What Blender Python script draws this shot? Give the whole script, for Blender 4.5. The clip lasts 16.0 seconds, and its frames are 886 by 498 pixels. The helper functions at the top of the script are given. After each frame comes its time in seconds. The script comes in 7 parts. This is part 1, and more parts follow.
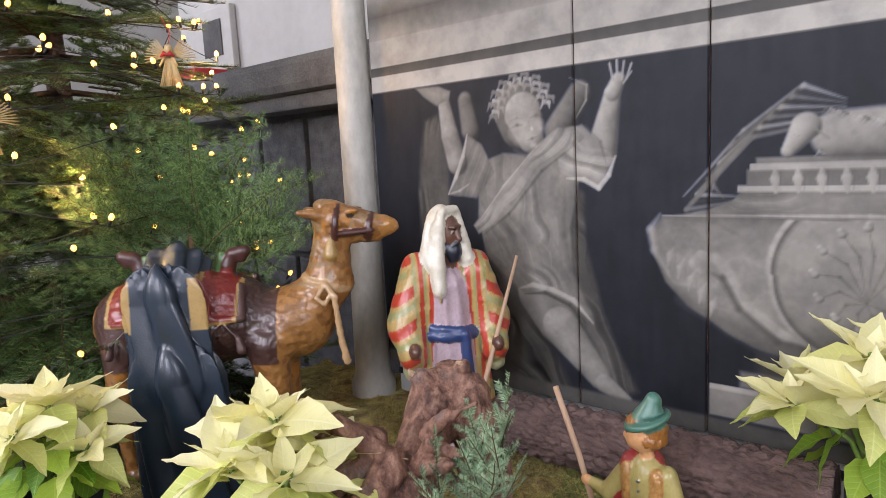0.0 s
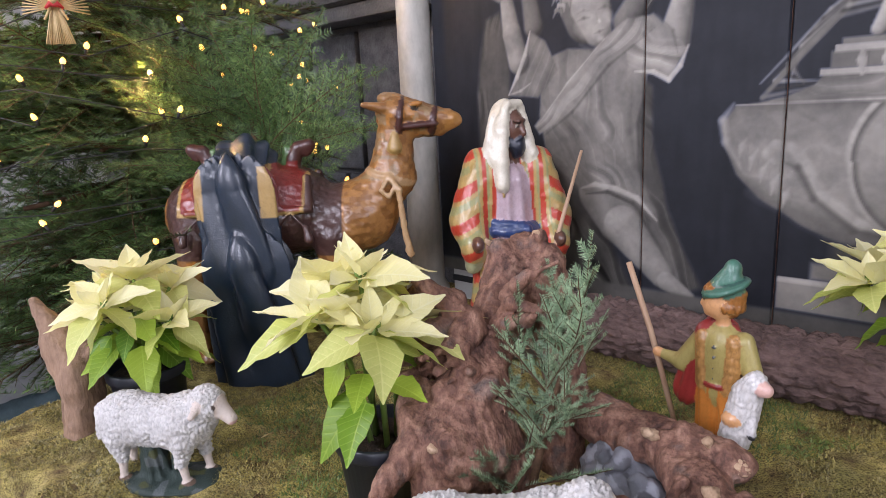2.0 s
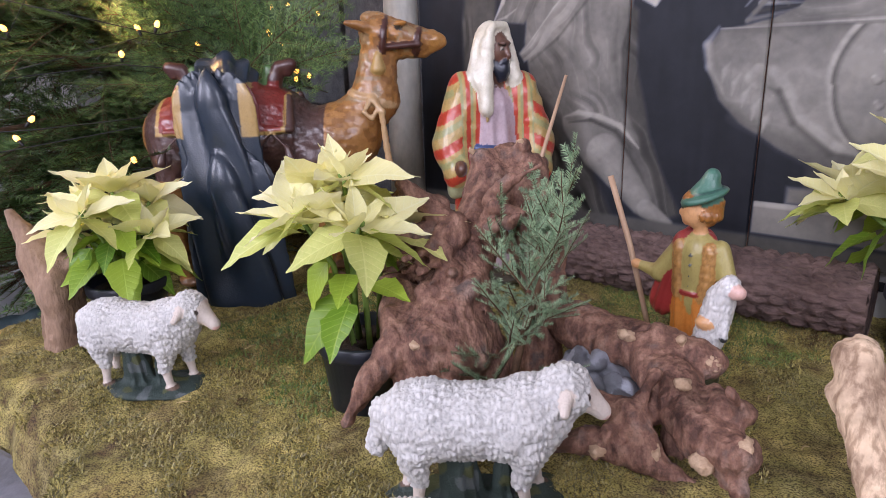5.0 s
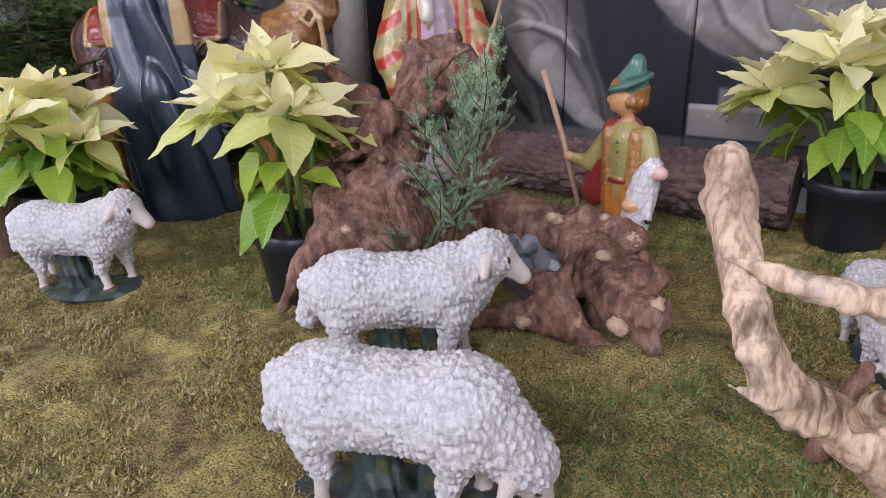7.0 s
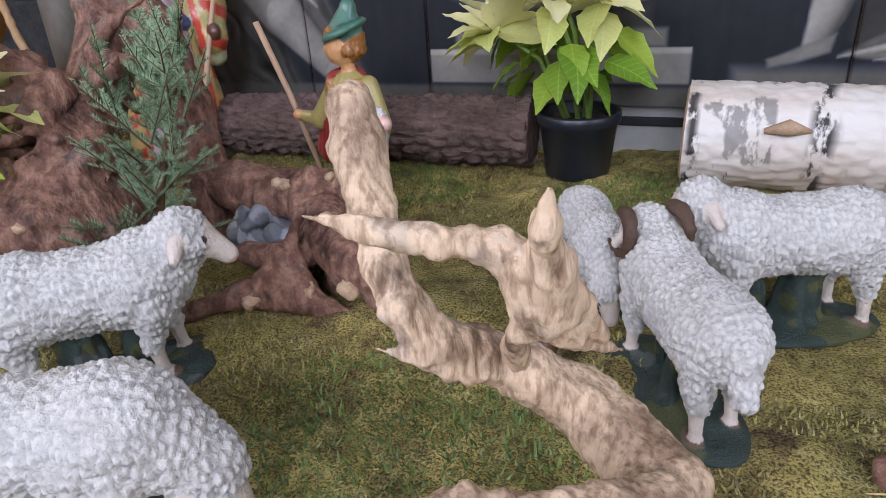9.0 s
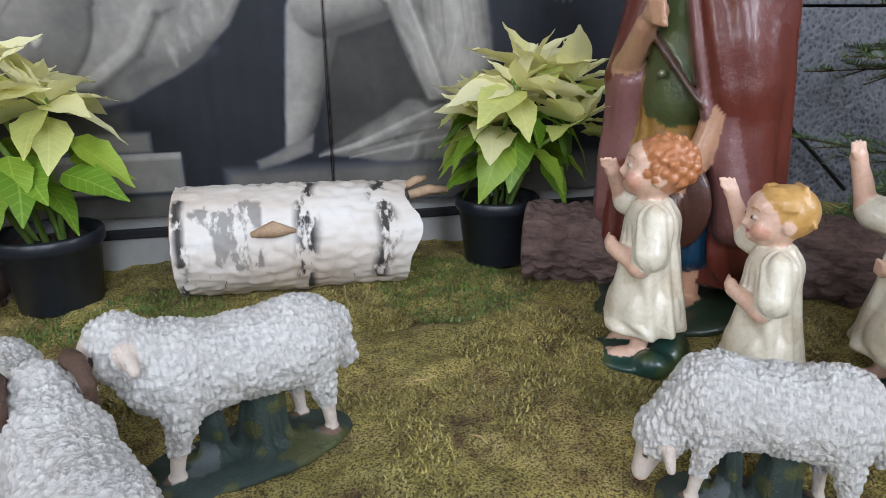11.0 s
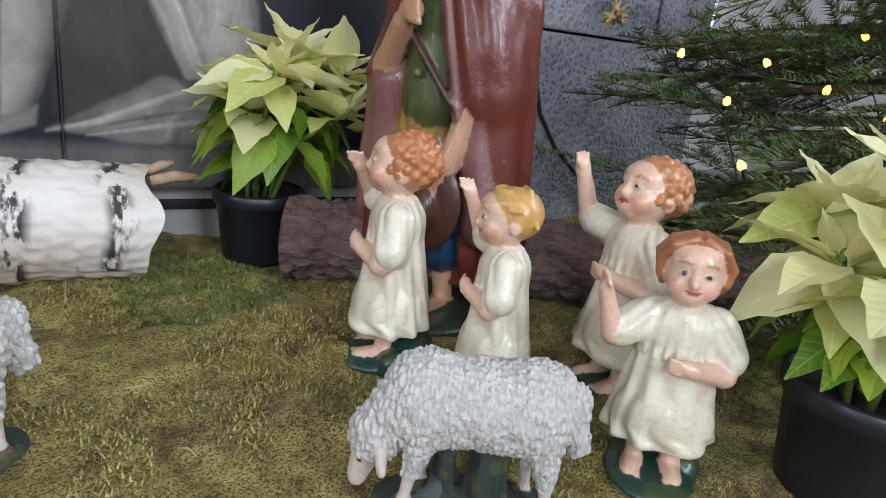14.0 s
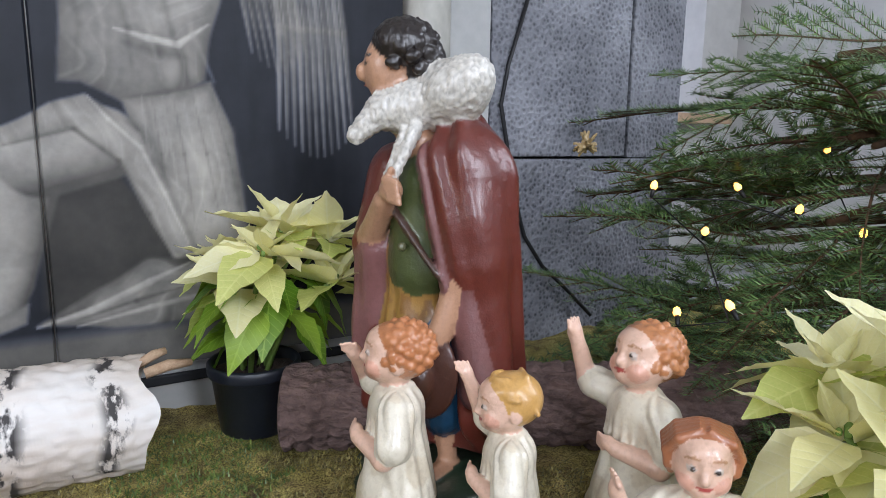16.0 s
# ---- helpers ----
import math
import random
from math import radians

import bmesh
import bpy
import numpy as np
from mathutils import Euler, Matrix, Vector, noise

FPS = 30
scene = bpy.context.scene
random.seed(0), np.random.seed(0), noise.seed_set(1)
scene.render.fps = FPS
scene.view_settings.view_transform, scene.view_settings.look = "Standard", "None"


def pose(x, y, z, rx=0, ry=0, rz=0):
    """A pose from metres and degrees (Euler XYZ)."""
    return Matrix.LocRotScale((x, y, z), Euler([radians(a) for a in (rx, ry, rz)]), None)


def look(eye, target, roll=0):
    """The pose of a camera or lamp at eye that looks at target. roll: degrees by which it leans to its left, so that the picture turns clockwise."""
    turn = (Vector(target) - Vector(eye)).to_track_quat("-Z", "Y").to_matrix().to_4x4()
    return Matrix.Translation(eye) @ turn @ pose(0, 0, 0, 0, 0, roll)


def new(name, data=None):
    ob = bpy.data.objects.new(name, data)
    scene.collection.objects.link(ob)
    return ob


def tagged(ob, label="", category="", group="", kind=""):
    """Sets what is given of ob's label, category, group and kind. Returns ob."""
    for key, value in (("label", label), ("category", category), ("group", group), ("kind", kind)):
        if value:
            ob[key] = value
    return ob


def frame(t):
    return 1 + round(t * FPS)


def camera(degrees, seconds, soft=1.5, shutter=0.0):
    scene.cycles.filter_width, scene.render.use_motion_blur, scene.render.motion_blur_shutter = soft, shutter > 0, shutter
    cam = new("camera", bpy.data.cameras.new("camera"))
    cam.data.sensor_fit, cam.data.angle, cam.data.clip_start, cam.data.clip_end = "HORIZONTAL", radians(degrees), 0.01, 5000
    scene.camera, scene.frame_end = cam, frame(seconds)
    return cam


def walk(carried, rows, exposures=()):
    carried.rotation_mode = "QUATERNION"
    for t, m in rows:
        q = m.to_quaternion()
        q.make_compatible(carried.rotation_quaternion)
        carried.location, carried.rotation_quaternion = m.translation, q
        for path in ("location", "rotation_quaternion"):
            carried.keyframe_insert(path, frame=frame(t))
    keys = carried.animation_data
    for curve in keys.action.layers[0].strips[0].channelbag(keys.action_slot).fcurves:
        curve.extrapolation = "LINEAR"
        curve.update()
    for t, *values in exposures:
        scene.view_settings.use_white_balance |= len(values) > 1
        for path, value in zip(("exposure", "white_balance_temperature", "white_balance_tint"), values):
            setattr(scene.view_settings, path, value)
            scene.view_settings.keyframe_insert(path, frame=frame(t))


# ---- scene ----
cam = camera(69.6, 16.0, soft=0.8)
METRES, EYE, TILT, LEAN, TURN = 1.05, 0.8, -7.0, 2.5, 30.0
PATH = [
    (0, (0.129, 0.154, 0.643), (-1.15, 1.664, 0.355), -3.0),
    (0.5, (0.095, 0.131, 0.604), (-1.223, 1.602, 0.289), -2.2),
    (1, (0.095, 0.122, 0.582), (-1.247, 1.557, 0.21), -2.4),
    (1.5, (0.091, 0.101, 0.562), (-1.26, 1.522, 0.162), -2.5),
    (2, (0.093, 0.088, 0.538), (-1.247, 1.505, 0.094), -2.9),
    (2.5, (0.09, 0.078, 0.518), (-1.24, 1.499, 0.058), -2.4),
    (3, (0.086, 0.073, 0.512), (-1.231, 1.502, 0.039), -2.5),
    (3.2, (0.083, 0.077, 0.508), (-1.233, 1.507, 0.036), -2.8),
    (5.3, (0.11, 0.063, 0.459), (-1.151, 1.496, -0.136), -1.5),
    (5.5, (0.115, 0.061, 0.451), (-1.136, 1.497, -0.158), -1.4),
    (6, (0.126, 0.06, 0.438), (-1.103, 1.5, -0.207), -1.6),
    (6.5, (0.145, 0.06, 0.411), (-1.056, 1.503, -0.279), -1.5),
    (7, (0.162, 0.064, 0.394), (-1.005, 1.518, -0.331), -2.1),
    (7.5, (0.177, 0.086, 0.38), (-0.897, 1.585, -0.394), -2.4),
    (8, (0.192, 0.111, 0.373), (-0.786, 1.662, -0.425), -2.4),
    (8.5, (0.209, 0.13, 0.372), (-0.646, 1.733, -0.464), -3.0),
    (9, (0.238, 0.167, 0.37), (-0.443, 1.841, -0.487), -3.9),
    (9.5, (0.279, 0.213, 0.366), (-0.136, 1.983, -0.47), -3.4),
    (10, (0.314, 0.262, 0.364), (0.212, 2.112, -0.389), -2.9),
    (10.2, (0.333, 0.279, 0.367), (0.373, 2.145, -0.351), -2.9),
    (12.3, (0.466, 0.28, 0.351), (1.236, 2.042, -0.199), 4.0),
    (12.5, (0.47, 0.284, 0.352), (1.291, 2.023, -0.197), 3.9),
    (13, (0.477, 0.282, 0.35), (1.389, 1.982, -0.178), 4.6),
    (13.5, (0.481, 0.283, 0.346), (1.453, 1.94, -0.212), 6.8),
    (14, (0.483, 0.283, 0.343), (1.471, 1.92, -0.245), 6.6),
    (14.5, (0.488, 0.287, 0.352), (1.479, 1.917, -0.249), 5.6),
    (15, (0.492, 0.296, 0.377), (1.49, 1.936, -0.184), 3.5),
    (15.5, (0.493, 0.308, 0.422), (1.506, 1.983, 0.012), 1.6),
    (16, (0.49, 0.305, 0.449), (1.51, 1.991, 0.108), 0.8),
]
walk(cam, [(t, look(eye, target, roll)) for t, eye, target, roll in PATH], [(0, 0.02, 6300, 22), (3, -0.02, 6100, 28), (5, -0.04, 6080, 29), (7, -0.2, 6000, 29), (9, -0.14, 5900, 22), (12, -0.12, 5960, 12), (14, -0.14, 5960, 12), (16, -0.03, 5940, 15)])

# ---- light ----
world = bpy.data.worlds.new("world")
scene.world = world
world.use_nodes = True
wn = world.node_tree.nodes
sky = wn.new("ShaderNodeTexSky")
sky.sky_type, sky.sun_disc, sky.sun_elevation, sky.sun_rotation = "NISHITA", False, radians(35), radians(180)
world.node_tree.links.new(sky.outputs[0], wn["Background"].inputs[0])
wn["Background"].inputs[1].default_value = 0.12


def window_light(name, m, w, h, watts, colour):
    d = bpy.data.lights.new(name, "AREA")
    d.shape, d.size, d.size_y, d.energy, d.color = "RECTANGLE", w, h, watts, colour
    new(name, d).matrix_world = m


# daylight in the four tall windows of the nave
COOL = (0.92, 0.965, 1.0)
window_light("window_light_south_1", look((-1.9, -3.38, 2.3), (-0.6, 1.0, 0.2)), 1.1, 2.0, 116, COOL)
window_light("window_light_south_2", look((1.0, -3.38, 2.3), (0.3, 1.0, 0.2)), 1.1, 2.0, 116, COOL)
window_light("window_light_east", look((3.88, -0.9, 2.3), (0.5, 0.9, 0.2)), 1.1, 2.0, 78, COOL)
window_light("window_light_west", look((-4.38, -0.6, 2.3), (-0.5, 0.9, 0.2)), 1.1, 2.0, 74, COOL)


# ---- materials ----
def material(name, colour=(0.5, 0.5, 0.5), rough=0.6, metal=0.0):
    m = bpy.data.materials.new(name)
    m.use_nodes = True
    b = m.node_tree.nodes["Principled BSDF"]
    b.inputs["Base Color"].default_value = (*colour, 1)
    b.inputs["Roughness"].default_value = rough
    b.inputs["Metallic"].default_value = metal
    return m


def node(m, kind, **values):
    n = m.node_tree.nodes.new(kind)
    for k, v in values.items():
        n.inputs[k].default_value = v
    return n


def link(m, a, b):
    m.node_tree.links.new(a, b)


def bsdf(m):
    return m.node_tree.nodes["Principled BSDF"]


def coords(m, stretch=(1, 1, 1), local=True):
    tc, mp = node(m, "ShaderNodeTexCoord"), node(m, "ShaderNodeMapping")
    mp.inputs["Scale"].default_value = stretch
    link(m, tc.outputs["Object"], mp.inputs["Vector"])
    return mp.outputs[0]


def noise_tex(m, scale, detail=6, stretch=(1, 1, 1), rough=0.6):
    n = node(m, "ShaderNodeTexNoise", Scale=scale, Detail=detail, Roughness=rough)
    link(m, coords(m, stretch), n.inputs["Vector"])
    return n.outputs["Fac"]


def ramp(m, fac, stops):
    r = node(m, "ShaderNodeValToRGB")
    e = r.color_ramp.elements
    while len(e) < len(stops):
        e.new(0.5)
    for k, (p, c) in zip(e, stops):
        k.position, k.color = p, (*c, 1)
    link(m, fac, r.inputs[0])
    return r.outputs[0]


def mixed(m, a, b, fac, how="MIX"):
    x = node(m, "ShaderNodeMix")
    x.data_type, x.blend_type = "RGBA", how
    for sock, v in ((x.inputs["Factor"], fac), (x.inputs[6], a), (x.inputs[7], b)):
        if isinstance(v, bpy.types.NodeSocket):
            link(m, v, sock)
        elif isinstance(v, tuple):
            sock.default_value = (*v, 1)
        else:
            sock.default_value = v
    return x.outputs[2]


def base(m, colour):
    link(m, colour, bsdf(m).inputs["Base Color"])


def bump(m, height, strength=0.4, distance=0.01):
    b = node(m, "ShaderNodeBump", Strength=strength, Distance=distance)
    link(m, height, b.inputs["Height"])
    link(m, b.outputs[0], bsdf(m).inputs["Normal"])


def attribute(m, name):
    a = node(m, "ShaderNodeAttribute")
    a.attribute_name = name
    return a.outputs["Color"]


def grained(name, dark, light, scale, rough=0.7, strength=0.4, stretch=(1, 1, 1), fine=6.0, distance=0.004, random_tint=0.0):
    """Two scales of noise between two colours, with fine relief."""
    m = material(name, light, rough)
    big, small = noise_tex(m, scale, 5, stretch), noise_tex(m, scale * fine, 8, stretch)
    c = mixed(m, ramp(m, big, [(0.3, dark), (0.7, light)]), ramp(m, small, [(0.25, dark), (0.75, light)]), 0.45)
    if random_tint:
        oi = node(m, "ShaderNodeObjectInfo")
        c = mixed(m, c, ramp(m, oi.outputs["Random"], [(0.0, tuple(x * (1 - random_tint) for x in light)), (1.0, tuple(min(1, x * (1 + random_tint)) for x in light))]), 0.5)
    base(m, c)
    bump(m, small, strength, distance)
    return m


def painted(name, rough=0.35, coat=0.3, grain=400, strength=0.15, wear=0.25, distance=0.001):
    """Painted plaster: the statue's own colours with any curl shade put into them, faint grime and a lacquer."""
    m = material(name, (0.5, 0.5, 0.5), rough)
    g, f = noise_tex(m, 28, 6), noise_tex(m, 170, 5)
    c = mixed(m, attribute(m, "paint"), ramp(m, g, [(0.36, (0.5, 0.42, 0.33)), (0.55, (1, 1, 1))]), wear, "MULTIPLY")
    c = mixed(m, c, ramp(m, f, [(0.36, (0.55, 0.5, 0.45)), (0.52, (1.06, 1.06, 1.06))]), wear, "MULTIPLY")
    base(m, c)
    bsdf(m).inputs["Coat Weight"].default_value = coat
    bsdf(m).inputs["Coat Roughness"].default_value = 0.2
    bump(m, noise_tex(m, grain, 4), strength, distance)
    return m


LACQUER = painted("lacquered_plaster", 0.33, 0.4, 300, 0.4, 0.2, 0.0015)
WOOL = painted("painted_plaster_wool", 0.6, 0.03, 420, 0.8, 0.14, 0.003)
GRISAILLE = material("grisaille_paint", (0.2, 0.2, 0.2), 0.55)
bsdf(GRISAILLE).inputs["Specular IOR Level"].default_value = 0.3
_g = noise_tex(GRISAILLE, 14, 8)
base(GRISAILLE, mixed(GRISAILLE, attribute(GRISAILLE, "paint"), ramp(GRISAILLE, _g, [(0.34, (0.62, 0.62, 0.62)), (0.6, (1.08, 1.06, 1.03))]), 0.75, "MULTIPLY"))
bump(GRISAILLE, noise_tex(GRISAILLE, 90, 8, (1, 1, 0.12)), 0.25, 0.002)

WOOD_RED = material("root_wood", (0.25, 0.13, 0.09), 0.68)
_r1, _r2, _r3 = noise_tex(WOOD_RED, 18, 6), noise_tex(WOOD_RED, 75, 7, (1.0, 1.0, 0.5)), noise_tex(WOOD_RED, 260, 5)
_c = ramp(WOOD_RED, _r1, [(0.36, (0.075, 0.03, 0.02)), (0.47, (0.24, 0.115, 0.078)), (0.56, (0.3, 0.15, 0.1)), (0.66, (0.25, 0.19, 0.165))])
_c = mixed(WOOD_RED, _c, ramp(WOOD_RED, _r2, [(0.4, (0.035, 0.015, 0.01)), (0.5, (0.2, 0.1, 0.065)), (0.62, (0.42, 0.25, 0.17))]), 0.5)
base(WOOD_RED, mixed(WOOD_RED, _c, ramp(WOOD_RED, _r3, [(0.38, (0.5, 0.46, 0.43)), (0.53, (1.0, 0.97, 0.95))]), 0.5, "MULTIPLY"))
bump(WOOD_RED, _r2, 1.0, 0.008)
WOOD_CUT = grained("cut_wood", (0.34, 0.2, 0.11), (0.62, 0.45, 0.3), 60, 0.7, 0.5)
DRIFT = material("driftwood", (0.5, 0.35, 0.25), 0.72)
_d1, _d2, _d3 = noise_tex(DRIFT, 16, 6), noise_tex(DRIFT, 130, 7, (1.5, 1.5, 0.35)), noise_tex(DRIFT, 34, 7, (1, 1, 0.5))
_c = ramp(DRIFT, _d1, [(0.34, (0.3, 0.2, 0.13)), (0.44, (0.56, 0.42, 0.29)), (0.55, (0.78, 0.6, 0.42)), (0.66, (0.5, 0.42, 0.35))])
_c = mixed(DRIFT, _c, (0.14, 0.075, 0.04), ramp(DRIFT, _d3, [(0.56, (0, 0, 0)), (0.66, (0.75, 0.75, 0.75))]))
base(DRIFT, mixed(DRIFT, _c, ramp(DRIFT, _d2, [(0.38, (0.42, 0.32, 0.25)), (0.55, (1.05, 1.0, 0.95))]), 0.75, "MULTIPLY"))
bump(DRIFT, _d2, 0.6, 0.003)
DRIFT_BROWN = grained("brown_driftwood", (0.1, 0.055, 0.032), (0.44, 0.28, 0.18), 20, 0.72, 0.9, (1, 1, 0.4), 6, 0.005)
BARK = grained("pine_bark", (0.03, 0.018, 0.017), (0.3, 0.195, 0.17), 30, 0.9, 1.0, (0.5, 1, 1), 5, 0.008)
STICK = grained("peeled_stick", (0.4, 0.24, 0.14), (0.6, 0.42, 0.28), 40, 0.6, 0.2, (1, 1, 0.2))
POT = grained("black_plastic", (0.006, 0.008, 0.012), (0.018, 0.021, 0.03), 30, 0.38, 0.05)
SOIL = grained("potting_soil", (0.012, 0.008, 0.006), (0.075, 0.045, 0.03), 90, 0.95, 1.0, fine=3, distance=0.006)
PLASTER = grained("pale_plaster", (0.42, 0.41, 0.39), (0.55, 0.54, 0.51), 3, 0.85, 0.1)
FLOOR = grained("floor_stone", (0.2, 0.2, 0.21), (0.36, 0.36, 0.37), 5, 0.6, 0.1)
SLATE = grained("wet_slate", (0.05, 0.055, 0.07), (0.2, 0.21, 0.25), 12, 0.3, 0.3)
CLOTH_TEAL = grained("dark_teal_cloth", (0.008, 0.02, 0.025), (0.025, 0.05, 0.055), 25, 0.8, 0.2)
MARBLE = grained("painted_marble", (0.3, 0.29, 0.25), (0.58, 0.56, 0.5), 9, 0.5, 0.1, (1, 1, 0.5), 4)
STONE_PALE = grained("pale_stone", (0.36, 0.36, 0.35), (0.5, 0.5, 0.48), 7, 0.8, 0.2)
TIN = material("cable_rubber", (0.008, 0.008, 0.009), 0.5)
GRANITE = material("tooled_granite", (0.2, 0.2, 0.2), 0.75)
_v = node(GRANITE, "ShaderNodeTexVoronoi", Scale=95)
link(GRANITE, coords(GRANITE), _v.inputs["Vector"])
_b = noise_tex(GRANITE, 5, 6)
base(GRANITE, mixed(GRANITE, ramp(GRANITE, _v.outputs["Distance"], [(0.1, (0.028, 0.03, 0.036)), (0.5, (0.26, 0.265, 0.29))]),
                    ramp(GRANITE, _b, [(0.4, (0.06, 0.062, 0.075)), (0.62, (0.27, 0.275, 0.3))]), 0.5))
bump(GRANITE, _v.outputs["Distance"], 0.7, 0.006)
BASALT = grained("dark_basalt", (0.012, 0.012, 0.014), (0.15, 0.15, 0.16), 22, 0.7, 1.0, fine=9, distance=0.006)
GRANITE_DARK = grained("dark_granite", (0.025, 0.025, 0.028), (0.15, 0.145, 0.14), 9, 0.7, 0.8, fine=14, distance=0.006)


def leaf_material(name, a, b, vein, rough=0.45):
    m = material(name, a, rough)
    oi = node(m, "ShaderNodeObjectInfo")
    c = ramp(m, oi.outputs["Random"], [(0.0, a), (1.0, b)])
    c = mixed(m, c, ramp(m, noise_tex(m, 35, 4), [(0.35, vein), (0.6, (1, 1, 1))]), 0.3, "MULTIPLY")
    # midrib and side veins, in the leaf's own length and width
    tc, xyz = node(m, "ShaderNodeTexCoord"), node(m, "ShaderNodeSeparateXYZ")
    link(m, tc.outputs["Object"], xyz.inputs[0])

    def calc(how, u, v):
        n = node(m, "ShaderNodeMath")
        n.operation = how
        for sock, val in zip(n.inputs, (u, v)):
            if isinstance(val, bpy.types.NodeSocket):
                link(m, val, sock)
            else:
                sock.default_value = val
        return n.outputs[0]
    off = calc("ABSOLUTE", xyz.outputs[1], 0.0)
    run = calc("SUBTRACT", xyz.outputs[0], calc("MULTIPLY", off, 0.75))
    wave = calc("POWER", calc("ABSOLUTE", calc("SINE", calc("MULTIPLY", run, 26.0), 0.0), 0.0), 0.35)
    rib = calc("MINIMUM", calc("MULTIPLY", off, 45.0), 1.0)
    height = calc("MULTIPLY", wave, rib)
    c = mixed(m, c, tuple(min(1.0, 1.25 * v + 0.06) for v in b), ramp(m, height, [(0.2, (0.3, 0.3, 0.3)), (0.7, (0, 0, 0))]))
    base(m, c)
    bump(m, mixed(m, height, noise_tex(m, 30, 4), 0.3), 0.22, 0.003)
    tr = node(m, "ShaderNodeBsdfTranslucent")
    link(m, c, tr.inputs[0])
    mx = node(m, "ShaderNodeMixShader", Fac=0.28)
    link(m, bsdf(m).outputs[0], mx.inputs[1])
    link(m, tr.outputs[0], mx.inputs[2])
    link(m, mx.outputs[0], m.node_tree.nodes["Material Output"].inputs[0])
    return m


BRACT = leaf_material("cream_bract", (0.9, 0.85, 0.42), (0.94, 0.9, 0.58), (0.88, 0.9, 0.6))
BRACT_LIME = leaf_material("lime_bract", (0.52, 0.6, 0.13), (0.82, 0.8, 0.32), (0.7, 0.85, 0.5))
LEAF = leaf_material("poinsettia_leaf", (0.12, 0.27, 0.015), (0.42, 0.56, 0.06), (0.6, 0.8, 0.5))
STEM = grained("green_stem", (0.1, 0.2, 0.03), (0.25, 0.36, 0.08), 40, 0.6, 0.2)


def needle_material(name, a, b):
    m = material(name, a, 0.55)
    g = node(m, "ShaderNodeNewGeometry")
    bsdf(m).inputs["Roughness"].default_value = 0.42
    base(m, mixed(m, ramp(m, g.outputs["Random Per Island"], [(0.0, a), (1.0, b)]), ramp(m, noise_tex(m, 6, 3), [(0.35, (0.55, 0.6, 0.55)), (0.7, (1.1, 1.1, 1.0))]), 0.7, "MULTIPLY"))
    return m


NEEDLE = needle_material("fir_needles", (0.02, 0.06, 0.022), (0.21, 0.33, 0.1))
NEEDLE_BLUE = needle_material("spruce_needles", (0.12, 0.22, 0.12), (0.46, 0.6, 0.38))
TWIG = grained("fir_twig", (0.05, 0.025, 0.012), (0.16, 0.085, 0.04), 60, 0.85, 0.5)
BIRCH = material("birch_bark", (0.7, 0.68, 0.63), 0.65)
_w = noise_tex(BIRCH, 10, 6, (0.35, 1, 1))
_s = noise_tex(BIRCH, 26, 7, (1.6, 1, 0.7))
_l = noise_tex(BIRCH, 45, 3, (2.2, 0.35, 0.35))
_c = ramp(BIRCH, _w, [(0.34, (0.5, 0.4, 0.32)), (0.5, (0.7, 0.63, 0.56)), (0.64, (0.78, 0.75, 0.71))])
_c = mixed(BIRCH, _c, (0.16, 0.12, 0.1), ramp(BIRCH, _l, [(0.69, (0, 0, 0)), (0.73, (1, 1, 1))]))
_ring = node(BIRCH, "ShaderNodeAttribute")
_ring.attribute_name = "paint"
_d = ramp(BIRCH, _s, [(0.47, (0, 0, 0)), (0.53, (1, 1, 1))])
_c = mixed(BIRCH, _c, (0.045, 0.04, 0.038), mixed(BIRCH, (0.0, 0.0, 0.0), _d, _ring.outputs["Color"]))
base(BIRCH, _c)
bump(BIRCH, _s, 0.4, 0.004)
MOSS = material("moss", (0.2, 0.2, 0.05), 0.95)
_m1, _m2, _m3, _m4 = noise_tex(MOSS, 5.5, 6), noise_tex(MOSS, 38, 6), noise_tex(MOSS, 420, 5), noise_tex(MOSS, 12, 5)
_c = ramp(MOSS, _m1, [(0.36, (0.17, 0.165, 0.05)), (0.45, (0.38, 0.32, 0.09)), (0.54, (0.58, 0.47, 0.15)), (0.64, (0.27, 0.17, 0.075))])
_c = mixed(MOSS, _c, (0.11, 0.065, 0.032), ramp(MOSS, _m4, [(0.5, (0, 0, 0)), (0.6, (0.9, 0.9, 0.9))]))
_c = mixed(MOSS, _c, ramp(MOSS, _m2, [(0.36, (0.15, 0.09, 0.04)), (0.48, (0.38, 0.32, 0.09)), (0.62, (0.66, 0.55, 0.22))]), 0.45)
_c = mixed(MOSS, _c, ramp(MOSS, _m3, [(0.4, (0.22, 0.2, 0.18)), (0.54, (1.35, 1.35, 1.3))]), 0.9, "MULTIPLY")
base(MOSS, _c)
bump(MOSS, _m3, 1.0, 0.008)
TUFT = needle_material("moss_tufts", (0.1, 0.08, 0.025), (0.52, 0.43, 0.14))
TUFT_GREEN = needle_material("green_moss_tufts", (0.06, 0.11, 0.02), (0.22, 0.28, 0.06))
STRAW = grained("straw", (0.45, 0.3, 0.12), (0.72, 0.55, 0.28), 60, 0.6, 0.3)
RED = material("red_ribbon", (0.45, 0.02, 0.02), 0.5)
GLOW = material("warm_bulb", (1, 0.7, 0.3), 0.3)
bsdf(GLOW).inputs["Emission Color"].default_value = (1.0, 0.45, 0.06, 1)
bsdf(GLOW).inputs["Emission Strength"].default_value = 5.0
WINDOW_SKY = material("window_daylight", (0.8, 0.85, 1.0), 0.5)
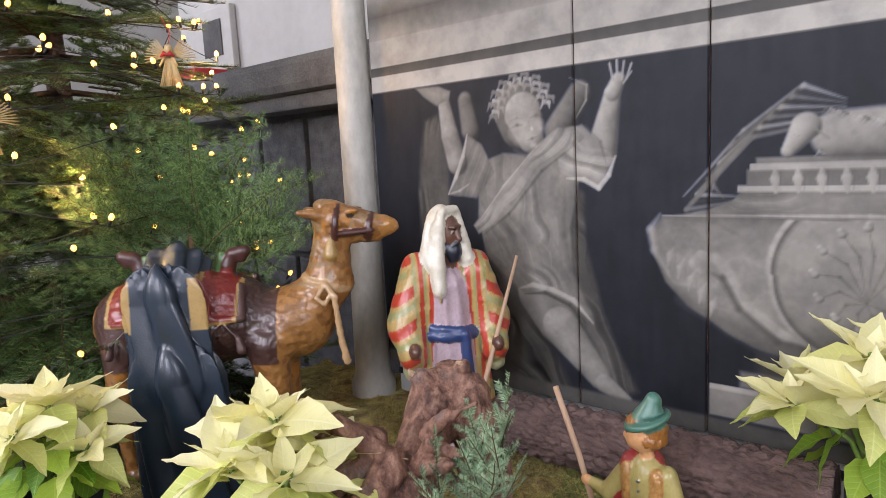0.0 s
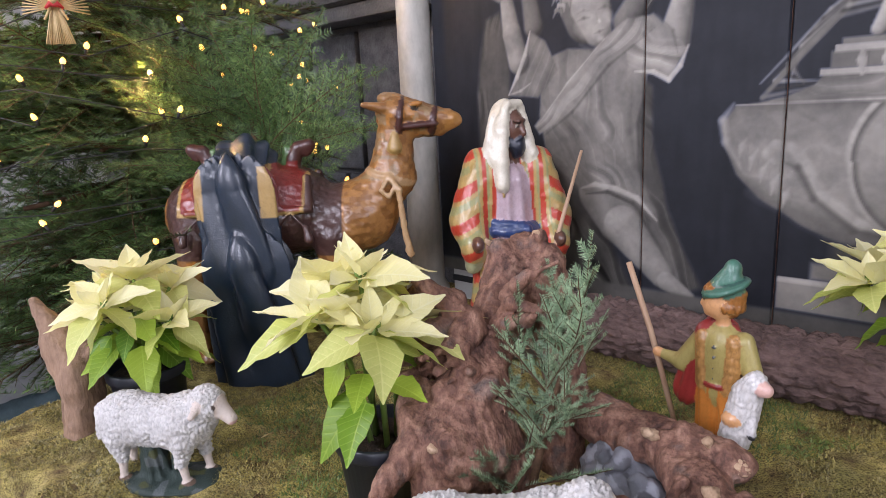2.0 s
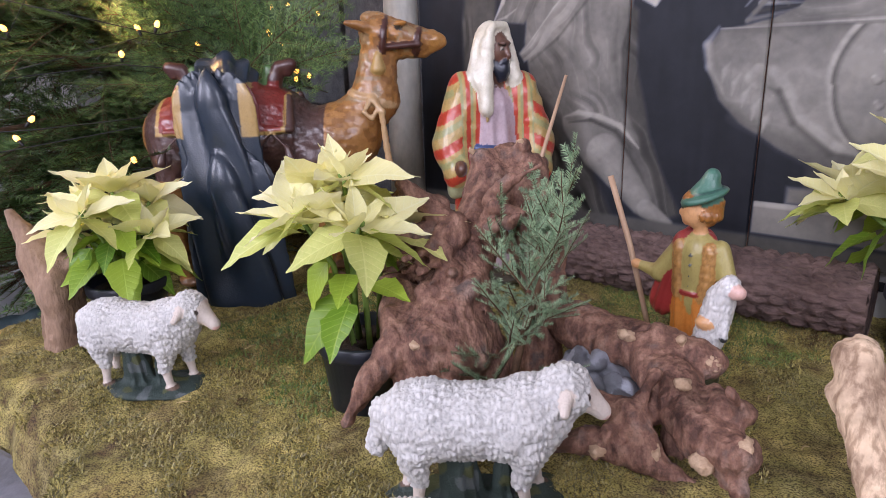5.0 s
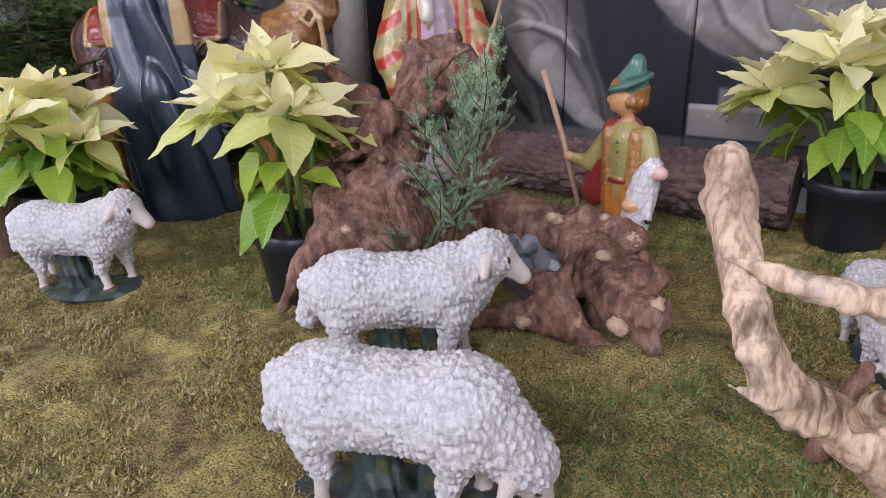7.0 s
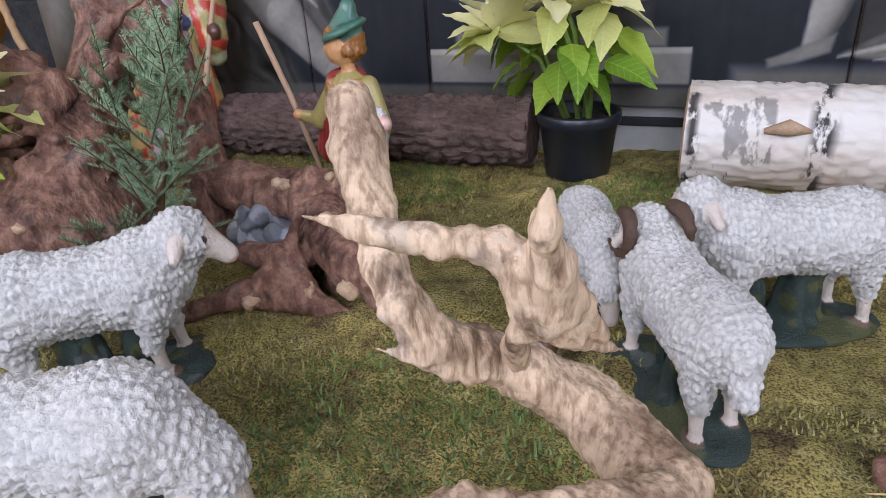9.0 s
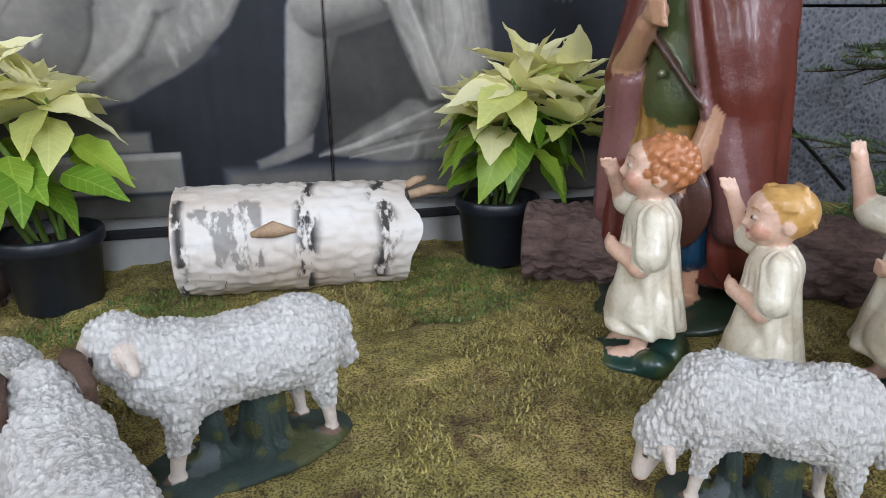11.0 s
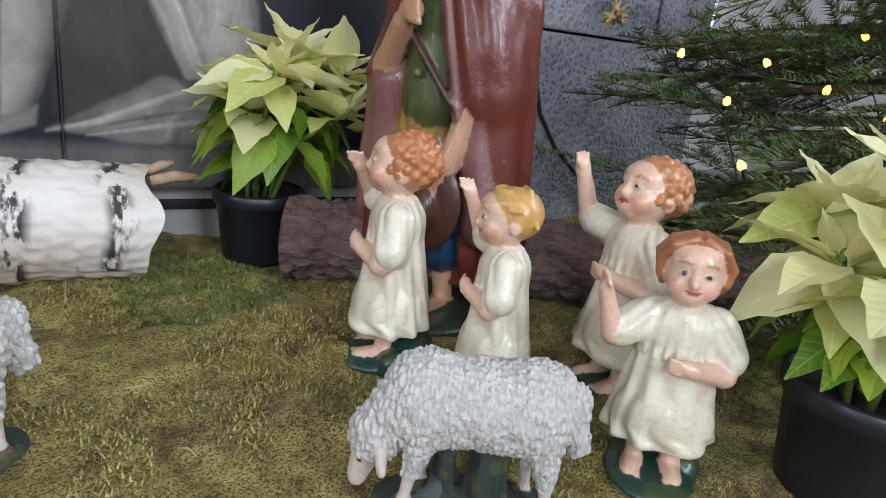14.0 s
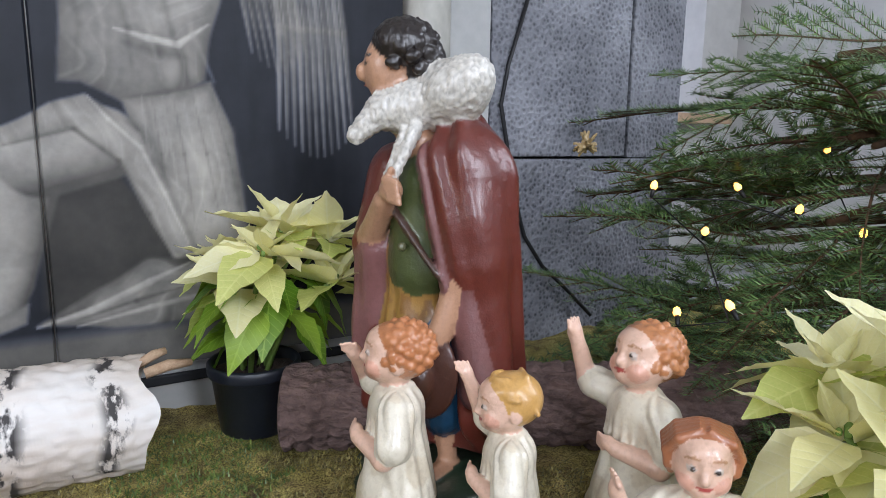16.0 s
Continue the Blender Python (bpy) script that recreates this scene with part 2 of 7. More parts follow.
bsdf(WINDOW_SKY).inputs["Emission Color"].default_value = (0.86, 0.9, 1.0, 1)
bsdf(WINDOW_SKY).inputs["Emission Strength"].default_value = 0.75


# ---- mesh helpers ----
def to_mesh(name, bm, mat, smooth=True):
    me = bpy.data.meshes.new(name)
    bm.to_mesh(me)
    bm.free()
    me.materials.append(mat)
    if smooth:
        me.polygons.foreach_set("use_smooth", [True] * len(me.polygons))
    return me


def raw_mesh(name, verts, faces, mat, smooth=True, paint=None):
    me = bpy.data.meshes.new(name)
    me.from_pydata(verts, [], faces)
    me.materials.append(mat)
    if smooth:
        me.polygons.foreach_set("use_smooth", [True] * len(me.polygons))
    if paint is not None:
        at = me.color_attributes.new("paint", "FLOAT_COLOR", "POINT")
        at.data.foreach_set("color", np.concatenate([np.clip(paint, 0, 1), np.ones((len(paint), 1))], 1).astype(np.float32).ravel())
    me.update()
    return me


def part(name, data, parent=None, m=None, label=""):
    ob = new(name, data)
    if parent is not None:
        ob.parent = parent
    if m is not None:
        ob.matrix_basis = m
    if label:
        tagged(ob, label)
    return ob


def empty(name, m, label, category, group="", kind=""):
    ob = new(name)
    ob.empty_display_size = 0.05
    ob.matrix_basis = m
    return tagged(ob, label, category, group, kind)


def box_bm(bm, lo, hi, bevel=0.0):
    r = bmesh.ops.create_cube(bm, size=1)
    bmesh.ops.scale(bm, vec=[b - a for a, b in zip(lo, hi)], verts=r["verts"])
    bmesh.ops.translate(bm, vec=[(a + b) / 2 for a, b in zip(lo, hi)], verts=r["verts"])
    if bevel:
        bmesh.ops.bevel(bm, geom=list({e for v in r["verts"] for e in v.link_edges}), offset=bevel, segments=2, affect="EDGES", profile=0.6)


def box(name, lo, hi, mat, bevel=0.004, parent=None):
    bm = bmesh.new()
    box_bm(bm, lo, hi, bevel)
    return part(name, to_mesh(name, bm, mat, False), parent)


def lathe(name, profile, mat, seg=40, close=False):
    verts, faces = [], []
    for r, z in profile:
        for i in range(seg):
            a = 2 * math.pi * i / seg
            verts.append((r * math.cos(a), r * math.sin(a), z))
    for k in range(len(profile) - 1):
        for i in range(seg):
            j = (i + 1) % seg
            faces.append((k * seg + i, k * seg + j, (k + 1) * seg + j, (k + 1) * seg + i))
    if close:
        faces.append(tuple(range(seg))[::-1])
    return raw_mesh(name, verts, faces, mat)


def tube(name, points, radii, mat, seg=8):
    """A tapered rod through points."""
    verts, faces = [], []
    pts = [Vector(p) for p in points]
    for i, p in enumerate(pts):
        d = (pts[min(i + 1, len(pts) - 1)] - pts[max(i - 1, 0)]).normalized()
        u = d.cross(Vector((0.3, 0.2, 0.93))).normalized()
        v = d.cross(u)
        for k in range(seg):
            a = 2 * math.pi * k / seg
            verts.append(p + (u * math.cos(a) + v * math.sin(a)) * radii[i])
    for i in range(len(pts) - 1):
        for k in range(seg):
            j = (k + 1) % seg
            faces.append((i * seg + k, i * seg + j, (i + 1) * seg + j, (i + 1) * seg + k))
    faces.append(tuple(range(seg))[::-1])
    faces.append(tuple(range(len(verts) - seg, len(verts))))
    return raw_mesh(name, verts, faces, mat)


def hash3(p, seed=0.0):
    h = np.sin(p @ np.array([[127.1, 269.5, 113.5], [311.7, 183.3, 271.9], [74.7, 246.1, 124.6]]) + seed) * 43758.5453
    return h - np.floor(h)


def cells(p, size):
    """Distance to the nearest and the second nearest of jittered cell points, in cells."""
    q = p / size
    c = np.floor(q)
    f1, f2 = np.full(len(p), 9.0), np.full(len(p), 9.0)
    for dx in (-1, 0, 1):
        for dy in (-1, 0, 1):
            for dz in (-1, 0, 1):
                n = c + np.array([dx, dy, dz])
                d = np.linalg.norm(n + 0.15 + 0.7 * hash3(n) - q, axis=1)
                f2 = np.minimum(f2, np.maximum(f1, d))
                f1 = np.minimum(f1, d)
    return f1, f2


def smooth_noise(p, size, seed=0.0):
    """Value noise, -1 to 1."""
    q = p / size
    c = np.floor(q)
    f = q - c
    f = f * f * (3 - 2 * f)
    out = np.zeros(len(p))
    for dx in (0, 1):
        for dy in (0, 1):
            for dz in (0, 1):
                w = np.abs(1 - dx - f[:, 0]) * np.abs(1 - dy - f[:, 1]) * np.abs(1 - dz - f[:, 2])
                out += w * hash3(c + np.array([dx, dy, dz]), seed)[:, 0]
    return out * 2 - 1


class Sculpt:
    """A modelled solid: rounded limbs and lumps blended into one skin, each with a colour."""

    def __init__(self, step=0.003):
        self.step, self.shapes, self.tints, self.curl = step, [], [], (1.25, 1.0, 0.7)

    def limb(self, a, b, ra, rb, colour=(0.5, 0.5, 0.5), k=0.008, flat=None, fold=None, hem=False):
        self.shapes.append(("limb", np.array(a, float), np.array(b, float), ra, rb, np.array(colour), k, flat, fold, hem))
        return self

    def chain(self, pts, radii, colour=(0.5, 0.5, 0.5), k=0.008):
        for i in range(len(pts) - 1):
            self.limb(pts[i], pts[i + 1], radii[i], radii[i + 1], colour, k)
        return self

    def lump(self, c, r, colour=(0.5, 0.5, 0.5), k=0.008, turn=(0, 0, 0)):
        rot = np.array(Euler([radians(t) for t in turn]).to_matrix())
        self.shapes.append(("lump", np.array(c, float), np.array(r, float), rot, None, np.array(colour), k, None, None))
        return self

    def ring(self, c, axis, big, r, colour, k=0.002, flat=None):
        n = np.array(axis, float)
        self.shapes.append(("ring", np.array(c, float), n / np.linalg.norm(n), big, r, np.array(colour), k, flat, None))
        return self

    def tint(self, test, colour):
        self.tints.append((test, np.array(colour)))
        return self

    def distance(self, s, p):
        if s[0] == "lump":
            q = (p - s[1]) @ s[3]
            k0 = np.linalg.norm(q / s[2], axis=-1)
            k1 = np.linalg.norm(q / (s[2] ** 2), axis=-1) + 1e-9
            return k0 * (k0 - 1) / k1
        if s[0] == "ring":
            w = p - s[1]
            along = w @ s[2]
            w = w - along[..., None] * s[2]
            if s[7]:
                n = np.array(s[7][0], float)
                w = w + (w @ n)[..., None] * n * (1 / s[7][1] - 1)
            return np.sqrt((np.linalg.norm(w, axis=-1) - s[3]) ** 2 + along ** 2) - s[4]
        _, a, b, ra, rb, _, _, flat, fold, hem = s
        ba = b - a
        pa = p - a
        h = np.clip(pa @ ba / max(ba @ ba, 1e-12), 0, 1)
        w = pa - h[..., None] * ba
        if flat:
            n = np.array(flat[0], float)
            n /= np.linalg.norm(n)
            w = w + (w @ n)[..., None] * n * (1 / flat[1] - 1)
        d = np.linalg.norm(w, axis=-1) - (ra + (rb - ra) * h)
        if fold:
            ax = ba / np.linalg.norm(ba)
            u = np.cross(ax, [0.31, 0.87, 0.12])
            u /= np.linalg.norm(u)
            th = np.arctan2(w @ np.cross(ax, u), w @ u)
            d = d - fold[1] * np.sin(fold[0] * th + 2.0 * np.sin(th * 2 + 1) + 3 * h) * (1 - 0.6 * h)
        if hem:
            d = np.maximum(d, -(pa @ ba) / np.linalg.norm(ba) - 0.004)
        return d

    def mesh(self, name, mat, wool=None, rough=None, wool_colours=(), smooth_colours=()):
        st = self.step
        lo, hi = np.full(3, 9e9), np.full(3, -9e9)
        boxes = []
        for s in self.shapes:
            if s[0] == "lump":
                e = np.abs(s[3]) @ s[2]
                b0, b1 = s[1] - e, s[1] + e
            elif s[0] == "ring":
                b0, b1 = s[1] - s[3] - s[4], s[1] + s[3] + s[4]
            else:
                f = max(1.0, s[7][1]) if s[7] else 1.0
                b0, b1 = np.minimum(s[1] - s[3] * f, s[2] - s[4] * f), np.maximum(s[1] + s[3] * f, s[2] + s[4] * f)
            boxes.append((b0 - 0.016, b1 + 0.016))
            lo, hi = np.minimum(lo, b0), np.maximum(hi, b1)
        lo, hi = lo - 4 * st, hi + 4 * st
        n = np.ceil((hi - lo) / st).astype(int) + 1
        D = np.full(n, 0.05)
        ax = [lo[i] + st * np.arange(n[i]) for i in range(3)]
        for s, (b0, b1) in zip(self.shapes, boxes):
            i0 = np.clip(((b0 - lo) / st).astype(int), 0, n - 1)
            i1 = np.clip(((b1 - lo) / st).astype(int) + 2, 1, n)
            g = np.stack(np.meshgrid(*[ax[i][i0[i]:i1[i]] for i in range(3)], indexing="ij"), -1)
            d = self.distance(s, g)
            sl = tuple(slice(i0[i], i1[i]) for i in range(3))
            o = D[sl]
            h = np.clip(s[6] - np.abs(o - d), 0, None) / s[6]
            D[sl] = np.minimum(o, d) - h * h * s[6] * 0.25
        V, F = nets(D, lo, st)
        if wool or rough:
            N = normals(V, F)
        best, col = np.full(len(V), 9.0), np.zeros((len(V), 3))
        for s in self.shapes:
            d = self.distance(s, V)
            hit = d < best
            best[hit], col[hit] = d[hit], s[5]
        if wool:
            size, amp = wool
            f1, f2 = cells(V * np.array(self.curl) + 0.35 * size * np.stack([smooth_noise(V, size * 1.4, k) for k in (1.0, 2.0, 3.0)], 1), size)
            woolly = np.zeros(len(V), bool)
            for c in wool_colours:
                woolly |= np.abs(col - np.array(c)).sum(1) < 1e-4
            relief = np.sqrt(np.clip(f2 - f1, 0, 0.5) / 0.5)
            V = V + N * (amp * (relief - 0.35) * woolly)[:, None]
            # shade in the crevices between curls, put into the colour where relief is low
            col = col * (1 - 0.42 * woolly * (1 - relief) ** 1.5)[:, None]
        if rough:
            for size, amp, *grain in rough:
                calm = np.ones(len(V))
                for c in smooth_colours:
                    calm[np.abs(col - np.array(c)).sum(1) < 1e-4] = 0.0
                n = smooth_noise(V * np.array(grain[0]) if grain else V, size)
                V = V + N * (amp * calm * (n if amp > 0 else 1 - 2 * np.abs(n)))[:, None]
        for test, c in self.tints:
            hit = test(V, col)
            col[hit] = c
        return raw_mesh(name, V.tolist(), F.tolist(), mat, True, col)


def nets(D, lo, st):
    """The skin of a sampled solid as quads."""
    s = D < 0
    n = D.shape
    c = np.zeros([k - 1 for k in n], int)
    for i in (0, 1):
        for j in (0, 1):
            for k in (0, 1):
                c += s[i:n[0] - 1 + i, j:n[1] - 1 + j, k:n[2] - 1 + k]
    act = (c > 0) & (c < 8)
    idx = np.argwhere(act)
    ids = np.full(act.shape, -1)
    ids[act] = np.arange(len(idx))
    acc, cnt = np.zeros((len(idx), 3)), np.zeros(len(idx))
    corners = [(i, j, k) for i in (0, 1) for j in (0, 1) for k in (0, 1)]
    for a in corners:
        for b in corners:
            if sum(abs(x - y) for x, y in zip(a, b)) == 1 and a < b:
                da, db = D[tuple((idx + a).T)], D[tuple((idx + b).T)]
                m = (da < 0) != (db < 0)
                t = np.where(m, da / np.where(m, da - db, 1), 0)
                acc += m[:, None] * (np.array(a) + t[:, None] * (np.array(b) - np.array(a)))
                cnt += m
    V = lo + st * (idx + acc / cnt[:, None])
    F = []
    for axis in range(3):
        u, v = (axis + 1) % 3, (axis + 2) % 3
        a = np.take(s, range(0, n[axis] - 1), axis)
        b = np.take(s, range(1, n[axis]), axis)
        e = np.argwhere(a != b)
        e = e[(e[:, u] > 0) & (e[:, v] > 0) & (e[:, u] < n[u] - 1) & (e[:, v] < n[v] - 1)]
        du, dv = np.eye(3, dtype=int)[u], np.eye(3, dtype=int)[v]
        q = np.stack([ids[tuple((e - du - dv).T)], ids[tuple((e - dv).T)], ids[tuple(e.T)], ids[tuple((e - du).T)]], 1)
        inside = s[tuple(e.T)]
        q[~inside] = q[~inside][:, ::-1]
        F.append(q)
    return V, np.concatenate(F)


def normals(V, F):
    f = np.cross(V[F[:, 2]] - V[F[:, 0]], V[F[:, 3]] - V[F[:, 1]])
    N = np.zeros_like(V)
    for k in range(4):
        np.add.at(N, F[:, k], f)
    return N / (np.linalg.norm(N, axis=1)[:, None] + 1e-12)


# ---- the setting ----
FLOOR_Z = -0.14


def ground_z(x, y):
    """Height of the moss bed, falling to the floor at its rim."""
    p = np.stack([x, y, np.zeros_like(x)], 1)
    z = 0.009 * smooth_noise(p, 0.13) + 0.008 * smooth_noise(p, 0.05, 3.0) + 0.0035 * smooth_noise(p, 0.018, 5.0)
    rim = np.minimum(x + 1.34 + 0.25 * (y - 0.42), (y - 0.25 + 0.16 * np.clip((x + 0.75) * 3, 0, 2.2)) + 0.02 * smooth_noise(p, 0.09, 9.0))
    return z + np.where(rim < 0, np.maximum(-0.2, -0.1 - 3 * np.abs(rim)), -0.1 * np.clip(1 - rim / 0.045, 0, 1) ** 2)


def grid_mesh(name, x0, x1, y0, y1, step, mat):
    nx, ny = int((x1 - x0) / step) + 1, int((y1 - y0) / step) + 1
    X, Y = np.meshgrid(np.linspace(x0, x1, nx), np.linspace(y0, y1, ny), indexing="ij")
    V = np.stack([X.ravel(), Y.ravel(), ground_z(X.ravel(), Y.ravel())], 1)
    i = np.arange(nx * ny).reshape(nx, ny)
    F = np.stack([i[:-1, :-1], i[1:, :-1], i[1:, 1:], i[:-1, 1:]], -1).reshape(-1, 4)
    return raw_mesh(name, V.tolist(), F.tolist(), mat)


tagged(new("ground", grid_mesh("ground", -1.5, 2.1, -0.25, 1.45, 0.01, MOSS)), "uneven bed of yellow-green moss with brown patches", "moss", kind="structure")
tagged(box("floor", (-4.6, -3.6, FLOOR_Z - 0.1), (4.1, 2.9, FLOOR_Z), FLOOR, 0), "grey stone church floor", "floor", kind="structure")
tagged(box("ceiling", (-4.6, -3.6, 4.0), (4.1, 2.9, 4.15), PLASTER, 0), "pale plastered ceiling", "ceiling", kind="structure")


def holed_wall(name, lo, hi, axis, openings, label):
    """A wall with real openings (along its run: from, to, sill, head)."""
    bm = bmesh.new()
    run = 0 if axis == "x" else 1
    cuts = sorted({lo[run], hi[run], *[v for o in openings for v in o[:2]]})
    for a, b in zip(cuts, cuts[1:]):
        spans = [(lo[2], hi[2])]
        for o in openings:
            if o[0] <= a and b <= o[1]:
                spans = [(lo[2], o[2]), (o[3], hi[2])]
        for z0, z1 in spans:
            l, h = list(lo), list(hi)
            l[run], h[run], l[2], h[2] = a, b, z0, z1
            box_bm(bm, l, h)
    return tagged(new(name, to_mesh(name, bm, PLASTER, False)), label, "wall", kind="structure")


holed_wall("wall_south", (-4.6, -3.6, FLOOR_Z), (4.1, -3.4, 4.0), "x", [(-2.5, -1.3, 1.2, 3.4), (0.4, 1.6, 1.2, 3.4)], "pale plastered wall with two tall windows")
holed_wall("wall_east", (3.9, -3.4, FLOOR_Z), (4.1, 2.9, 4.0), "y", [(-1.5, -0.3, 1.2, 3.4)], "pale plastered wall with a tall window")
holed_wall("wall_west", (-4.6, -3.4, FLOOR_Z), (-4.4, 2.9, 4.0), "y", [(-1.2, 0.0, 1.2, 3.4)], "pale plastered wall with a tall window")
holed_wall("wall_north", (-4.4, 2.7, FLOOR_Z), (3.9, 2.9, 4.0), "x", [(1.5, 3.6, 0.6, 2.6)], "pale plastered end wall with a bright window")
tagged(box("window_1", (1.5, 2.84, 0.6), (3.6, 2.88, 2.6), WINDOW_SKY, 0), "bright frosted window pane with daylight behind it", "window", kind="structure")
tagged(box("window_sill", (1.4, 2.55, 0.55), (3.7, 2.7, 0.6), WOOD_CUT, 0.006), "pale wooden window sill", "sill", kind="structure")

# low granite wall behind the camel, built of dressed blocks with a moulded coping
wall_low = tagged(box("wall_granite", (-4.3, 1.62, FLOOR_Z), (-1.1, 1.85, 0.82), GRANITE_DARK, 0.0), "dark granite wall of dressed blocks with pale joints", "wall", kind="structure")
WALL_X = (-3.6, -3.0, -2.45, -1.98, -1.7, -1.14)
for row, (z0, z1) in enumerate(((-0.12, 0.3), (0.32, 0.8))):
    for a, b in zip(WALL_X, WALL_X[1:]):
        bm = bmesh.new()
        s = 0.11 if row == 0 else 0.0
        box_bm(bm, (a + 0.012 - s, 1.6, z0), (b - 0.012 - s, 1.63, z1), 0.008)
        part("block", to_mesh("block", bm, BASALT, False), wall_low)
bm = bmesh.new()
box_bm(bm, (-4.3, 1.5, 0.82), (-1.1, 1.9, 0.87), 0.012)
box_bm(bm, (-4.3, 1.47, 0.871), (-1.1, 1.9, 0.99), 0.03)
tagged(new("trim_coping", to_mesh("coping", bm, GRANITE_DARK, False)), "dark weathered stone coping on the low wall", "coping", kind="structure")
tagged(box("wall_plaster", (-3.2, 2.0, 0.9), (-1.1, 2.1, 2.6), PLASTER, 0.01), "pale grey plastered wall above the granite", "wall", kind="structure")

# tooled granite pier at the other end of the painted boards
pier = tagged(box("wall_pier", (1.27, 1.44, FLOOR_Z), (1.85, 1.95, 2.6), GRANITE_DARK, 0.0), "tooled granite pier of large grey blocks", "pier", kind="structure")
for z0, z1, x1 in ((-0.1, 0.405, 1.845), (0.41, 1.155, 1.66), (1.16, 1.9, 1.845)):
    bm = bmesh.new()
    box_bm(bm, (1.265, 1.405, z0 + 0.003), (x1, 1.445, z1 + 0.003), 0.004)
    part("block", to_mesh("block", bm, GRANITE, False), pier)
bm = bmesh.new()
box_bm(bm, (1.67, 1.405, 0.41), (1.845, 1.445, 1.15), 0.006)
part("block", to_mesh("block", bm, GRANITE, False), pier)
tagged(box("trim_strip", (1.16, 1.4, FLOOR_Z), (1.258, 1.5, 2.2), STONE_PALE, 0.004), "pale grey stone strip beside the pier", "trim", kind="structure")


def column(x, y, label):
    """A slim round post painted as veined marble."""
    prof = [(0.062, FLOOR_Z), (0.062, 0.03), (0.05, 0.05), (0.046, 0.3), (0.044, 0.9), (0.042, 1.6), (0.06, 1.66)]
    ob = new("post", lathe("post", prof, MARBLE, 28))
    ob.matrix_basis = pose(x, y, 0)
    return tagged(ob, label, "post", kind="structure")


column(-1.157, 1.34, "slim pale marble-painted post at the edge of the boards")
column(1.095, 1.375, "pale marble-painted post at the end of the boards")
tagged(box("plinth", (-1.1, 1.39, FLOOR_Z), (1.04, 1.5, 0.086), STONE_PALE, 0.003), "grey painted plinth under the boards", "plinth", kind="structure")
bm = bmesh.new()
box_bm(bm, (-1.1, 1.384, 0.045), (1.04, 1.4, 0.062), 0.003)
tagged(new("trim_plinth", to_mesh("trim_plinth", bm, material("dark_gap", (0.015, 0.016, 0.02), 0.7), False)), "dark groove along the plinth", "trim", kind="structure")


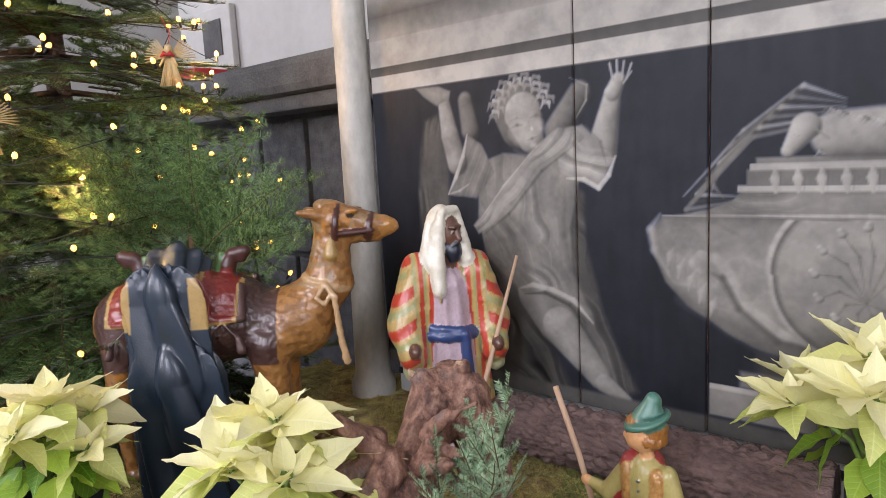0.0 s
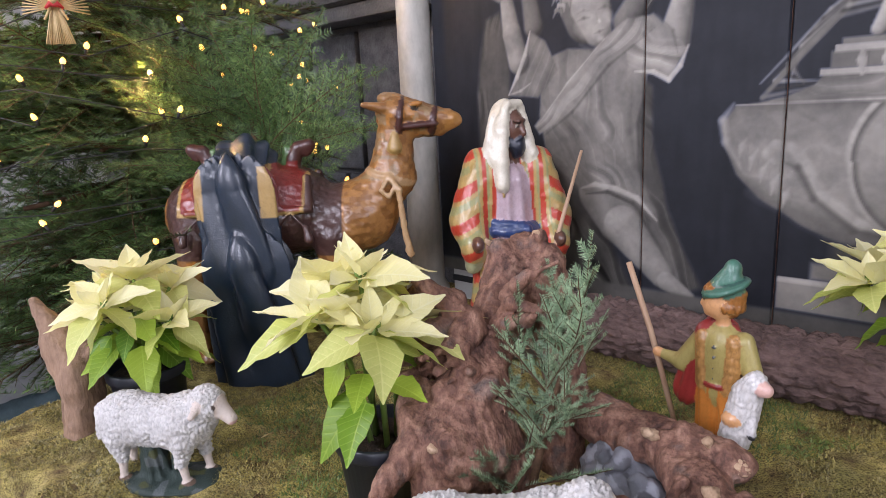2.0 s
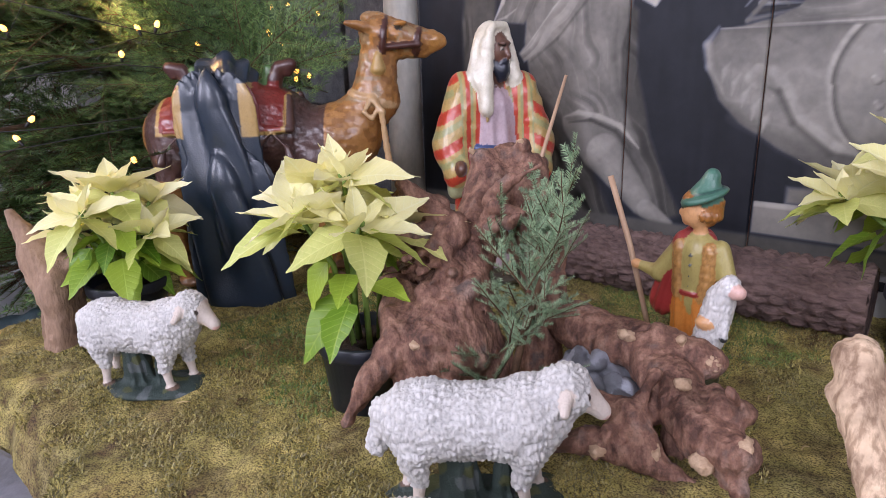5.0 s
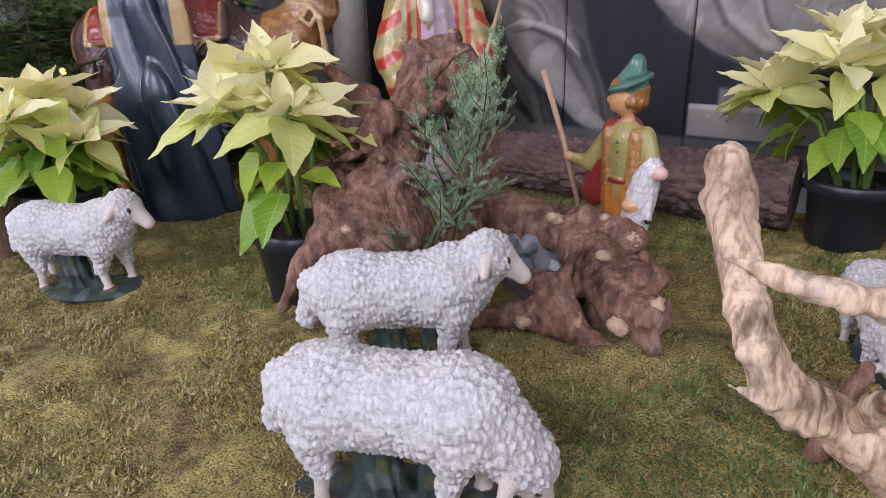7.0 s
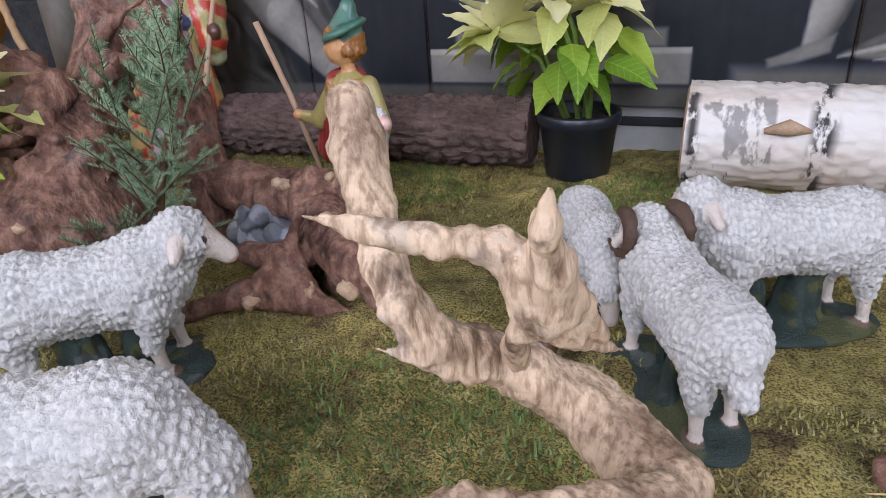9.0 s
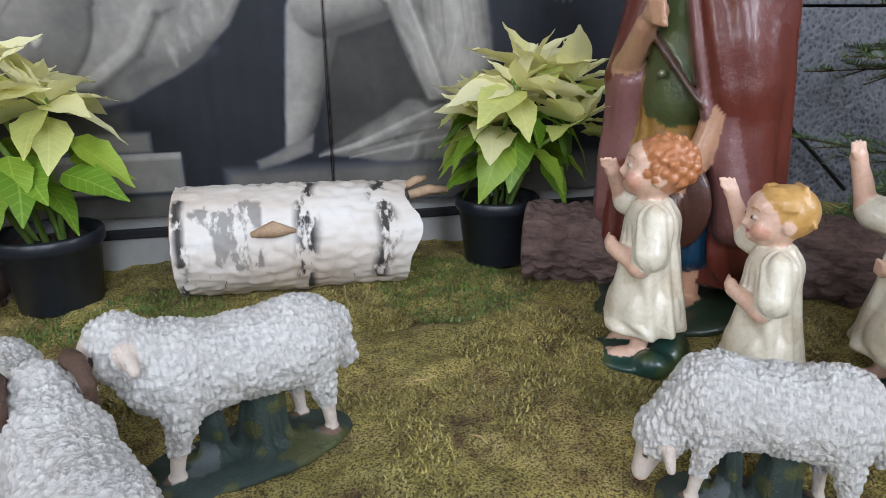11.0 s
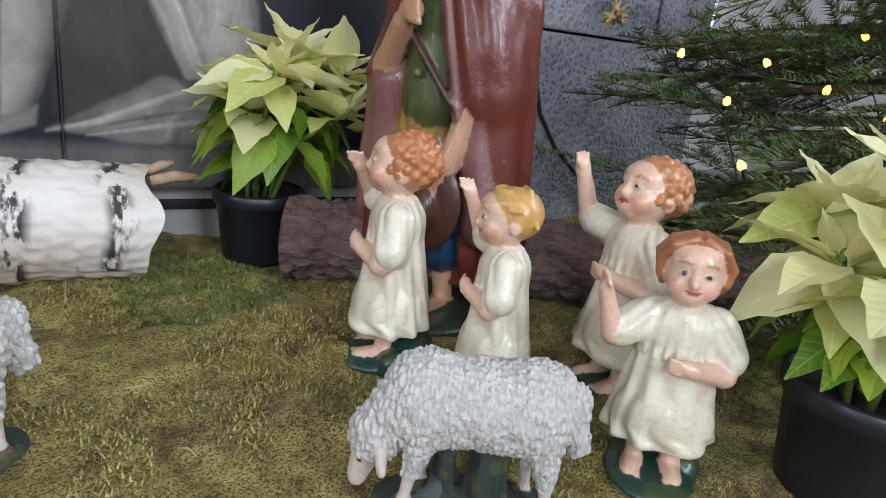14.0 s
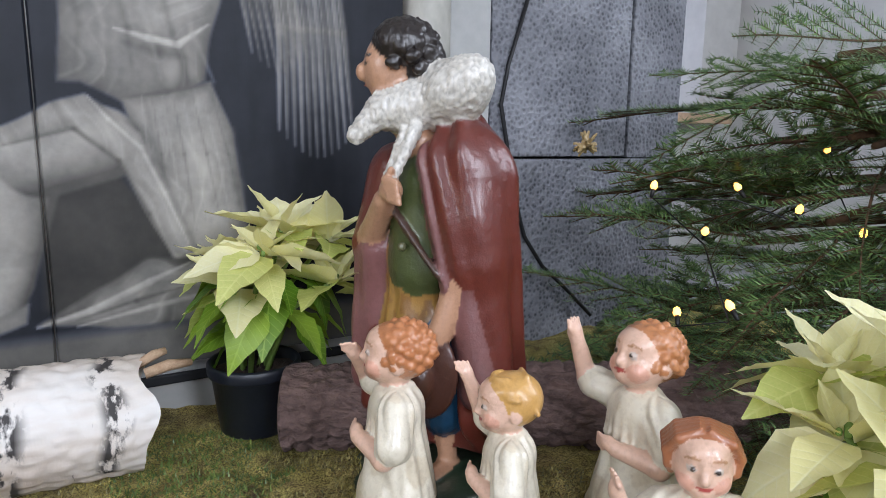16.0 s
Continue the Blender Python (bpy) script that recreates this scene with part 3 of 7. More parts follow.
# ---- the painted boards ----
class Painting:
    """Grey brush strokes laid over each other on a dark ground."""

    def __init__(self, X, Z):
        self.X, self.Z = X, Z
        self.P = np.stack([X, Z, np.zeros_like(X)], 1)
        n1, n2 = smooth_noise(self.P, 0.3), smooth_noise(self.P * np.array([1, 0.15, 1]), 0.012, 4.0)
        self.T = 0.019 + 0.005 * n1 + 0.003 * n2
        self.blue = np.ones_like(X)
        self.n5, self.n6, self.n1 = smooth_noise(self.P, 0.05, 2.0), smooth_noise(self.P, 0.06, 7.0), smooth_noise(self.P, 0.009, 8.0)

    def lay(self, mask, tone):
        self.T = self.T * (1 - mask) + tone * mask
        self.blue = self.blue * (1 - mask)

    def stroke(self, x1, z1, r1, x2, z2, r2, tone, soft=0.006, shade=0.75, folds=0.0, strength=1.0):
        R = 1.25 * max(r1, r2)
        at = np.flatnonzero((self.X > min(x1, x2) - R) & (self.X < max(x1, x2) + R) & (self.Z > min(z1, z2) - R) & (self.Z < max(z1, z2) + R))
        if not len(at):
            return
        X, Z, n5, n6, n1 = self.X[at], self.Z[at], self.n5[at], self.n6[at], self.n1[at]
        bx, bz = x2 - x1, z2 - z1
        L = max(math.hypot(bx, bz), 1e-6)
        h = np.clip(((X - x1) * bx + (Z - z1) * bz) / L ** 2, 0, 1)
        wx, wz = X - x1 - h * bx, Z - z1 - h * bz
        r = r1 + (r2 - r1) * h
        if folds:
            r = r * (1 + 0.12 * n5)
        d = np.hypot(wx, wz)
        m = np.clip((r - d) / soft, 0, 1) * strength
        q = np.clip(d / r, 0, 1)
        nx, nz = wx / r, wz / r
        lam = np.clip(-0.5 * nx + 0.55 * nz + 0.66 * np.sqrt(1 - np.minimum(q * q, 0.999)), 0, 1)
        t = tone * (1 - shade + shade * 1.25 * lam)
        if folds:
            across = (wx * bz - wz * bx) / L
            t = t * (1 + folds * np.sin(across / r * 7 + 2.5 * n6 + 3 * h) + 0.4 * folds * n1)
        t = t * (1 + 0.07 * n1)
        self.T[at] = self.T[at] * (1 - m) + t * m
        self.blue[at] = self.blue[at] * (1 - m)

    def area(self, pts, tone, soft=0.006, folds=None, rim=0.35, strength=1.0):
        """A filled outline; folds: their direction in degrees, spacing and depth; rim: how far the form darkens to its edge."""
        q = np.array(pts, float)
        lo, hi = q.min(0) - soft, q.max(0) + soft
        at = np.flatnonzero((self.X > lo[0]) & (self.X < hi[0]) & (self.Z > lo[1]) & (self.Z < hi[1]))
        if not len(at):
            return
        n5, n6, n1 = self.n5[at], self.n6[at], self.n1[at]
        X, Z = self.X[at] + 0.004 * n6, self.Z[at] + 0.004 * n5
        d, inside = np.full(len(at), 9.0), np.zeros(len(at), bool)
        for (ax, az), (bx, bz) in zip(q, np.roll(q, -1, 0)):
            ex, ez = bx - ax, bz - az
            h = np.clip(((X - ax) * ex + (Z - az) * ez) / (ex * ex + ez * ez), 0, 1)
            d = np.minimum(d, np.hypot(X - ax - h * ex, Z - az - h * ez))
            inside ^= ((az > Z) != (bz > Z)) & (X < ex * (Z - az) / (ez if abs(ez) > 1e-9 else 1e-9) + ax)
        m = np.clip(np.where(inside, d, -d) / soft + 0.5, 0, 1) * strength
        t = tone * (1 - rim * np.exp(-d / 0.02)) * (1 + 0.06 * n1 + 0.1 * n5)
        if folds:
            a = radians(folds[0])
            u = (-X * math.sin(a) + Z * math.cos(a) + 0.45 * folds[1] * (n6 + n5)) / folds[1] * 2 * math.pi
            v = np.sin(u)
            t = t * (1 + folds[2] * np.clip(0.75 + 1.1 * n6 + 0.5 * n5, 0.1, 1.2) * (0.6 * v + 0.7 * np.clip(np.sin(1.7 * u + 1), 0, 1) ** 4 - 0.75 * np.clip(-np.sin(0.62 * u), 0, 1) ** 3))
        self.T[at] = self.T[at] * (1 - m) + np.clip(t, 0.012, 0.75) * m
        self.blue[at] = self.blue[at] * (1 - m)

    def line(self, pts, r, tone, soft=0.004, strength=0.9):
        """A thin brush line through points, tapering at its ends."""
        n = len(pts) - 1
        for k in range(n):
            self.stroke(*pts[k], r * (0.45 if k == 0 else 1), *pts[k + 1], r * (0.45 if k == n - 1 else 1), tone, soft, 0.25, 0, strength)

    def band(self, z0, z1, tone0, tone1):
        k = np.clip((self.Z - z0) / (z1 - z0), 0, 1)
        self.lay(((self.Z >= z0) & (self.Z < z1)).astype(float), tone0 + (tone1 - tone0) * k)

    def slab(self, x0, x1, z0, z1, tone, soft=0.004):
        m = np.clip(np.minimum(np.minimum(self.X - x0, x1 - self.X), np.minimum(self.Z - z0, z1 - self.Z)) / soft + 0.5, 0, 1)
        self.lay(m, tone * (1 + 0.08 * self.n5))

    def colours(self):
        warm = np.array([1.0, 0.955, 0.87])
        cold = np.array([0.8, 0.92, 1.3])
        return 0.85 * self.T[:, None] * (warm * (1 - self.blue[:, None]) + cold * self.blue[:, None])


def paint_cherub(p):
    """The standing figure that carries the cornice."""
    s = p.stroke
    p.area([(-0.93, 0.73), (-0.885, 0.745), (-0.86, 0.6), (-0.88, 0.3), (-0.97, 0.2), (-0.96, 0.6)], 0.12, 0.012, (86, 0.022, 0.4))
    s(-0.802, 0.768, 0.024, -0.79, 0.70, 0.03, 0.2, 0.008, 0.8)
    s(-0.507, 0.755, 0.03, -0.56, 0.685, 0.034, 0.2, 0.008, 0.8)
    p.line([(-0.53, 0.79), (-0.49, 0.77), (-0.492, 0.74), (-0.52, 0.7)], 0.004, 0.34)
    p.area([(-0.54, 0.58), (-0.5, 0.55), (-0.495, 0.43), (-0.46, 0.3), (-0.385, 0.14), (-0.45, 0.11), (-0.54, 0.28), (-0.55, 0.45)], 0.1, 0.01, (112, 0.035, 0.5))
    p.area([(-0.8, 0.42), (-0.66, 0.36), (-0.58, 0.2), (-0.53, 0.1), (-0.76, 0.09), (-0.84, 0.2)], 0.075, 0.015, (118, 0.045, 0.6))
    # bare leg and foot
    s(-0.605, 0.33, 0.07, -0.57, 0.265, 0.056, 0.27, 0.006, 0.8)
    s(-0.562, 0.255, 0.05, -0.47, 0.155, 0.03, 0.34, 0.006, 0.8)
    s(-0.46, 0.145, 0.024, -0.41, 0.118, 0.014, 0.33, 0.005, 0.7)
    p.line([(-0.415, 0.117), (-0.385, 0.11)], 0.007, 0.34)
    # tunic
    p.area([(-0.77, 0.62), (-0.7, 0.645), (-0.6, 0.63), (-0.53, 0.665), (-0.512, 0.58), (-0.535, 0.48), (-0.53, 0.38), (-0.49, 0.29), (-0.56, 0.335), (-0.655, 0.325), (-0.755, 0.4), (-0.775, 0.5)], 0.27, 0.006, (97, 0.05, 0.24))
    p.area([(-0.76, 0.49), (-0.68, 0.5), (-0.56, 0.4), (-0.5, 0.3), (-0.56, 0.32), (-0.66, 0.33), (-0.74, 0.4)], 0.25, 0.03, (128, 0.034, 0.3))
    for k in range(7):
        p.line([(-0.735 + 0.025 * k, 0.47 - 0.012 * (k % 3)), (-0.715 + 0.026 * k, 0.42), (-0.69 + 0.022 * k, 0.36 + 0.01 * (k % 2))], 0.004, (0.14, 0.4)[k % 2], 0.006, 0.5)
    p.line([(-0.545, 0.56), (-0.55, 0.46), (-0.535, 0.39), (-0.5, 0.31)], 0.012, 0.1, 0.014, 0.6)
    p.line([(-0.665, 0.335), (-0.63, 0.345), (-0.58, 0.338), (-0.53, 0.32), (-0.485, 0.275)], 0.008, 0.44)
    p.line([(-0.655, 0.322), (-0.6, 0.33), (-0.54, 0.308), (-0.5, 0.272)], 0.006, 0.07)
    # arm and sleeve on the side of the post
    p.area([(-0.8, 0.69), (-0.76, 0.665), (-0.725, 0.6), (-0.78, 0.54), (-0.865, 0.55), (-0.825, 0.61)], 0.26, 0.006, (62, 0.028, 0.3))
    s(-0.868, 0.78, 0.02, -0.852, 0.69, 0.029, 0.4)
    s(-0.852, 0.69, 0.029, -0.833, 0.625, 0.033, 0.36)
    p.area([(-0.955, 0.808), (-0.93, 0.788), (-0.885, 0.765), (-0.85, 0.775), (-0.845, 0.795), (-0.88, 0.808)], 0.4, 0.005, None, 0.5)
    p.line([(-0.8, 0.69), (-0.815, 0.64), (-0.84, 0.59), (-0.865, 0.55)], 0.007, 0.56)
    p.line([(-0.865, 0.55), (-0.83, 0.558), (-0.8, 0.575)], 0.005, 0.5)
    # head with a cap of curls, a plain form
    s(-0.66, 0.735, 0.064, -0.65, 0.705, 0.06, 0.17, 0.006, 0.7)
    s(-0.645, 0.725, 0.05, -0.626, 0.672, 0.035, 0.42, 0.006, 0.62)
    s(-0.665, 0.685, 0.024, -0.655, 0.67, 0.02, 0.42, 0.016, 0.5, 0, 0.6)
    s(-0.603, 0.7, 0.016, -0.6, 0.69, 0.014, 0.46, 0.014, 0.4, 0, 0.6)
    for ex, ez in ((-0.66, 0.697), (-0.61, 0.715)):
        p.line([(ex - 0.016, ez), (ex, ez + 0.005), (ex + 0.014, ez + 0.004)], 0.006, 0.13, 0.008, 0.8)
        p.line([(ex - 0.02, ez + 0.014), (ex, ez + 0.021), (ex + 0.016, ez + 0.018)], 0.004, 0.24, 0.006, 0.7)
    p.line([(-0.632, 0.712), (-0.626, 0.692), (-0.634, 0.685)], 0.004, 0.25, 0.006, 0.8)
    s(-0.623, 0.692, 0.006, -0.621, 0.69, 0.005, 0.52, 0.005, 0.3)
    p.line([(-0.636, 0.667), (-0.622, 0.671), (-0.606, 0.675)], 0.005, 0.17, 0.005, 0.8)
    s(-0.622, 0.655, 0.01, -0.616, 0.655, 0.008, 0.48, 0.008, 0.3, 0, 0.7)
    p.line([(-0.67, 0.648), (-0.63, 0.63), (-0.6, 0.65)], 0.012, 0.12, 0.012, 0.7)
    for k in range(26):
        a = 0.05 + 3.35 * k / 25
        rr = 0.058 + 0.012 * math.sin(k * 2.1)
        x, z = -0.652 + rr * 1.12 * math.cos(a), 0.735 + rr * math.sin(a)
        p.line([(x - 0.012, z - 0.006), (x - 0.004, z + 0.009), (x + 0.009, z + 0.006), (x + 0.01, z - 0.006)], 0.006, (0.4, 0.22, 0.3)[k % 3], 0.004)
        p.line([(x - 0.002, z - 0.004), (x + 0.004, z + 0.002)], 0.003, 0.09, 0.003)
    # other sleeve, arm and hand
    s(-0.46, 0.635, 0.037, -0.435, 0.745, 0.021, 0.39)
    s(-0.434, 0.75, 0.02, -0.422, 0.772, 0.018, 0.41)
    for k in range(4):
        p.line([(-0.433 + 0.009 * k, 0.772), (-0.44 + 0.015 * k, 0.812 - 0.006 * abs(k - 1))], 0.008, 0.43, 0.003)
    p.line([(-0.412, 0.765), (-0.395, 0.785)], 0.007, 0.4, 0.003)
    p.area([(-0.54, 0.685), (-0.505, 0.69), (-0.455, 0.645), (-0.43, 0.625), (-0.465, 0.563), (-0.5, 0.58), (-0.56, 0.585), (-0.56, 0.65)], 0.38, 0.005, (160, 0.03, 0.25))
    p.line([(-0.495, 0.69), (-0.462, 0.655), (-0.45, 0.61)], 0.006, 0.14, 0.006, 0.7)
    p.line([(-0.43, 0.625), (-0.445, 0.588), (-0.467, 0.562), (-0.5, 0.58), (-0.54, 0.583)], 0.007, 0.58)
    # sash across the chest
    p.area([(-0.52, 0.69), (-0.5, 0.668), (-0.6, 0.605), (-0.69, 0.51), (-0.775, 0.455), (-0.79, 0.475), (-0.7, 0.575), (-0.61, 0.66), (-0.56, 0.692)], 0.38, 0.005, (44, 0.024, 0.2), 0.3)
    p.line([(-0.5, 0.665), (-0.6, 0.6), (-0.69, 0.505), (-0.77, 0.45)], 0.006, 0.09, 0.007, 0.75)
    p.line([(-0.61, 0.655), (-0.7, 0.57), (-0.785, 0.475)], 0.004, 0.52)


def paint_vessel(p):
    """The wide bowl with scrolls, a medallion, and a lamb resting on its lid."""
    s = p.stroke
    for m in (-1, 1):
        for k in range(11):
            x0, z0 = 0.1 + 0.008 * k, 0.727 - 0.008 * k
            p.line([(m * 0.04, 0.70 - 0.003 * k), (m * x0, z0), (m * (x0 + 0.09 + 0.002 * k), 0.66 - 0.014 * k), (m * (0.295 - 0.012 * k), 0.545 - 0.002 * (k % 4))], 0.0065, (0.36, 0.05, 0.2, 0.04)[k % 4], 0.005, 0.75)
    # bowl
    edge = [(-0.335, 0.508), (-0.36, 0.47), (-0.356, 0.43), (-0.33, 0.38), (-0.285, 0.335), (-0.236, 0.304), (-0.17, 0.272), (-0.1, 0.255)]
    p.area(edge + [(-x, z) for x, z in reversed(edge)], 0.3, 0.005, (8, 0.11, 0.12), 0.55)
    p.area([(-0.3, 0.345), (-0.17, 0.275), (-0.1, 0.257), (0.1, 0.257), (0.3, 0.345), (0.1, 0.31), (-0.1, 0.31)], 0.12, 0.03, None, 0.2, 0.75)
    for m in (-1, 1):
        p.line([(m * 0.34, 0.51), (m * 0.358, 0.48), (m * 0.35, 0.44), (m * 0.32, 0.39)], 0.012, 0.44, 0.012, 0.8)
        for k in range(5):
            x, z = m * (0.325 - 0.02 * k), 0.425 - 0.022 * k
            p.line([(x, z - 0.016), (x - m * 0.004, z + 0.006), (x - m * 0.012, z + 0.022)], 0.009, 0.42, 0.007, 0.85)
            p.line([(x - m * 0.012, z - 0.014), (x - m * 0.016, z + 0.01)], 0.004, 0.12, 0.006, 0.7)
        p.line([(m * 0.262, 0.4), (m * 0.275, 0.418), (m * 0.262, 0.434), (m * 0.235, 0.43), (m * 0.21, 0.4), (m * 0.18, 0.345), (m * 0.12, 0.3), (m * 0.03, 0.285)], 0.013, 0.38, 0.007)
        p.line([(m * 0.25, 0.405), (m * 0.225, 0.395), (m * 0.195, 0.34), (m * 0.13, 0.288), (m * 0.04, 0.272)], 0.01, 0.09, 0.01, 0.8)
        p.line([(m * 0.335, 0.505), (m * 0.24, 0.5), (m * 0.19, 0.47)], 0.008, 0.14, 0.01, 0.6)
    s(0, 0.41, 0.155, 0, 0.405, 0.15, 0.42, 0.005, 0.35)
    s(0, 0.41, 0.146, 0, 0.405, 0.142, 0.13, 0.005, 0.2)
    s(0, 0.41, 0.14, 0, 0.405, 0.136, 0.29, 0.008, 0.45)
    for k in range(11):
        a = 0.4 + 0.5 * k
        p.line([(0.0, 0.37), (0.04 * math.cos(a), 0.4 + 0.05 * math.sin(a)), (0.075 * math.cos(a + 0.2), 0.41 + 0.085 * math.sin(a + 0.2))], 0.004, 0.15, 0.004, 0.8)
        s(0.075 * math.cos(a + 0.2), 0.41 + 0.085 * math.sin(a + 0.2), 0.009, 0.08 * math.cos(a + 0.2), 0.415 + 0.085 * math.sin(a + 0.2), 0.007, 0.42, 0.004)
    # neck, lid and its tassels
    p.area([(-0.335, 0.507), (-0.25, 0.518), (-0.205, 0.54), (-0.19, 0.558), (0.19, 0.558), (0.205, 0.54), (0.25, 0.518), (0.335, 0.507)], 0.26, 0.004, (0, 0.03, 0.2))
    p.line([(-0.335, 0.508), (0.0, 0.513), (0.335, 0.508)], 0.005, 0.46)
    p.slab(-0.2, 0.2, 0.553, 0.564, 0.44, 0.003)
    p.slab(-0.185, 0.185, 0.564, 0.592, 0.17)
    p.slab(-0.18, 0.18, 0.59, 0.602, 0.4, 0.003)
    p.slab(-0.17, 0.17, 0.602, 0.612, 0.2, 0.003)
    for k in range(9):
        x = -0.14 + 0.035 * k
        p.line([(x, 0.592), (x, 0.575), (x + 0.002, 0.552)], 0.009, 0.42, 0.003)
        p.line([(x + 0.009, 0.588), (x + 0.01, 0.555)], 0.004, 0.07, 0.004, 0.7)
    # lamb
    s(-0.05, 0.645, 0.042, 0.1, 0.645, 0.046, 0.34, 0.008, 0.7)
    for k in range(36):
        x, z = -0.08 + 0.2 * (k * 0.618 % 1), 0.612 + 0.07 * (k * 0.383 % 1)
        p.line([(x, z), (x + 0.006, z + 0.007), (x + 0.013, z + 0.002)], 0.004, (0.46, 0.16, 0.4)[k % 3], 0.004, 0.7)
    s(-0.095, 0.66, 0.026, -0.12, 0.622, 0.014, 0.42, 0.005)
    p.line([(-0.08, 0.655), (-0.062, 0.64)], 0.008, 0.24)
    p.line([(-0.112, 0.648), (-0.104, 0.645)], 0.003, 0.08)
    # foot and steps
    p.slab(-0.16, 0.16, 0.215, 0.258, 0.06, 0.02)
    p.slab(-0.19, 0.19, 0.192, 0.222, 0.22, 0.008)
    p.slab(-0.245, 0.232, 0.128, 0.186, 0.27, 0.004)
    p.slab(-0.245, 0.232, 0.18, 0.19, 0.44, 0.003)
    p.slab(-1.11, 0.3, 0.085, 0.122, 0.11, 0.008)


def paint_kneeling(p):
    """The kneeling figure with a wing."""
    s = p.stroke
    p.slab(0.3, 1.05, 0.085, 0.155, 0.16, 0.02)
    for row, (x0, z0, n, dx, drop) in enumerate(((0.74, 0.8, 8, 0.011, 0.22), (0.8, 0.82, 11, 0.011, 0.36))):
        for k in range(n):
            x = x0 + dx * k
            tip = (x + 0.03 - 0.02 * row + 0.002 * k, z0 - drop - 0.045 * math.sin(k / (n - 1) * 3.0) * (1 if row else 0.6))
            p.line([(x - 0.01, z0), (x + 0.015, z0 - drop * 0.55), tip], 0.0085, (0.3, 0.19, 0.24)[k % 3] * (1 if row else 0.6), 0.005, 0.85)
            p.line([(x - 0.004, z0), (x + 0.021, z0 - drop * 0.55), (tip[0] + 0.005, tip[1] + 0.02)], 0.0022, 0.06, 0.003, 0.8)
            p.line([(x - 0.012, z0), (x + 0.012, z0 - drop * 0.55), (tip[0] - 0.002, tip[1] + 0.012)], 0.0022, 0.42 * (1 if row else 0.7), 0.003, 0.6)
    # trunk and loose sleeve
    p.area([(0.52, 0.8), (0.7, 0.8), (0.73, 0.68), (0.705, 0.58), (0.697, 0.53), (0.64, 0.505), (0.575, 0.495), (0.53, 0.52), (0.5, 0.52), (0.505, 0.6)], 0.27, 0.006, (70, 0.08, 0.3), 0.5)
    p.area([(0.575, 0.6), (0.6, 0.65), (0.66, 0.72), (0.72, 0.7), (0.7, 0.62), (0.655, 0.585)], 0.38, 0.006, (40, 0.04, 0.3))
    p.line([(0.575, 0.598), (0.62, 0.588), (0.66, 0.582), (0.705, 0.615)], 0.007, 0.54)
    p.line([(0.585, 0.58), (0.63, 0.57), (0.67, 0.565)], 0.014, 0.1, 0.014, 0.7)
    # skirt
    p.area([(0.575, 0.5), (0.64, 0.515), (0.705, 0.53), (0.735, 0.45), (0.745, 0.37), (0.755, 0.24), (0.65, 0.24), (0.625, 0.33), (0.6, 0.43)], 0.4, 0.005, (94, 0.06, 0.24), 0.6)
    p.line([(0.578, 0.5), (0.64, 0.513), (0.705, 0.527)], 0.006, 0.12, 0.006, 0.8)
    for k in range(8):
        x = 0.605 + 0.0145 * k
        p.line([(x, 0.505), (x + 0.006 + 0.002 * k, 0.42), (x + 0.012 + 0.004 * k, 0.3 + 0.01 * (k % 3))], 0.004, (0.5, 0.12)[k % 2], 0.006, 0.65)
    for k in range(6):
        x = 0.52 + 0.03 * k
        p.line([(x + 0.01, 0.74 - 0.02 * (k % 2)), (x, 0.66), (x + 0.012, 0.6), (x + 0.008 * k, 0.53)], 0.008, (0.1, 0.42)[k % 2], 0.012, 0.6)
    p.line([(0.61, 0.5), (0.625, 0.4), (0.66, 0.28)], 0.012, 0.1, 0.016, 0.7)
    p.line([(0.735, 0.46), (0.74, 0.37), (0.75, 0.26)], 0.014, 0.12, 0.016, 0.7)
    # hollow under the thigh, then the bare leg
    p.area([(0.47, 0.36), (0.56, 0.4), (0.64, 0.3), (0.64, 0.22), (0.5, 0.17), (0.46, 0.2)], 0.055, 0.012)
    s(0.455, 0.395, 0.046, 0.425, 0.24, 0.029, 0.36)
    s(0.425, 0.24, 0.028, 0.415, 0.195, 0.022, 0.36)
    p.area([(0.44, 0.21), (0.435, 0.18), (0.35, 0.152), (0.345, 0.168), (0.395, 0.19)], 0.34, 0.006)
    s(0.55, 0.435, 0.056, 0.472, 0.412, 0.056, 0.38)
    s(0.482, 0.425, 0.02, 0.47, 0.4, 0.018, 0.47, 0.02, 0.2, 0, 0.6)
    # cloth thrown over the knee
    p.area([(0.535, 0.502), (0.6, 0.455), (0.635, 0.38), (0.675, 0.265), (0.645, 0.245), (0.605, 0.33), (0.57, 0.41), (0.515, 0.455), (0.43, 0.43), (0.425, 0.455), (0.49, 0.488)], 0.42, 0.005, (112, 0.03, 0.14), 0.4)
    p.line([(0.43, 0.432), (0.515, 0.456), (0.57, 0.41), (0.605, 0.33), (0.643, 0.248)], 0.006, 0.08, 0.007, 0.8)
    p.line([(0.535, 0.502), (0.56, 0.47), (0.6, 0.43), (0.63, 0.36), (0.66, 0.28)], 0.005, 0.55)
    # cloth spread on the ground
    p.area([(0.447, 0.175), (0.53, 0.225), (0.6, 0.26), (0.68, 0.26), (0.78, 0.215), (0.86, 0.17), (0.7, 0.158), (0.55, 0.16)], 0.3, 0.006, (24, 0.045, 0.35), 0.5)
    p.line([(0.45, 0.173), (0.52, 0.19), (0.6, 0.225), (0.66, 0.25)], 0.007, 0.5)
    p.line([(0.5, 0.168), (0.6, 0.185), (0.7, 0.2), (0.78, 0.2)], 0.006, 0.46)
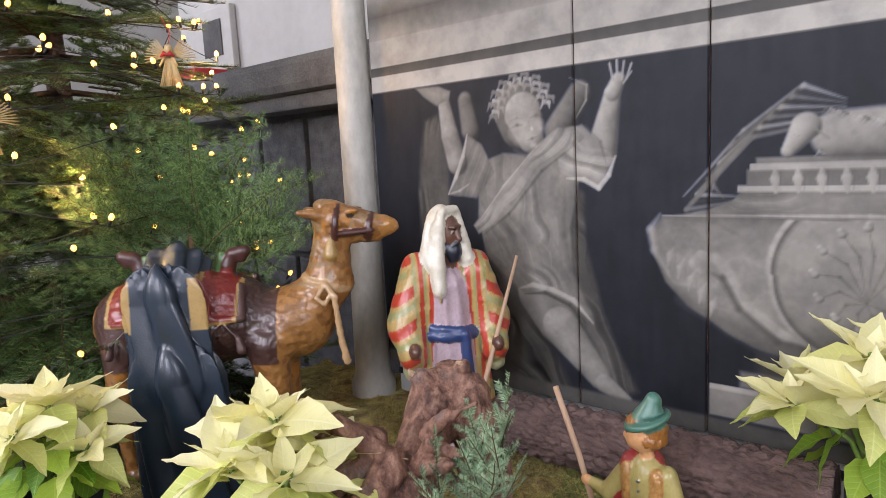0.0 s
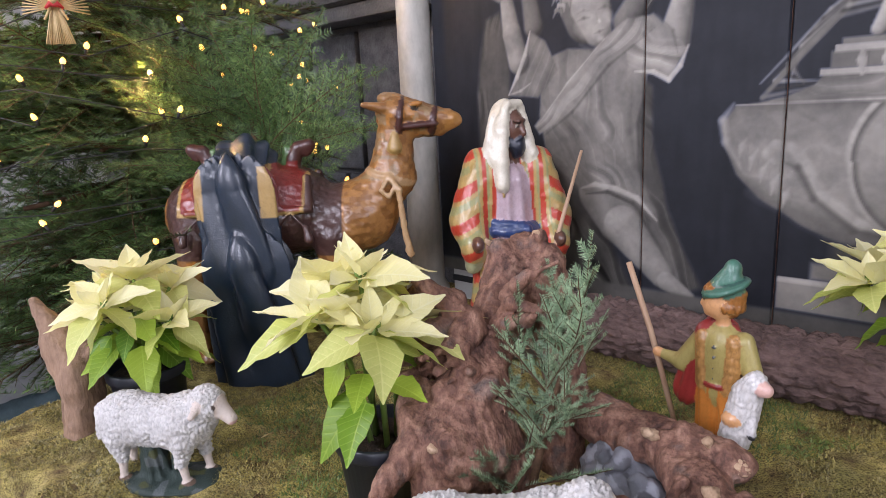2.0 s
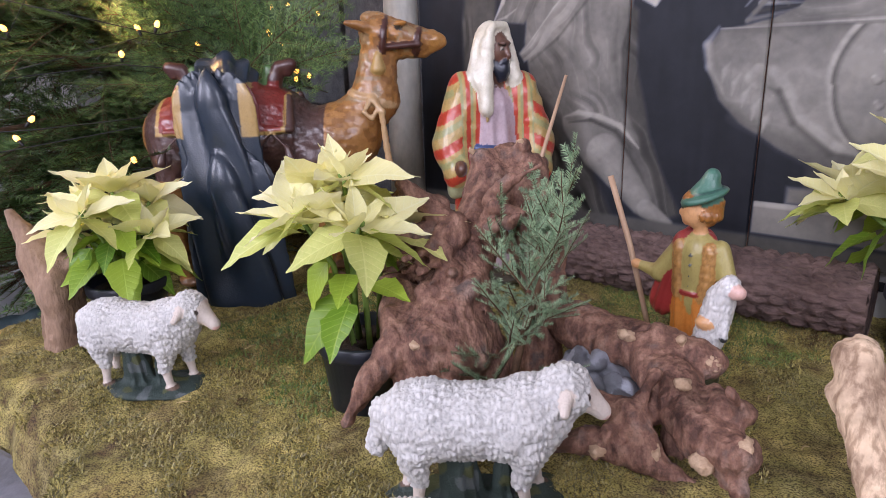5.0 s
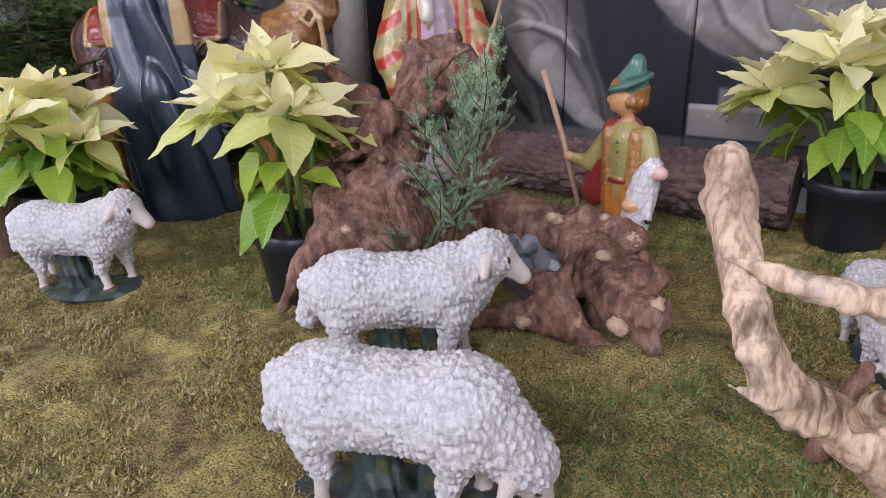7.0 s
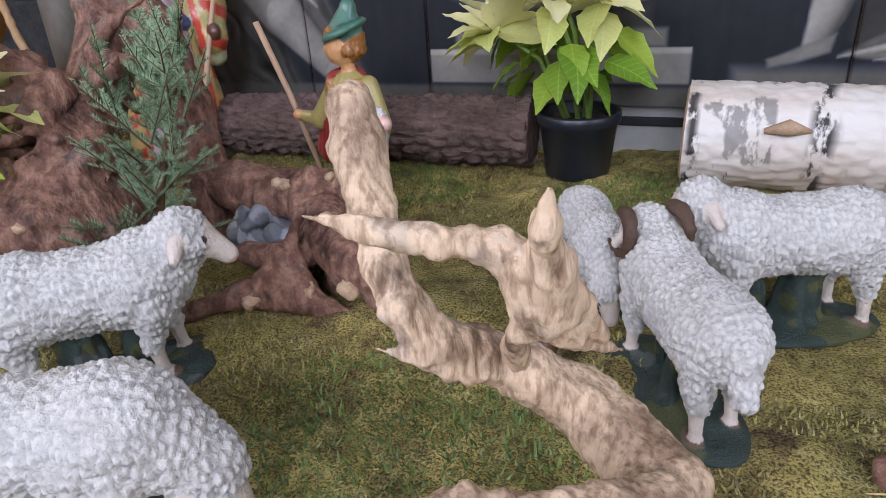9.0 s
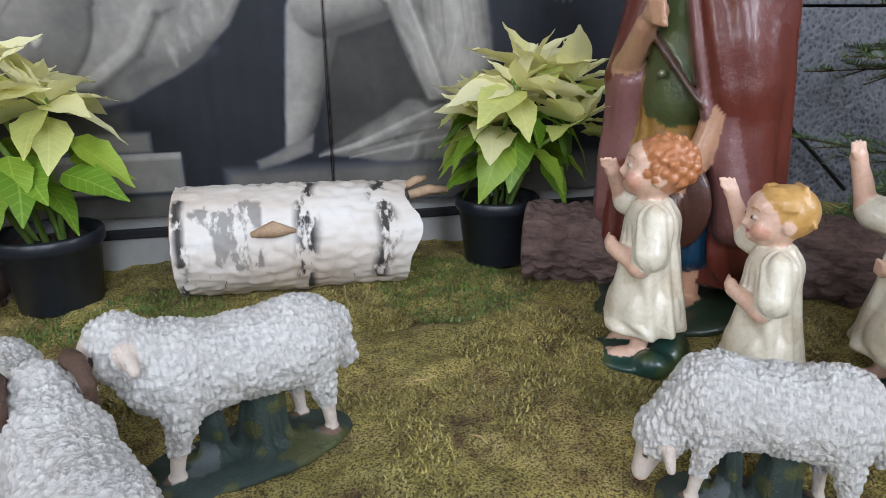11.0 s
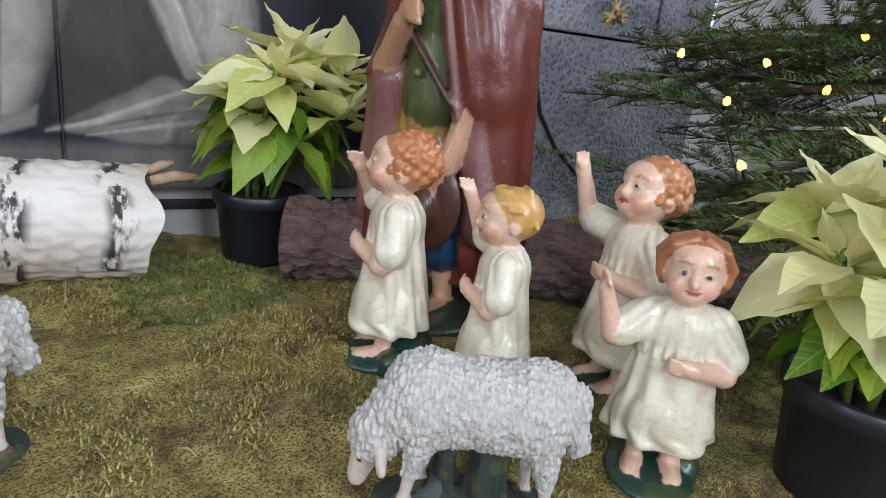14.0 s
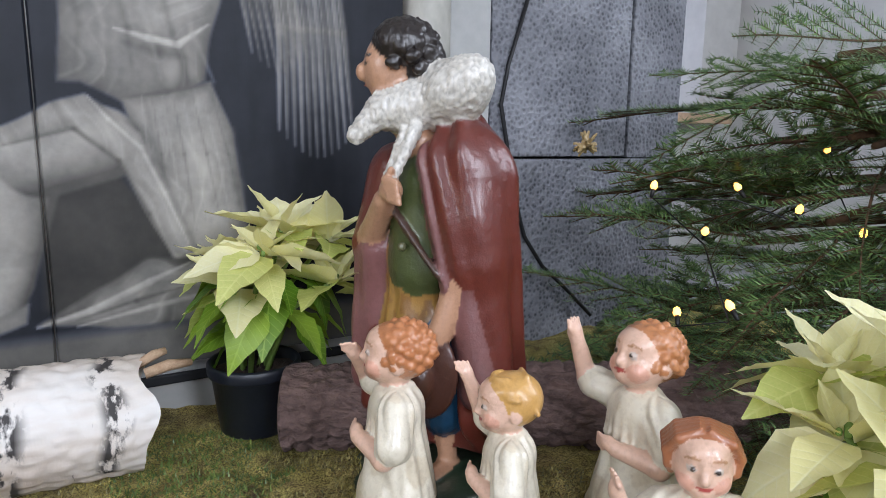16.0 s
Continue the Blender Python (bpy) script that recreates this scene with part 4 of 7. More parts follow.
    p.line([(0.5, 0.178), (0.58, 0.198), (0.66, 0.215)], 0.006, 0.07, 0.006, 0.8)


def paint_boards(p):
    paint_cherub(p)
    paint_vessel(p)
    paint_kneeling(p)
    # cornice
    p.band(0.812, 0.855, 0.5, 0.46)
    p.band(0.812, 0.816, 0.12, 0.12)
    p.band(0.855, 0.877, 0.09, 0.07)
    p.band(0.877, 0.945, 0.42, 0.36)
    p.band(0.945, 1.0, 0.3, 0.12)
    p.band(1.0, 1.05, 0.1, 0.3)
    p.band(1.05, 1.25, 0.34, 0.3)


boards = empty("wall_painted_boards", pose(0, 0, 0), "wooden boards painted in grey tones with two figures and a vessel", "painted boards", kind="structure")
STEP = 0.0028
for x0, x1 in ((-1.11, -0.521), (-0.519, -0.251), (-0.249, 0.469), (0.471, 1.04)):
    nx, nz = int((x1 - x0) / STEP) + 1, int((1.22 - 0.088) / STEP) + 1
    X, Z = np.meshgrid(np.linspace(x0, x1, nx), np.linspace(0.088, 1.22, nz), indexing="ij")
    canvas = Painting(X.ravel(), Z.ravel())
    paint_boards(canvas)
    V = np.stack([X.ravel(), np.full(X.size, 1.36), Z.ravel()], 1)
    edge = np.minimum(np.abs(X.ravel() - x0), np.abs(X.ravel() - x1))
    V[:, 1] += np.where(edge < 1e-5, 0.004, 0.0)
    i = np.arange(nx * nz).reshape(nx, nz)
    F = np.stack([i[:-1, :-1], i[1:, :-1], i[1:, 1:], i[:-1, 1:]], -1).reshape(-1, 4)
    board = part("board", raw_mesh("board", V.tolist(), F.tolist(), GRISAILLE, False, canvas.colours()), boards)
    box("backing", (x0, 1.366, 0.088), (x1, 1.384, 1.22), WOOD_RED, 0, board)


# ---- plaster sheep ----
WOOL_C, FACE, HOOF, BASE = (0.75, 0.73, 0.7), (0.74, 0.64, 0.56), (0.16, 0.1, 0.07), (0.03, 0.05, 0.042)
PINK = (0.72, 0.45, 0.38)


def sheep_mesh(kind, step=0.0021):
    """One plaster sheep, forward along x: standing, grazing or with horns."""
    s = Sculpt(step)
    s.curl = (1.45, 1.0, 0.68)
    s.lump((0.0, 0, 0.108), (0.09, 0.041, 0.041), WOOL_C, 0.02)
    s.lump((0.055, 0, 0.108), (0.044, 0.036, 0.041), WOOL_C, 0.02)
    s.lump((-0.058, 0, 0.11), (0.043, 0.042, 0.044), WOOL_C, 0.02)
    s.limb((-0.098, 0, 0.12), (-0.108, 0, 0.075), 0.014, 0.01, WOOL_C)
    if kind == "grazing":
        s.limb((0.07, 0, 0.112), (0.106, 0, 0.075), 0.036, 0.027, WOOL_C, 0.02)
        s.lump((0.112, 0, 0.066), (0.026, 0.025, 0.025), WOOL_C)
        s.limb((0.118, 0, 0.055), (0.128, 0, 0.024), 0.018, 0.0115, FACE)
        ear, eye, muzzle = (0.104, 0.022, 0.062), (0.126, 0.0155, 0.046), (0.129, 0, 0.018)
    else:
        s.limb((0.07, 0, 0.122), (0.1, 0, 0.142), 0.036, 0.027, WOOL_C, 0.02)
        s.lump((0.102, 0, 0.153), (0.025, 0.024, 0.021), WOOL_C)
        s.limb((0.112, 0, 0.148), (0.14, 0, 0.122), 0.0185, 0.0105, FACE)
        ear, eye, muzzle = (0.1, 0.021, 0.15), (0.122, 0.016, 0.146), (0.1425, 0, 0.118)
    for side in (-1, 1):
        s.limb((ear[0], side * ear[1], ear[2]), (ear[0] - 0.004, side * (ear[1] + 0.018), ear[2] - 0.012), 0.008, 0.005, FACE, 0.004)
        s.lump((eye[0], side * eye[1], eye[2]), (0.0026, 0.002, 0.002), (0.06, 0.04, 0.03), 0.001)
        for x, lean in ((0.062, 0.006), (-0.066, -0.004)):
            sway = 0.008 * side * (1 if x > 0 else -1)
            s.limb((x, side * 0.022, 0.085), (x + sway, side * 0.022, 0.045), 0.0185, 0.0085, WOOL_C, 0.008)
            s.limb((x + sway, side * 0.022, 0.045), (x + lean + sway, side * 0.022, 0.01), 0.0078, 0.0056, FACE, 0.005)
            s.lump((x + lean + 0.003 + sway, side * 0.022, 0.007), (0.011, 0.008, 0.007), HOOF, 0.003)
    s.lump(muzzle, (0.008, 0.009, 0.007), PINK, 0.004)
    if kind == "ram":
        for side in (-1, 1):
            ring = [(0.094 + 0.022 * math.cos(a), side * (0.024 + 0.006 * a / 2), 0.15 + 0.022 * math.sin(a)) for a in [1.2 + 0.55 * k for k in range(9)]]
            s.chain(ring, [0.0085 - 0.0007 * k for k in range(9)], (0.1, 0.055, 0.035), 0.002)
    s.lump((0, 0, 0.0), (0.108, 0.052, 0.012), BASE, 0.01)
    s.lump((0.07, 0.012, 0.002), (0.04, 0.046, 0.011), BASE, 0.01)
    s.limb((-0.012, 0, 0.0), (-0.016, 0, 0.07), 0.026, 0.019, BASE, 0.012, None, (7, 0.003))
    s.limb((0.034, 0, 0.0), (0.034, 0, 0.05), 0.014, 0.012, BASE, 0.012, None, (5, 0.003))
    s.tint(lambda V, c: (np.abs(c - np.array(BASE)).sum(1) < 1e-4) & (smooth_noise(V, 0.018) > 0.25), (0.075, 0.085, 0.03))
    s.tint(lambda V, c: (np.abs(c - np.array(BASE)).sum(1) < 1e-4) & (smooth_noise(V, 0.022, 5.0) > 0.35), (0.1, 0.12, 0.12))
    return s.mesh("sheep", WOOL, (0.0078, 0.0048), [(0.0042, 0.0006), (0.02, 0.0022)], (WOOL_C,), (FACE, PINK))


STANDING, GRAZING = sheep_mesh("standing"), sheep_mesh("grazing")
FLOCK = "sheep of the crib"


def sheep(data, x, y, heading, size, label, z=-0.002):
    ob = new("sheep", data)
    ob.matrix_basis = pose(x, y, z, 0, 0, heading) @ Matrix.Scale(size, 4)
    return tagged(ob, label, "sheep figure", FLOCK)


sheep(STANDING, -0.838, 0.425, 30, 0.9, "white plaster sheep standing on a dark green base beside the driftwood")
sheep(STANDING, -0.275, 0.528, 38, 0.96, "white plaster sheep standing before the red root")
sheep(GRAZING, -0.142, 0.368, 24, 0.95, "white plaster sheep grazing with lowered head")
sheep(STANDING, 0.345, 0.81, 200, 0.92, "white plaster sheep standing before the birch log")
sheep(sheep_mesh("ram"), 0.253, 0.66, 118, 0.84, "white plaster ram with brown curled horns")
sheep(GRAZING, 0.148, 0.83, 292, 0.72, "white plaster sheep with its head down beside the ram")
sheep(GRAZING, 0.745, 0.63, 150, 0.72, "small white plaster sheep grazing before the children").scale.z = 0.86


# ---- plaster figures ----
def child_mesh(hair, style, hand, elbow, turn=0.0, tip=0.0, smile=0.0):
    """A gowned child, forward along x. hand, elbow: of the raised arm; turn, tip: the head's turn and tilt in degrees; smile: how far the mouth is open."""
    s = Sculpt(0.0019)
    skin, rosy, gown, lip = (0.76, 0.5, 0.37), (0.74, 0.4, 0.29), (0.76, 0.7, 0.56), (0.42, 0.07, 0.06)
    s.limb((-0.002, 0, 0.044), (0, 0, 0.15), 0.05, 0.03, gown, 0.01, ((1, 0, 0), 0.82), (8, 0.0042), True)
    s.limb((0.0, 0, 0.044), (0, 0, 0.056), 0.051, 0.049, gown, 0.004, ((1, 0, 0), 0.82), (8, 0.0042), True)
    s.lump((0, 0, 0.152), (0.026, 0.034, 0.02), gown, 0.014)
    for k in range(9):
        a = -1.25 + 0.31 * k
        s.limb((0.02 * math.cos(a), 0.023 * math.sin(a), 0.168), (0.03 * math.cos(a), 0.036 * math.sin(a), 0.128), 0.003, 0.002, gown, 0.005)
    s.ring((0.002, 0, 0.172), (0.1, 0, 1), 0.0165, 0.004, gown, 0.003)
    s.limb((0, 0, 0.165), (0.003, 0, 0.187), 0.0135, 0.0125, skin, 0.005)
    hub = Matrix.Translation((0.003, 0, 0.185)) @ Euler((0, radians(tip), radians(turn))).to_matrix().to_4x4()

    def at(x, y, z):
        return tuple(hub @ Vector((x, y, z)))

    def lump(c, r, colour, k):
        s.lump(at(*c), r, colour, k, (0, tip, turn))
    lump((0.002, 0, 0.022), (0.0272, 0.0255, 0.029), skin, 0.006)
    lump((0.013, 0, 0.036), (0.0165, 0.021, 0.0145), skin, 0.006)
    lump((0.0175, 0, 0.005), (0.0125, 0.012, 0.0095), skin, 0.008)
    lump((0.03, 0, 0.0185), (0.006, 0.0042, 0.0052), skin, 0.004)
    lump((0.0285, 0, 0.0255), (0.003, 0.0028, 0.008), skin, 0.004)
    for d in (-1, 1):
        lump((0.0175, d * 0.0125, 0.0125), (0.0105, 0.0095, 0.0095), rosy, 0.006)
        lump((-0.003, d * 0.0265, 0.018), (0.0065, 0.004, 0.0085), skin, 0.002)
        lump((0.0262, d * 0.0105, 0.0262), (0.003, 0.004, 0.0024), (0.62, 0.52, 0.45), 0.001)
        lump((0.0291, d * 0.0102, 0.0262), (0.0012, 0.0019, 0.002), (0.05, 0.035, 0.025), 0.0005)
        s.chain([at(0.0288, d * 0.0055, 0.0352), at(0.0278, d * 0.0105, 0.0368), at(0.0235, d * 0.0165, 0.0345)], [0.0007, 0.0009, 0.0006], (0.5, 0.27, 0.15), 0.001)
        s.limb(at(0.0283, 0, 0.0092), at(0.0255, d * 0.0062, 0.01), 0.0021, 0.0011, lip, 0.001)
        s.limb((0.0, d * 0.016, 0.052), (0.004, d * 0.017, 0.014), 0.0115, 0.009, skin, 0.004)
        s.lump((0.014, d * 0.018, 0.008), (0.02, 0.0088, 0.0075), skin, 0.004, (0, 0, 10 * d))
        for k in range(4):
            s.lump((0.032 - 0.0015 * k, d * (0.013 + 0.0035 * k) , 0.006), (0.004, 0.0019, 0.003), skin, 0.001)
    lump((0.027, 0, 0.0072), (0.0022, 0.0042, 0.0016 + 0.002 * smile), lip, 0.001)
    lump((-0.01, 0, 0.0275), (0.0295, 0.03, 0.0285), hair, 0.003)
    lump((-0.003, 0, 0.0415), (0.0255, 0.0265, 0.0145), hair, 0.004)
    if style == "curly":
        rc = random.Random(int(turn * 7) + 3)
        for k in range(70):
            z = 1 - 1.5 * (k + 0.5) / 70
            a, q = k * 2.399, math.sqrt(1 - z * z)
            c = (-0.009 + 0.029 * q * math.cos(a), 0.0295 * q * math.sin(a), 0.029 + 0.0275 * z)
            if c[0] > 0.009 and c[2] < 0.046:
                continue
            v = Vector((rc.uniform(-1, 1), rc.uniform(-1, 1), rc.uniform(-1, 0.2))).normalized() * 0.005
            s.limb(at(*c), at(c[0] + v.x, c[1] + v.y, c[2] + v.z), 0.0052, 0.0038, hair, 0.0016)
    elif style == "combed":
        for k in range(24):
            a = -1.5 + 3.0 * k / 23
            s.limb(at(0.014 * math.cos(a), 0.012 * math.sin(a), 0.0545), at(0.02 * math.cos(a) - 0.008, 0.0305 * math.sin(a), 0.036), 0.0022, 0.0018, hair, 0.002)
            s.limb(at(-0.02, 0.012 * math.sin(a), 0.054), at(-0.036 + 0.01 * abs(math.sin(a)), 0.028 * math.sin(a), 0.018), 0.0024, 0.0018, hair, 0.002)
    else:
        for d in (-1, 1):
            for k in range(5):
                s.chain([at(0.012 - 0.006 * k, d * 0.004, 0.0555), at(0.014 - 0.008 * k, d * 0.022, 0.046), at(0.004 - 0.008 * k, d * 0.031, 0.03), at(0.002 - 0.009 * k, d * 0.028, 0.016), at(-0.006 - 0.007 * k, d * 0.025, 0.006)], [0.0026, 0.0042, 0.0038, 0.0044, 0.0034], hair, 0.002)
    # raised arm, with the fingers together
    sh, el, ha = Vector((0, -0.03, 0.158)), Vector(elbow), Vector(hand)
    s.limb(sh, sh.lerp(el, 0.75), 0.0175, 0.0175, gown, 0.008, None, (6, 0.0014))
    s.limb(sh.lerp(el, 0.6), el, 0.0115, 0.0105, skin, 0.003)
    s.limb(el, el.lerp(ha, 0.85), 0.0108, 0.0072, skin, 0.003)
    d = (ha - el).normalized()
    s.lump(ha, (0.0085, 0.0062, 0.0085), skin, 0.004)
    for k in range(4):
        o = Vector((0.004 * (k - 1.5), 0.0012 * k, 0))
        s.limb(ha + o + d * 0.004, ha + o * 1.2 + d * (0.0165 - 0.001 * abs(k - 1.5)), 0.0026, 0.002, skin, 0.001)
    s.limb(ha + Vector((0.004, 0.004, 0)), ha + Vector((0.009, 0.005, 0)) + d * 0.007, 0.0026, 0.002, skin, 0.001)
    # arm laid across the chest
    s.limb((0, 0.03, 0.158), (0.002, 0.046, 0.131), 0.0175, 0.018, gown, 0.008, None, (6, 0.0014))
    s.limb((0.004, 0.045, 0.128), (0.012, 0.044, 0.116), 0.0105, 0.0105, skin, 0.003)
    s.limb((0.012, 0.044, 0.116), (0.038, 0.014, 0.126), 0.0102, 0.0078, skin, 0.004)
    s.lump((0.0405, 0.006, 0.129), (0.0068, 0.0105, 0.0072), skin, 0.003)
    for k in range(4):
        s.limb((0.0435, 0.002, 0.1335 - 0.0036 * k), (0.0425, -0.0085, 0.1345 - 0.0036 * k), 0.0023, 0.0019, skin, 0.0008)
    rock = (0.018, 0.055, 0.042)
    s.lump((0.006, 0, -0.002), (0.052, 0.044, 0.011), rock, 0.008)
    s.lump((-0.03, 0, 0.008), (0.022, 0.03, 0.022), rock, 0.008)
    s.lump((-0.012, 0.034, 0.004), (0.02, 0.016, 0.016), rock, 0.006)
    s.tint(lambda V, c: (np.abs(c - np.array(gown)).sum(1) < 1e-4) & (smooth_noise(V, 0.02, 3.0) > 0.4), (0.7, 0.62, 0.47))
    s.tint(lambda V, c: (np.abs(c - np.array(rock)).sum(1) < 1e-4) & (smooth_noise(V, 0.02) > 0.2), (0.045, 0.075, 0.03))
    return s.mesh("child_figure", LACQUER, None, [(0.02, 0.0006)])


RUST, BLOND = (0.5, 0.2, 0.08), (0.6, 0.34, 0.1)
CHILD = [
    child_mesh(RUST, "curly", (0.045, -0.022, 0.203), (0.03, -0.05, 0.165), 0, -4),
    child_mesh(BLOND, "combed", (0.05, -0.048, 0.222), (0.03, -0.05, 0.176), 12, 4),
    child_mesh((0.52, 0.22, 0.09), "curly", (0.034, -0.066, 0.218), (0.02, -0.06, 0.168), 4, -10, 1.0),
    child_mesh((0.42, 0.16, 0.07), "wavy", (0.03, -0.074, 0.186), (0.024, -0.06, 0.142), -4, 0),
]


def child(k, x, y, heading, size, label):
    ob = new("child_figure", CHILD[k])
    ob.matrix_basis = pose(x, y, 0.003, 0, 0, heading) @ Matrix.Scale(size, 4)
    return tagged(ob, label, "figurine", "children of the crib")


child(0, 0.785, 0.885, 152, 1.06, "glossy plaster child in a cream gown raising one hand")
child(1, 0.855, 0.775, 145, 0.92, "small blond plaster child in a cream gown behind the sheep")
child(2, 1.0, 0.74, 172, 1.08, "tall plaster child in a cream gown beside the fir tree")
child(3, 0.925, 0.61, 226, 0.92, "plaster child in a cream gown facing outwards, hand on chest")


def king_mesh():
    """Tall robed figure with white headcloth, forward along x, 0.55 m."""
    s = Sculpt(0.0034)
    dark, white, lilac, yellow = (0.13, 0.06, 0.04), (0.74, 0.69, 0.56), (0.5, 0.38, 0.42), (0.5, 0.34, 0.12)
    s.limb((0.02, 0, 0.03), (0.02, 0, 0.36), 0.085, 0.05, lilac, 0.01, ((1, 0, 0), 0.75), (11, 0.004), True)
    s.limb((-0.02, 0, 0.03), (-0.012, 0, 0.4), 0.112, 0.06, yellow, 0.006, ((1, 0, 0), 0.62), (7, 0.004), True)
    for side in (-1, 1):
        s.limb((0.02, side * 0.08, 0.05), (0.022, side * 0.045, 0.39), 0.035, 0.02, yellow, 0.006)
        s.limb((0.0, side * 0.07, 0.4), (0.015, side * 0.105, 0.29), 0.042, 0.048, yellow, 0.015)
        s.limb((0.015, side * 0.105, 0.29), (0.055, side * 0.1, 0.24), 0.042, 0.036, yellow, 0.012)
        s.limb((0.05, side * 0.1, 0.245), (0.05, side * 0.105, 0.2), 0.03, 0.02, (0.36, 0.36, 0.2), 0.01)
        s.lump((0.085, side * 0.1, 0.25), (0.022, 0.014, 0.016), dark, 0.004)
        s.lump((-0.005, side * 0.062, 0.418), (0.036, 0.034, 0.022), (0.42, 0.3, 0.12), 0.006)
        s.limb((0.012, side * 0.036, 0.5), (0.022, side * 0.05, 0.425), 0.012, 0.02, white, 0.006)
    s.limb((0.005, 0, 0.4), (0.012, 0, 0.45), 0.026, 0.024, dark, 0.006)
    c, n = math.cos(radians(32)), math.sin(radians(32))

    def at(x, y, z):
        """A place in the head, which is turned aside and bowed."""
        x, z = x + 0.12 * (z - 0.45) * 0.6, z - 0.1 * x
        return (0.008 + x * c - y * n, x * n + y * c, z)
    s.lump(at(0.012, 0, 0.482), (0.03, 0.026, 0.038), dark, 0.004, (0, 6, 32))
    s.limb(at(0.041, 0, 0.492), at(0.049, 0, 0.476), 0.0045, 0.0068, dark, 0.003)
    s.lump(at(0.034, 0, 0.5), (0.01, 0.02, 0.006), dark, 0.004, (0, 0, 32))
    beard = (0.016, 0.02, 0.034)
    s.lump(at(0.03, 0, 0.446), (0.017, 0.018, 0.024), beard, 0.005, (0, 0, 32))
    for d in (-1, 1):
        s.limb(at(0.016, d * 0.022, 0.47), at(0.028, d * 0.014, 0.448), 0.007, 0.009, beard, 0.004)
        s.limb(at(0.043, d * 0.002, 0.466), at(0.036, d * 0.013, 0.46), 0.004, 0.003, beard, 0.002)
        s.lump(at(0.037, d * 0.0115, 0.489), (0.0035, 0.0045, 0.0026), (0.42, 0.38, 0.32), 0.001, (0, 0, 32))
        s.lump(at(0.0392, d * 0.0112, 0.4885), (0.002, 0.0024, 0.0022), (0.01, 0.008, 0.006), 0.001)
        s.limb(at(0.041, d * 0.006, 0.498), at(0.034, d * 0.019, 0.499), 0.0026, 0.002, (0.02, 0.012, 0.01), 0.002)
        # headcloth falling beside the face
        s.chain([at(0.012, d * 0.028, 0.52), at(0.014, d * 0.034, 0.47), at(0.02, d * 0.044, 0.415), at(0.03, d * 0.05, 0.37 if d < 0 else 0.4)], [0.011, 0.013, 0.018, 0.016], white, 0.006)
        s.limb(at(0.004, d * 0.034, 0.5), at(0.0, d * 0.05, 0.42), 0.01, 0.016, white, 0.008)
    s.limb(at(0.012, -0.02, 0.53), at(0.012, 0.02, 0.53), 0.011, 0.011, white, 0.006)
    s.lump(at(-0.012, 0, 0.498), (0.036, 0.036, 0.044), white, 0.006, (0, 0, 32))
    s.limb(at(-0.02, 0, 0.49), (-0.028, 0, 0.41), 0.03, 0.04, white, 0.012, None, (7, 0.004))
    for k in range(7):
        q = at(0.034 - 0.003 * k, -0.05 + 0.004 * k, 0.362)
        s.limb(q, (q[0], q[1], 0.342), 0.0028, 0.0022, (0.5, 0.36, 0.14), 0.001)
    for d in (-1, 1):
        for k in range(12):
            a = -0.9 + 0.16 * k
            x, y = 0.01 + 0.034 * math.sin(a), d * (0.07 + 0.032 * math.cos(a))
            s.limb((x, y, 0.412), (x + 0.002, y + d * 0.006, 0.39), 0.003, 0.0024, (0.46, 0.31, 0.1), 0.001)
    s.ring((0.02, 0, 0.268), (0, 0, 1), 0.06, 0.012, (0.03, 0.06, 0.17), 0.003, ((1, 0, 0), 0.8))
    s.ring((0.02, 0, 0.28), (0, 0.1, 1), 0.058, 0.009, (0.03, 0.06, 0.17), 0.003, ((1, 0, 0), 0.8))
    s.limb((0.07, 0.026, 0.27), (0.078, 0.035, 0.08), 0.012, 0.016, (0.03, 0.055, 0.16), 0.003)
    s.lump((0, 0, 0.005), (0.12, 0.12, 0.02), (0.06, 0.05, 0.03), 0.01)
    red, green = (0.52, 0.06, 0.03), (0.34, 0.33, 0.14)

    def coat(V, c):
        return np.abs(c - np.array(yellow)).sum(1) < 1e-4
    s.tint(lambda V, c: coat(V, c) & (np.abs(V[:, 1]) < 0.088) & (np.sin(np.abs(V[:, 1]) * 260 + V[:, 2] * 6) > 0.1), red)
    s.tint(lambda V, c: coat(V, c) & (np.abs(V[:, 1]) < 0.088) & (np.sin(np.abs(V[:, 1]) * 260 + V[:, 2] * 6 + 2.2) > 0.8), green)
    s.tint(lambda V, c: coat(V, c) & (np.abs(V[:, 1]) >= 0.088) & (np.sin((V[:, 2] + 0.5 * np.abs(V[:, 1])) * 95) > 0.45), red)
    s.tint(lambda V, c: coat(V, c) & (np.abs(V[:, 1]) >= 0.088) & (np.sin((V[:, 2] + 0.5 * np.abs(V[:, 1])) * 95 + 2.6) > 0.8), green)
    return s.mesh("king_figure", LACQUER, None, [(0.02, 0.0022), (0.008, 0.0008)], (), (dark,))


ob = new("king_figure", king_mesh())
ob.matrix_basis = pose(-0.745, 1.19, 0.0, 0, 0, 322) @ Matrix.Diagonal((0.92, 0.88, 1.0, 1))
tagged(ob, "dark-bearded plaster king in a striped coat and white headcloth", "figurine")
staff = new("staff", tube("staff", [(-0.02, 0.0, -0.2), (0.0, 0.0, 0.0), (0.03, 0.01, 0.24)], [0.006, 0.0055, 0.003], STICK))
staff.matrix_basis = pose(-0.64, 1.19, 0.2, -4, 10, 41)
tagged(staff, "long pale wooden staff beside the king", "staff")


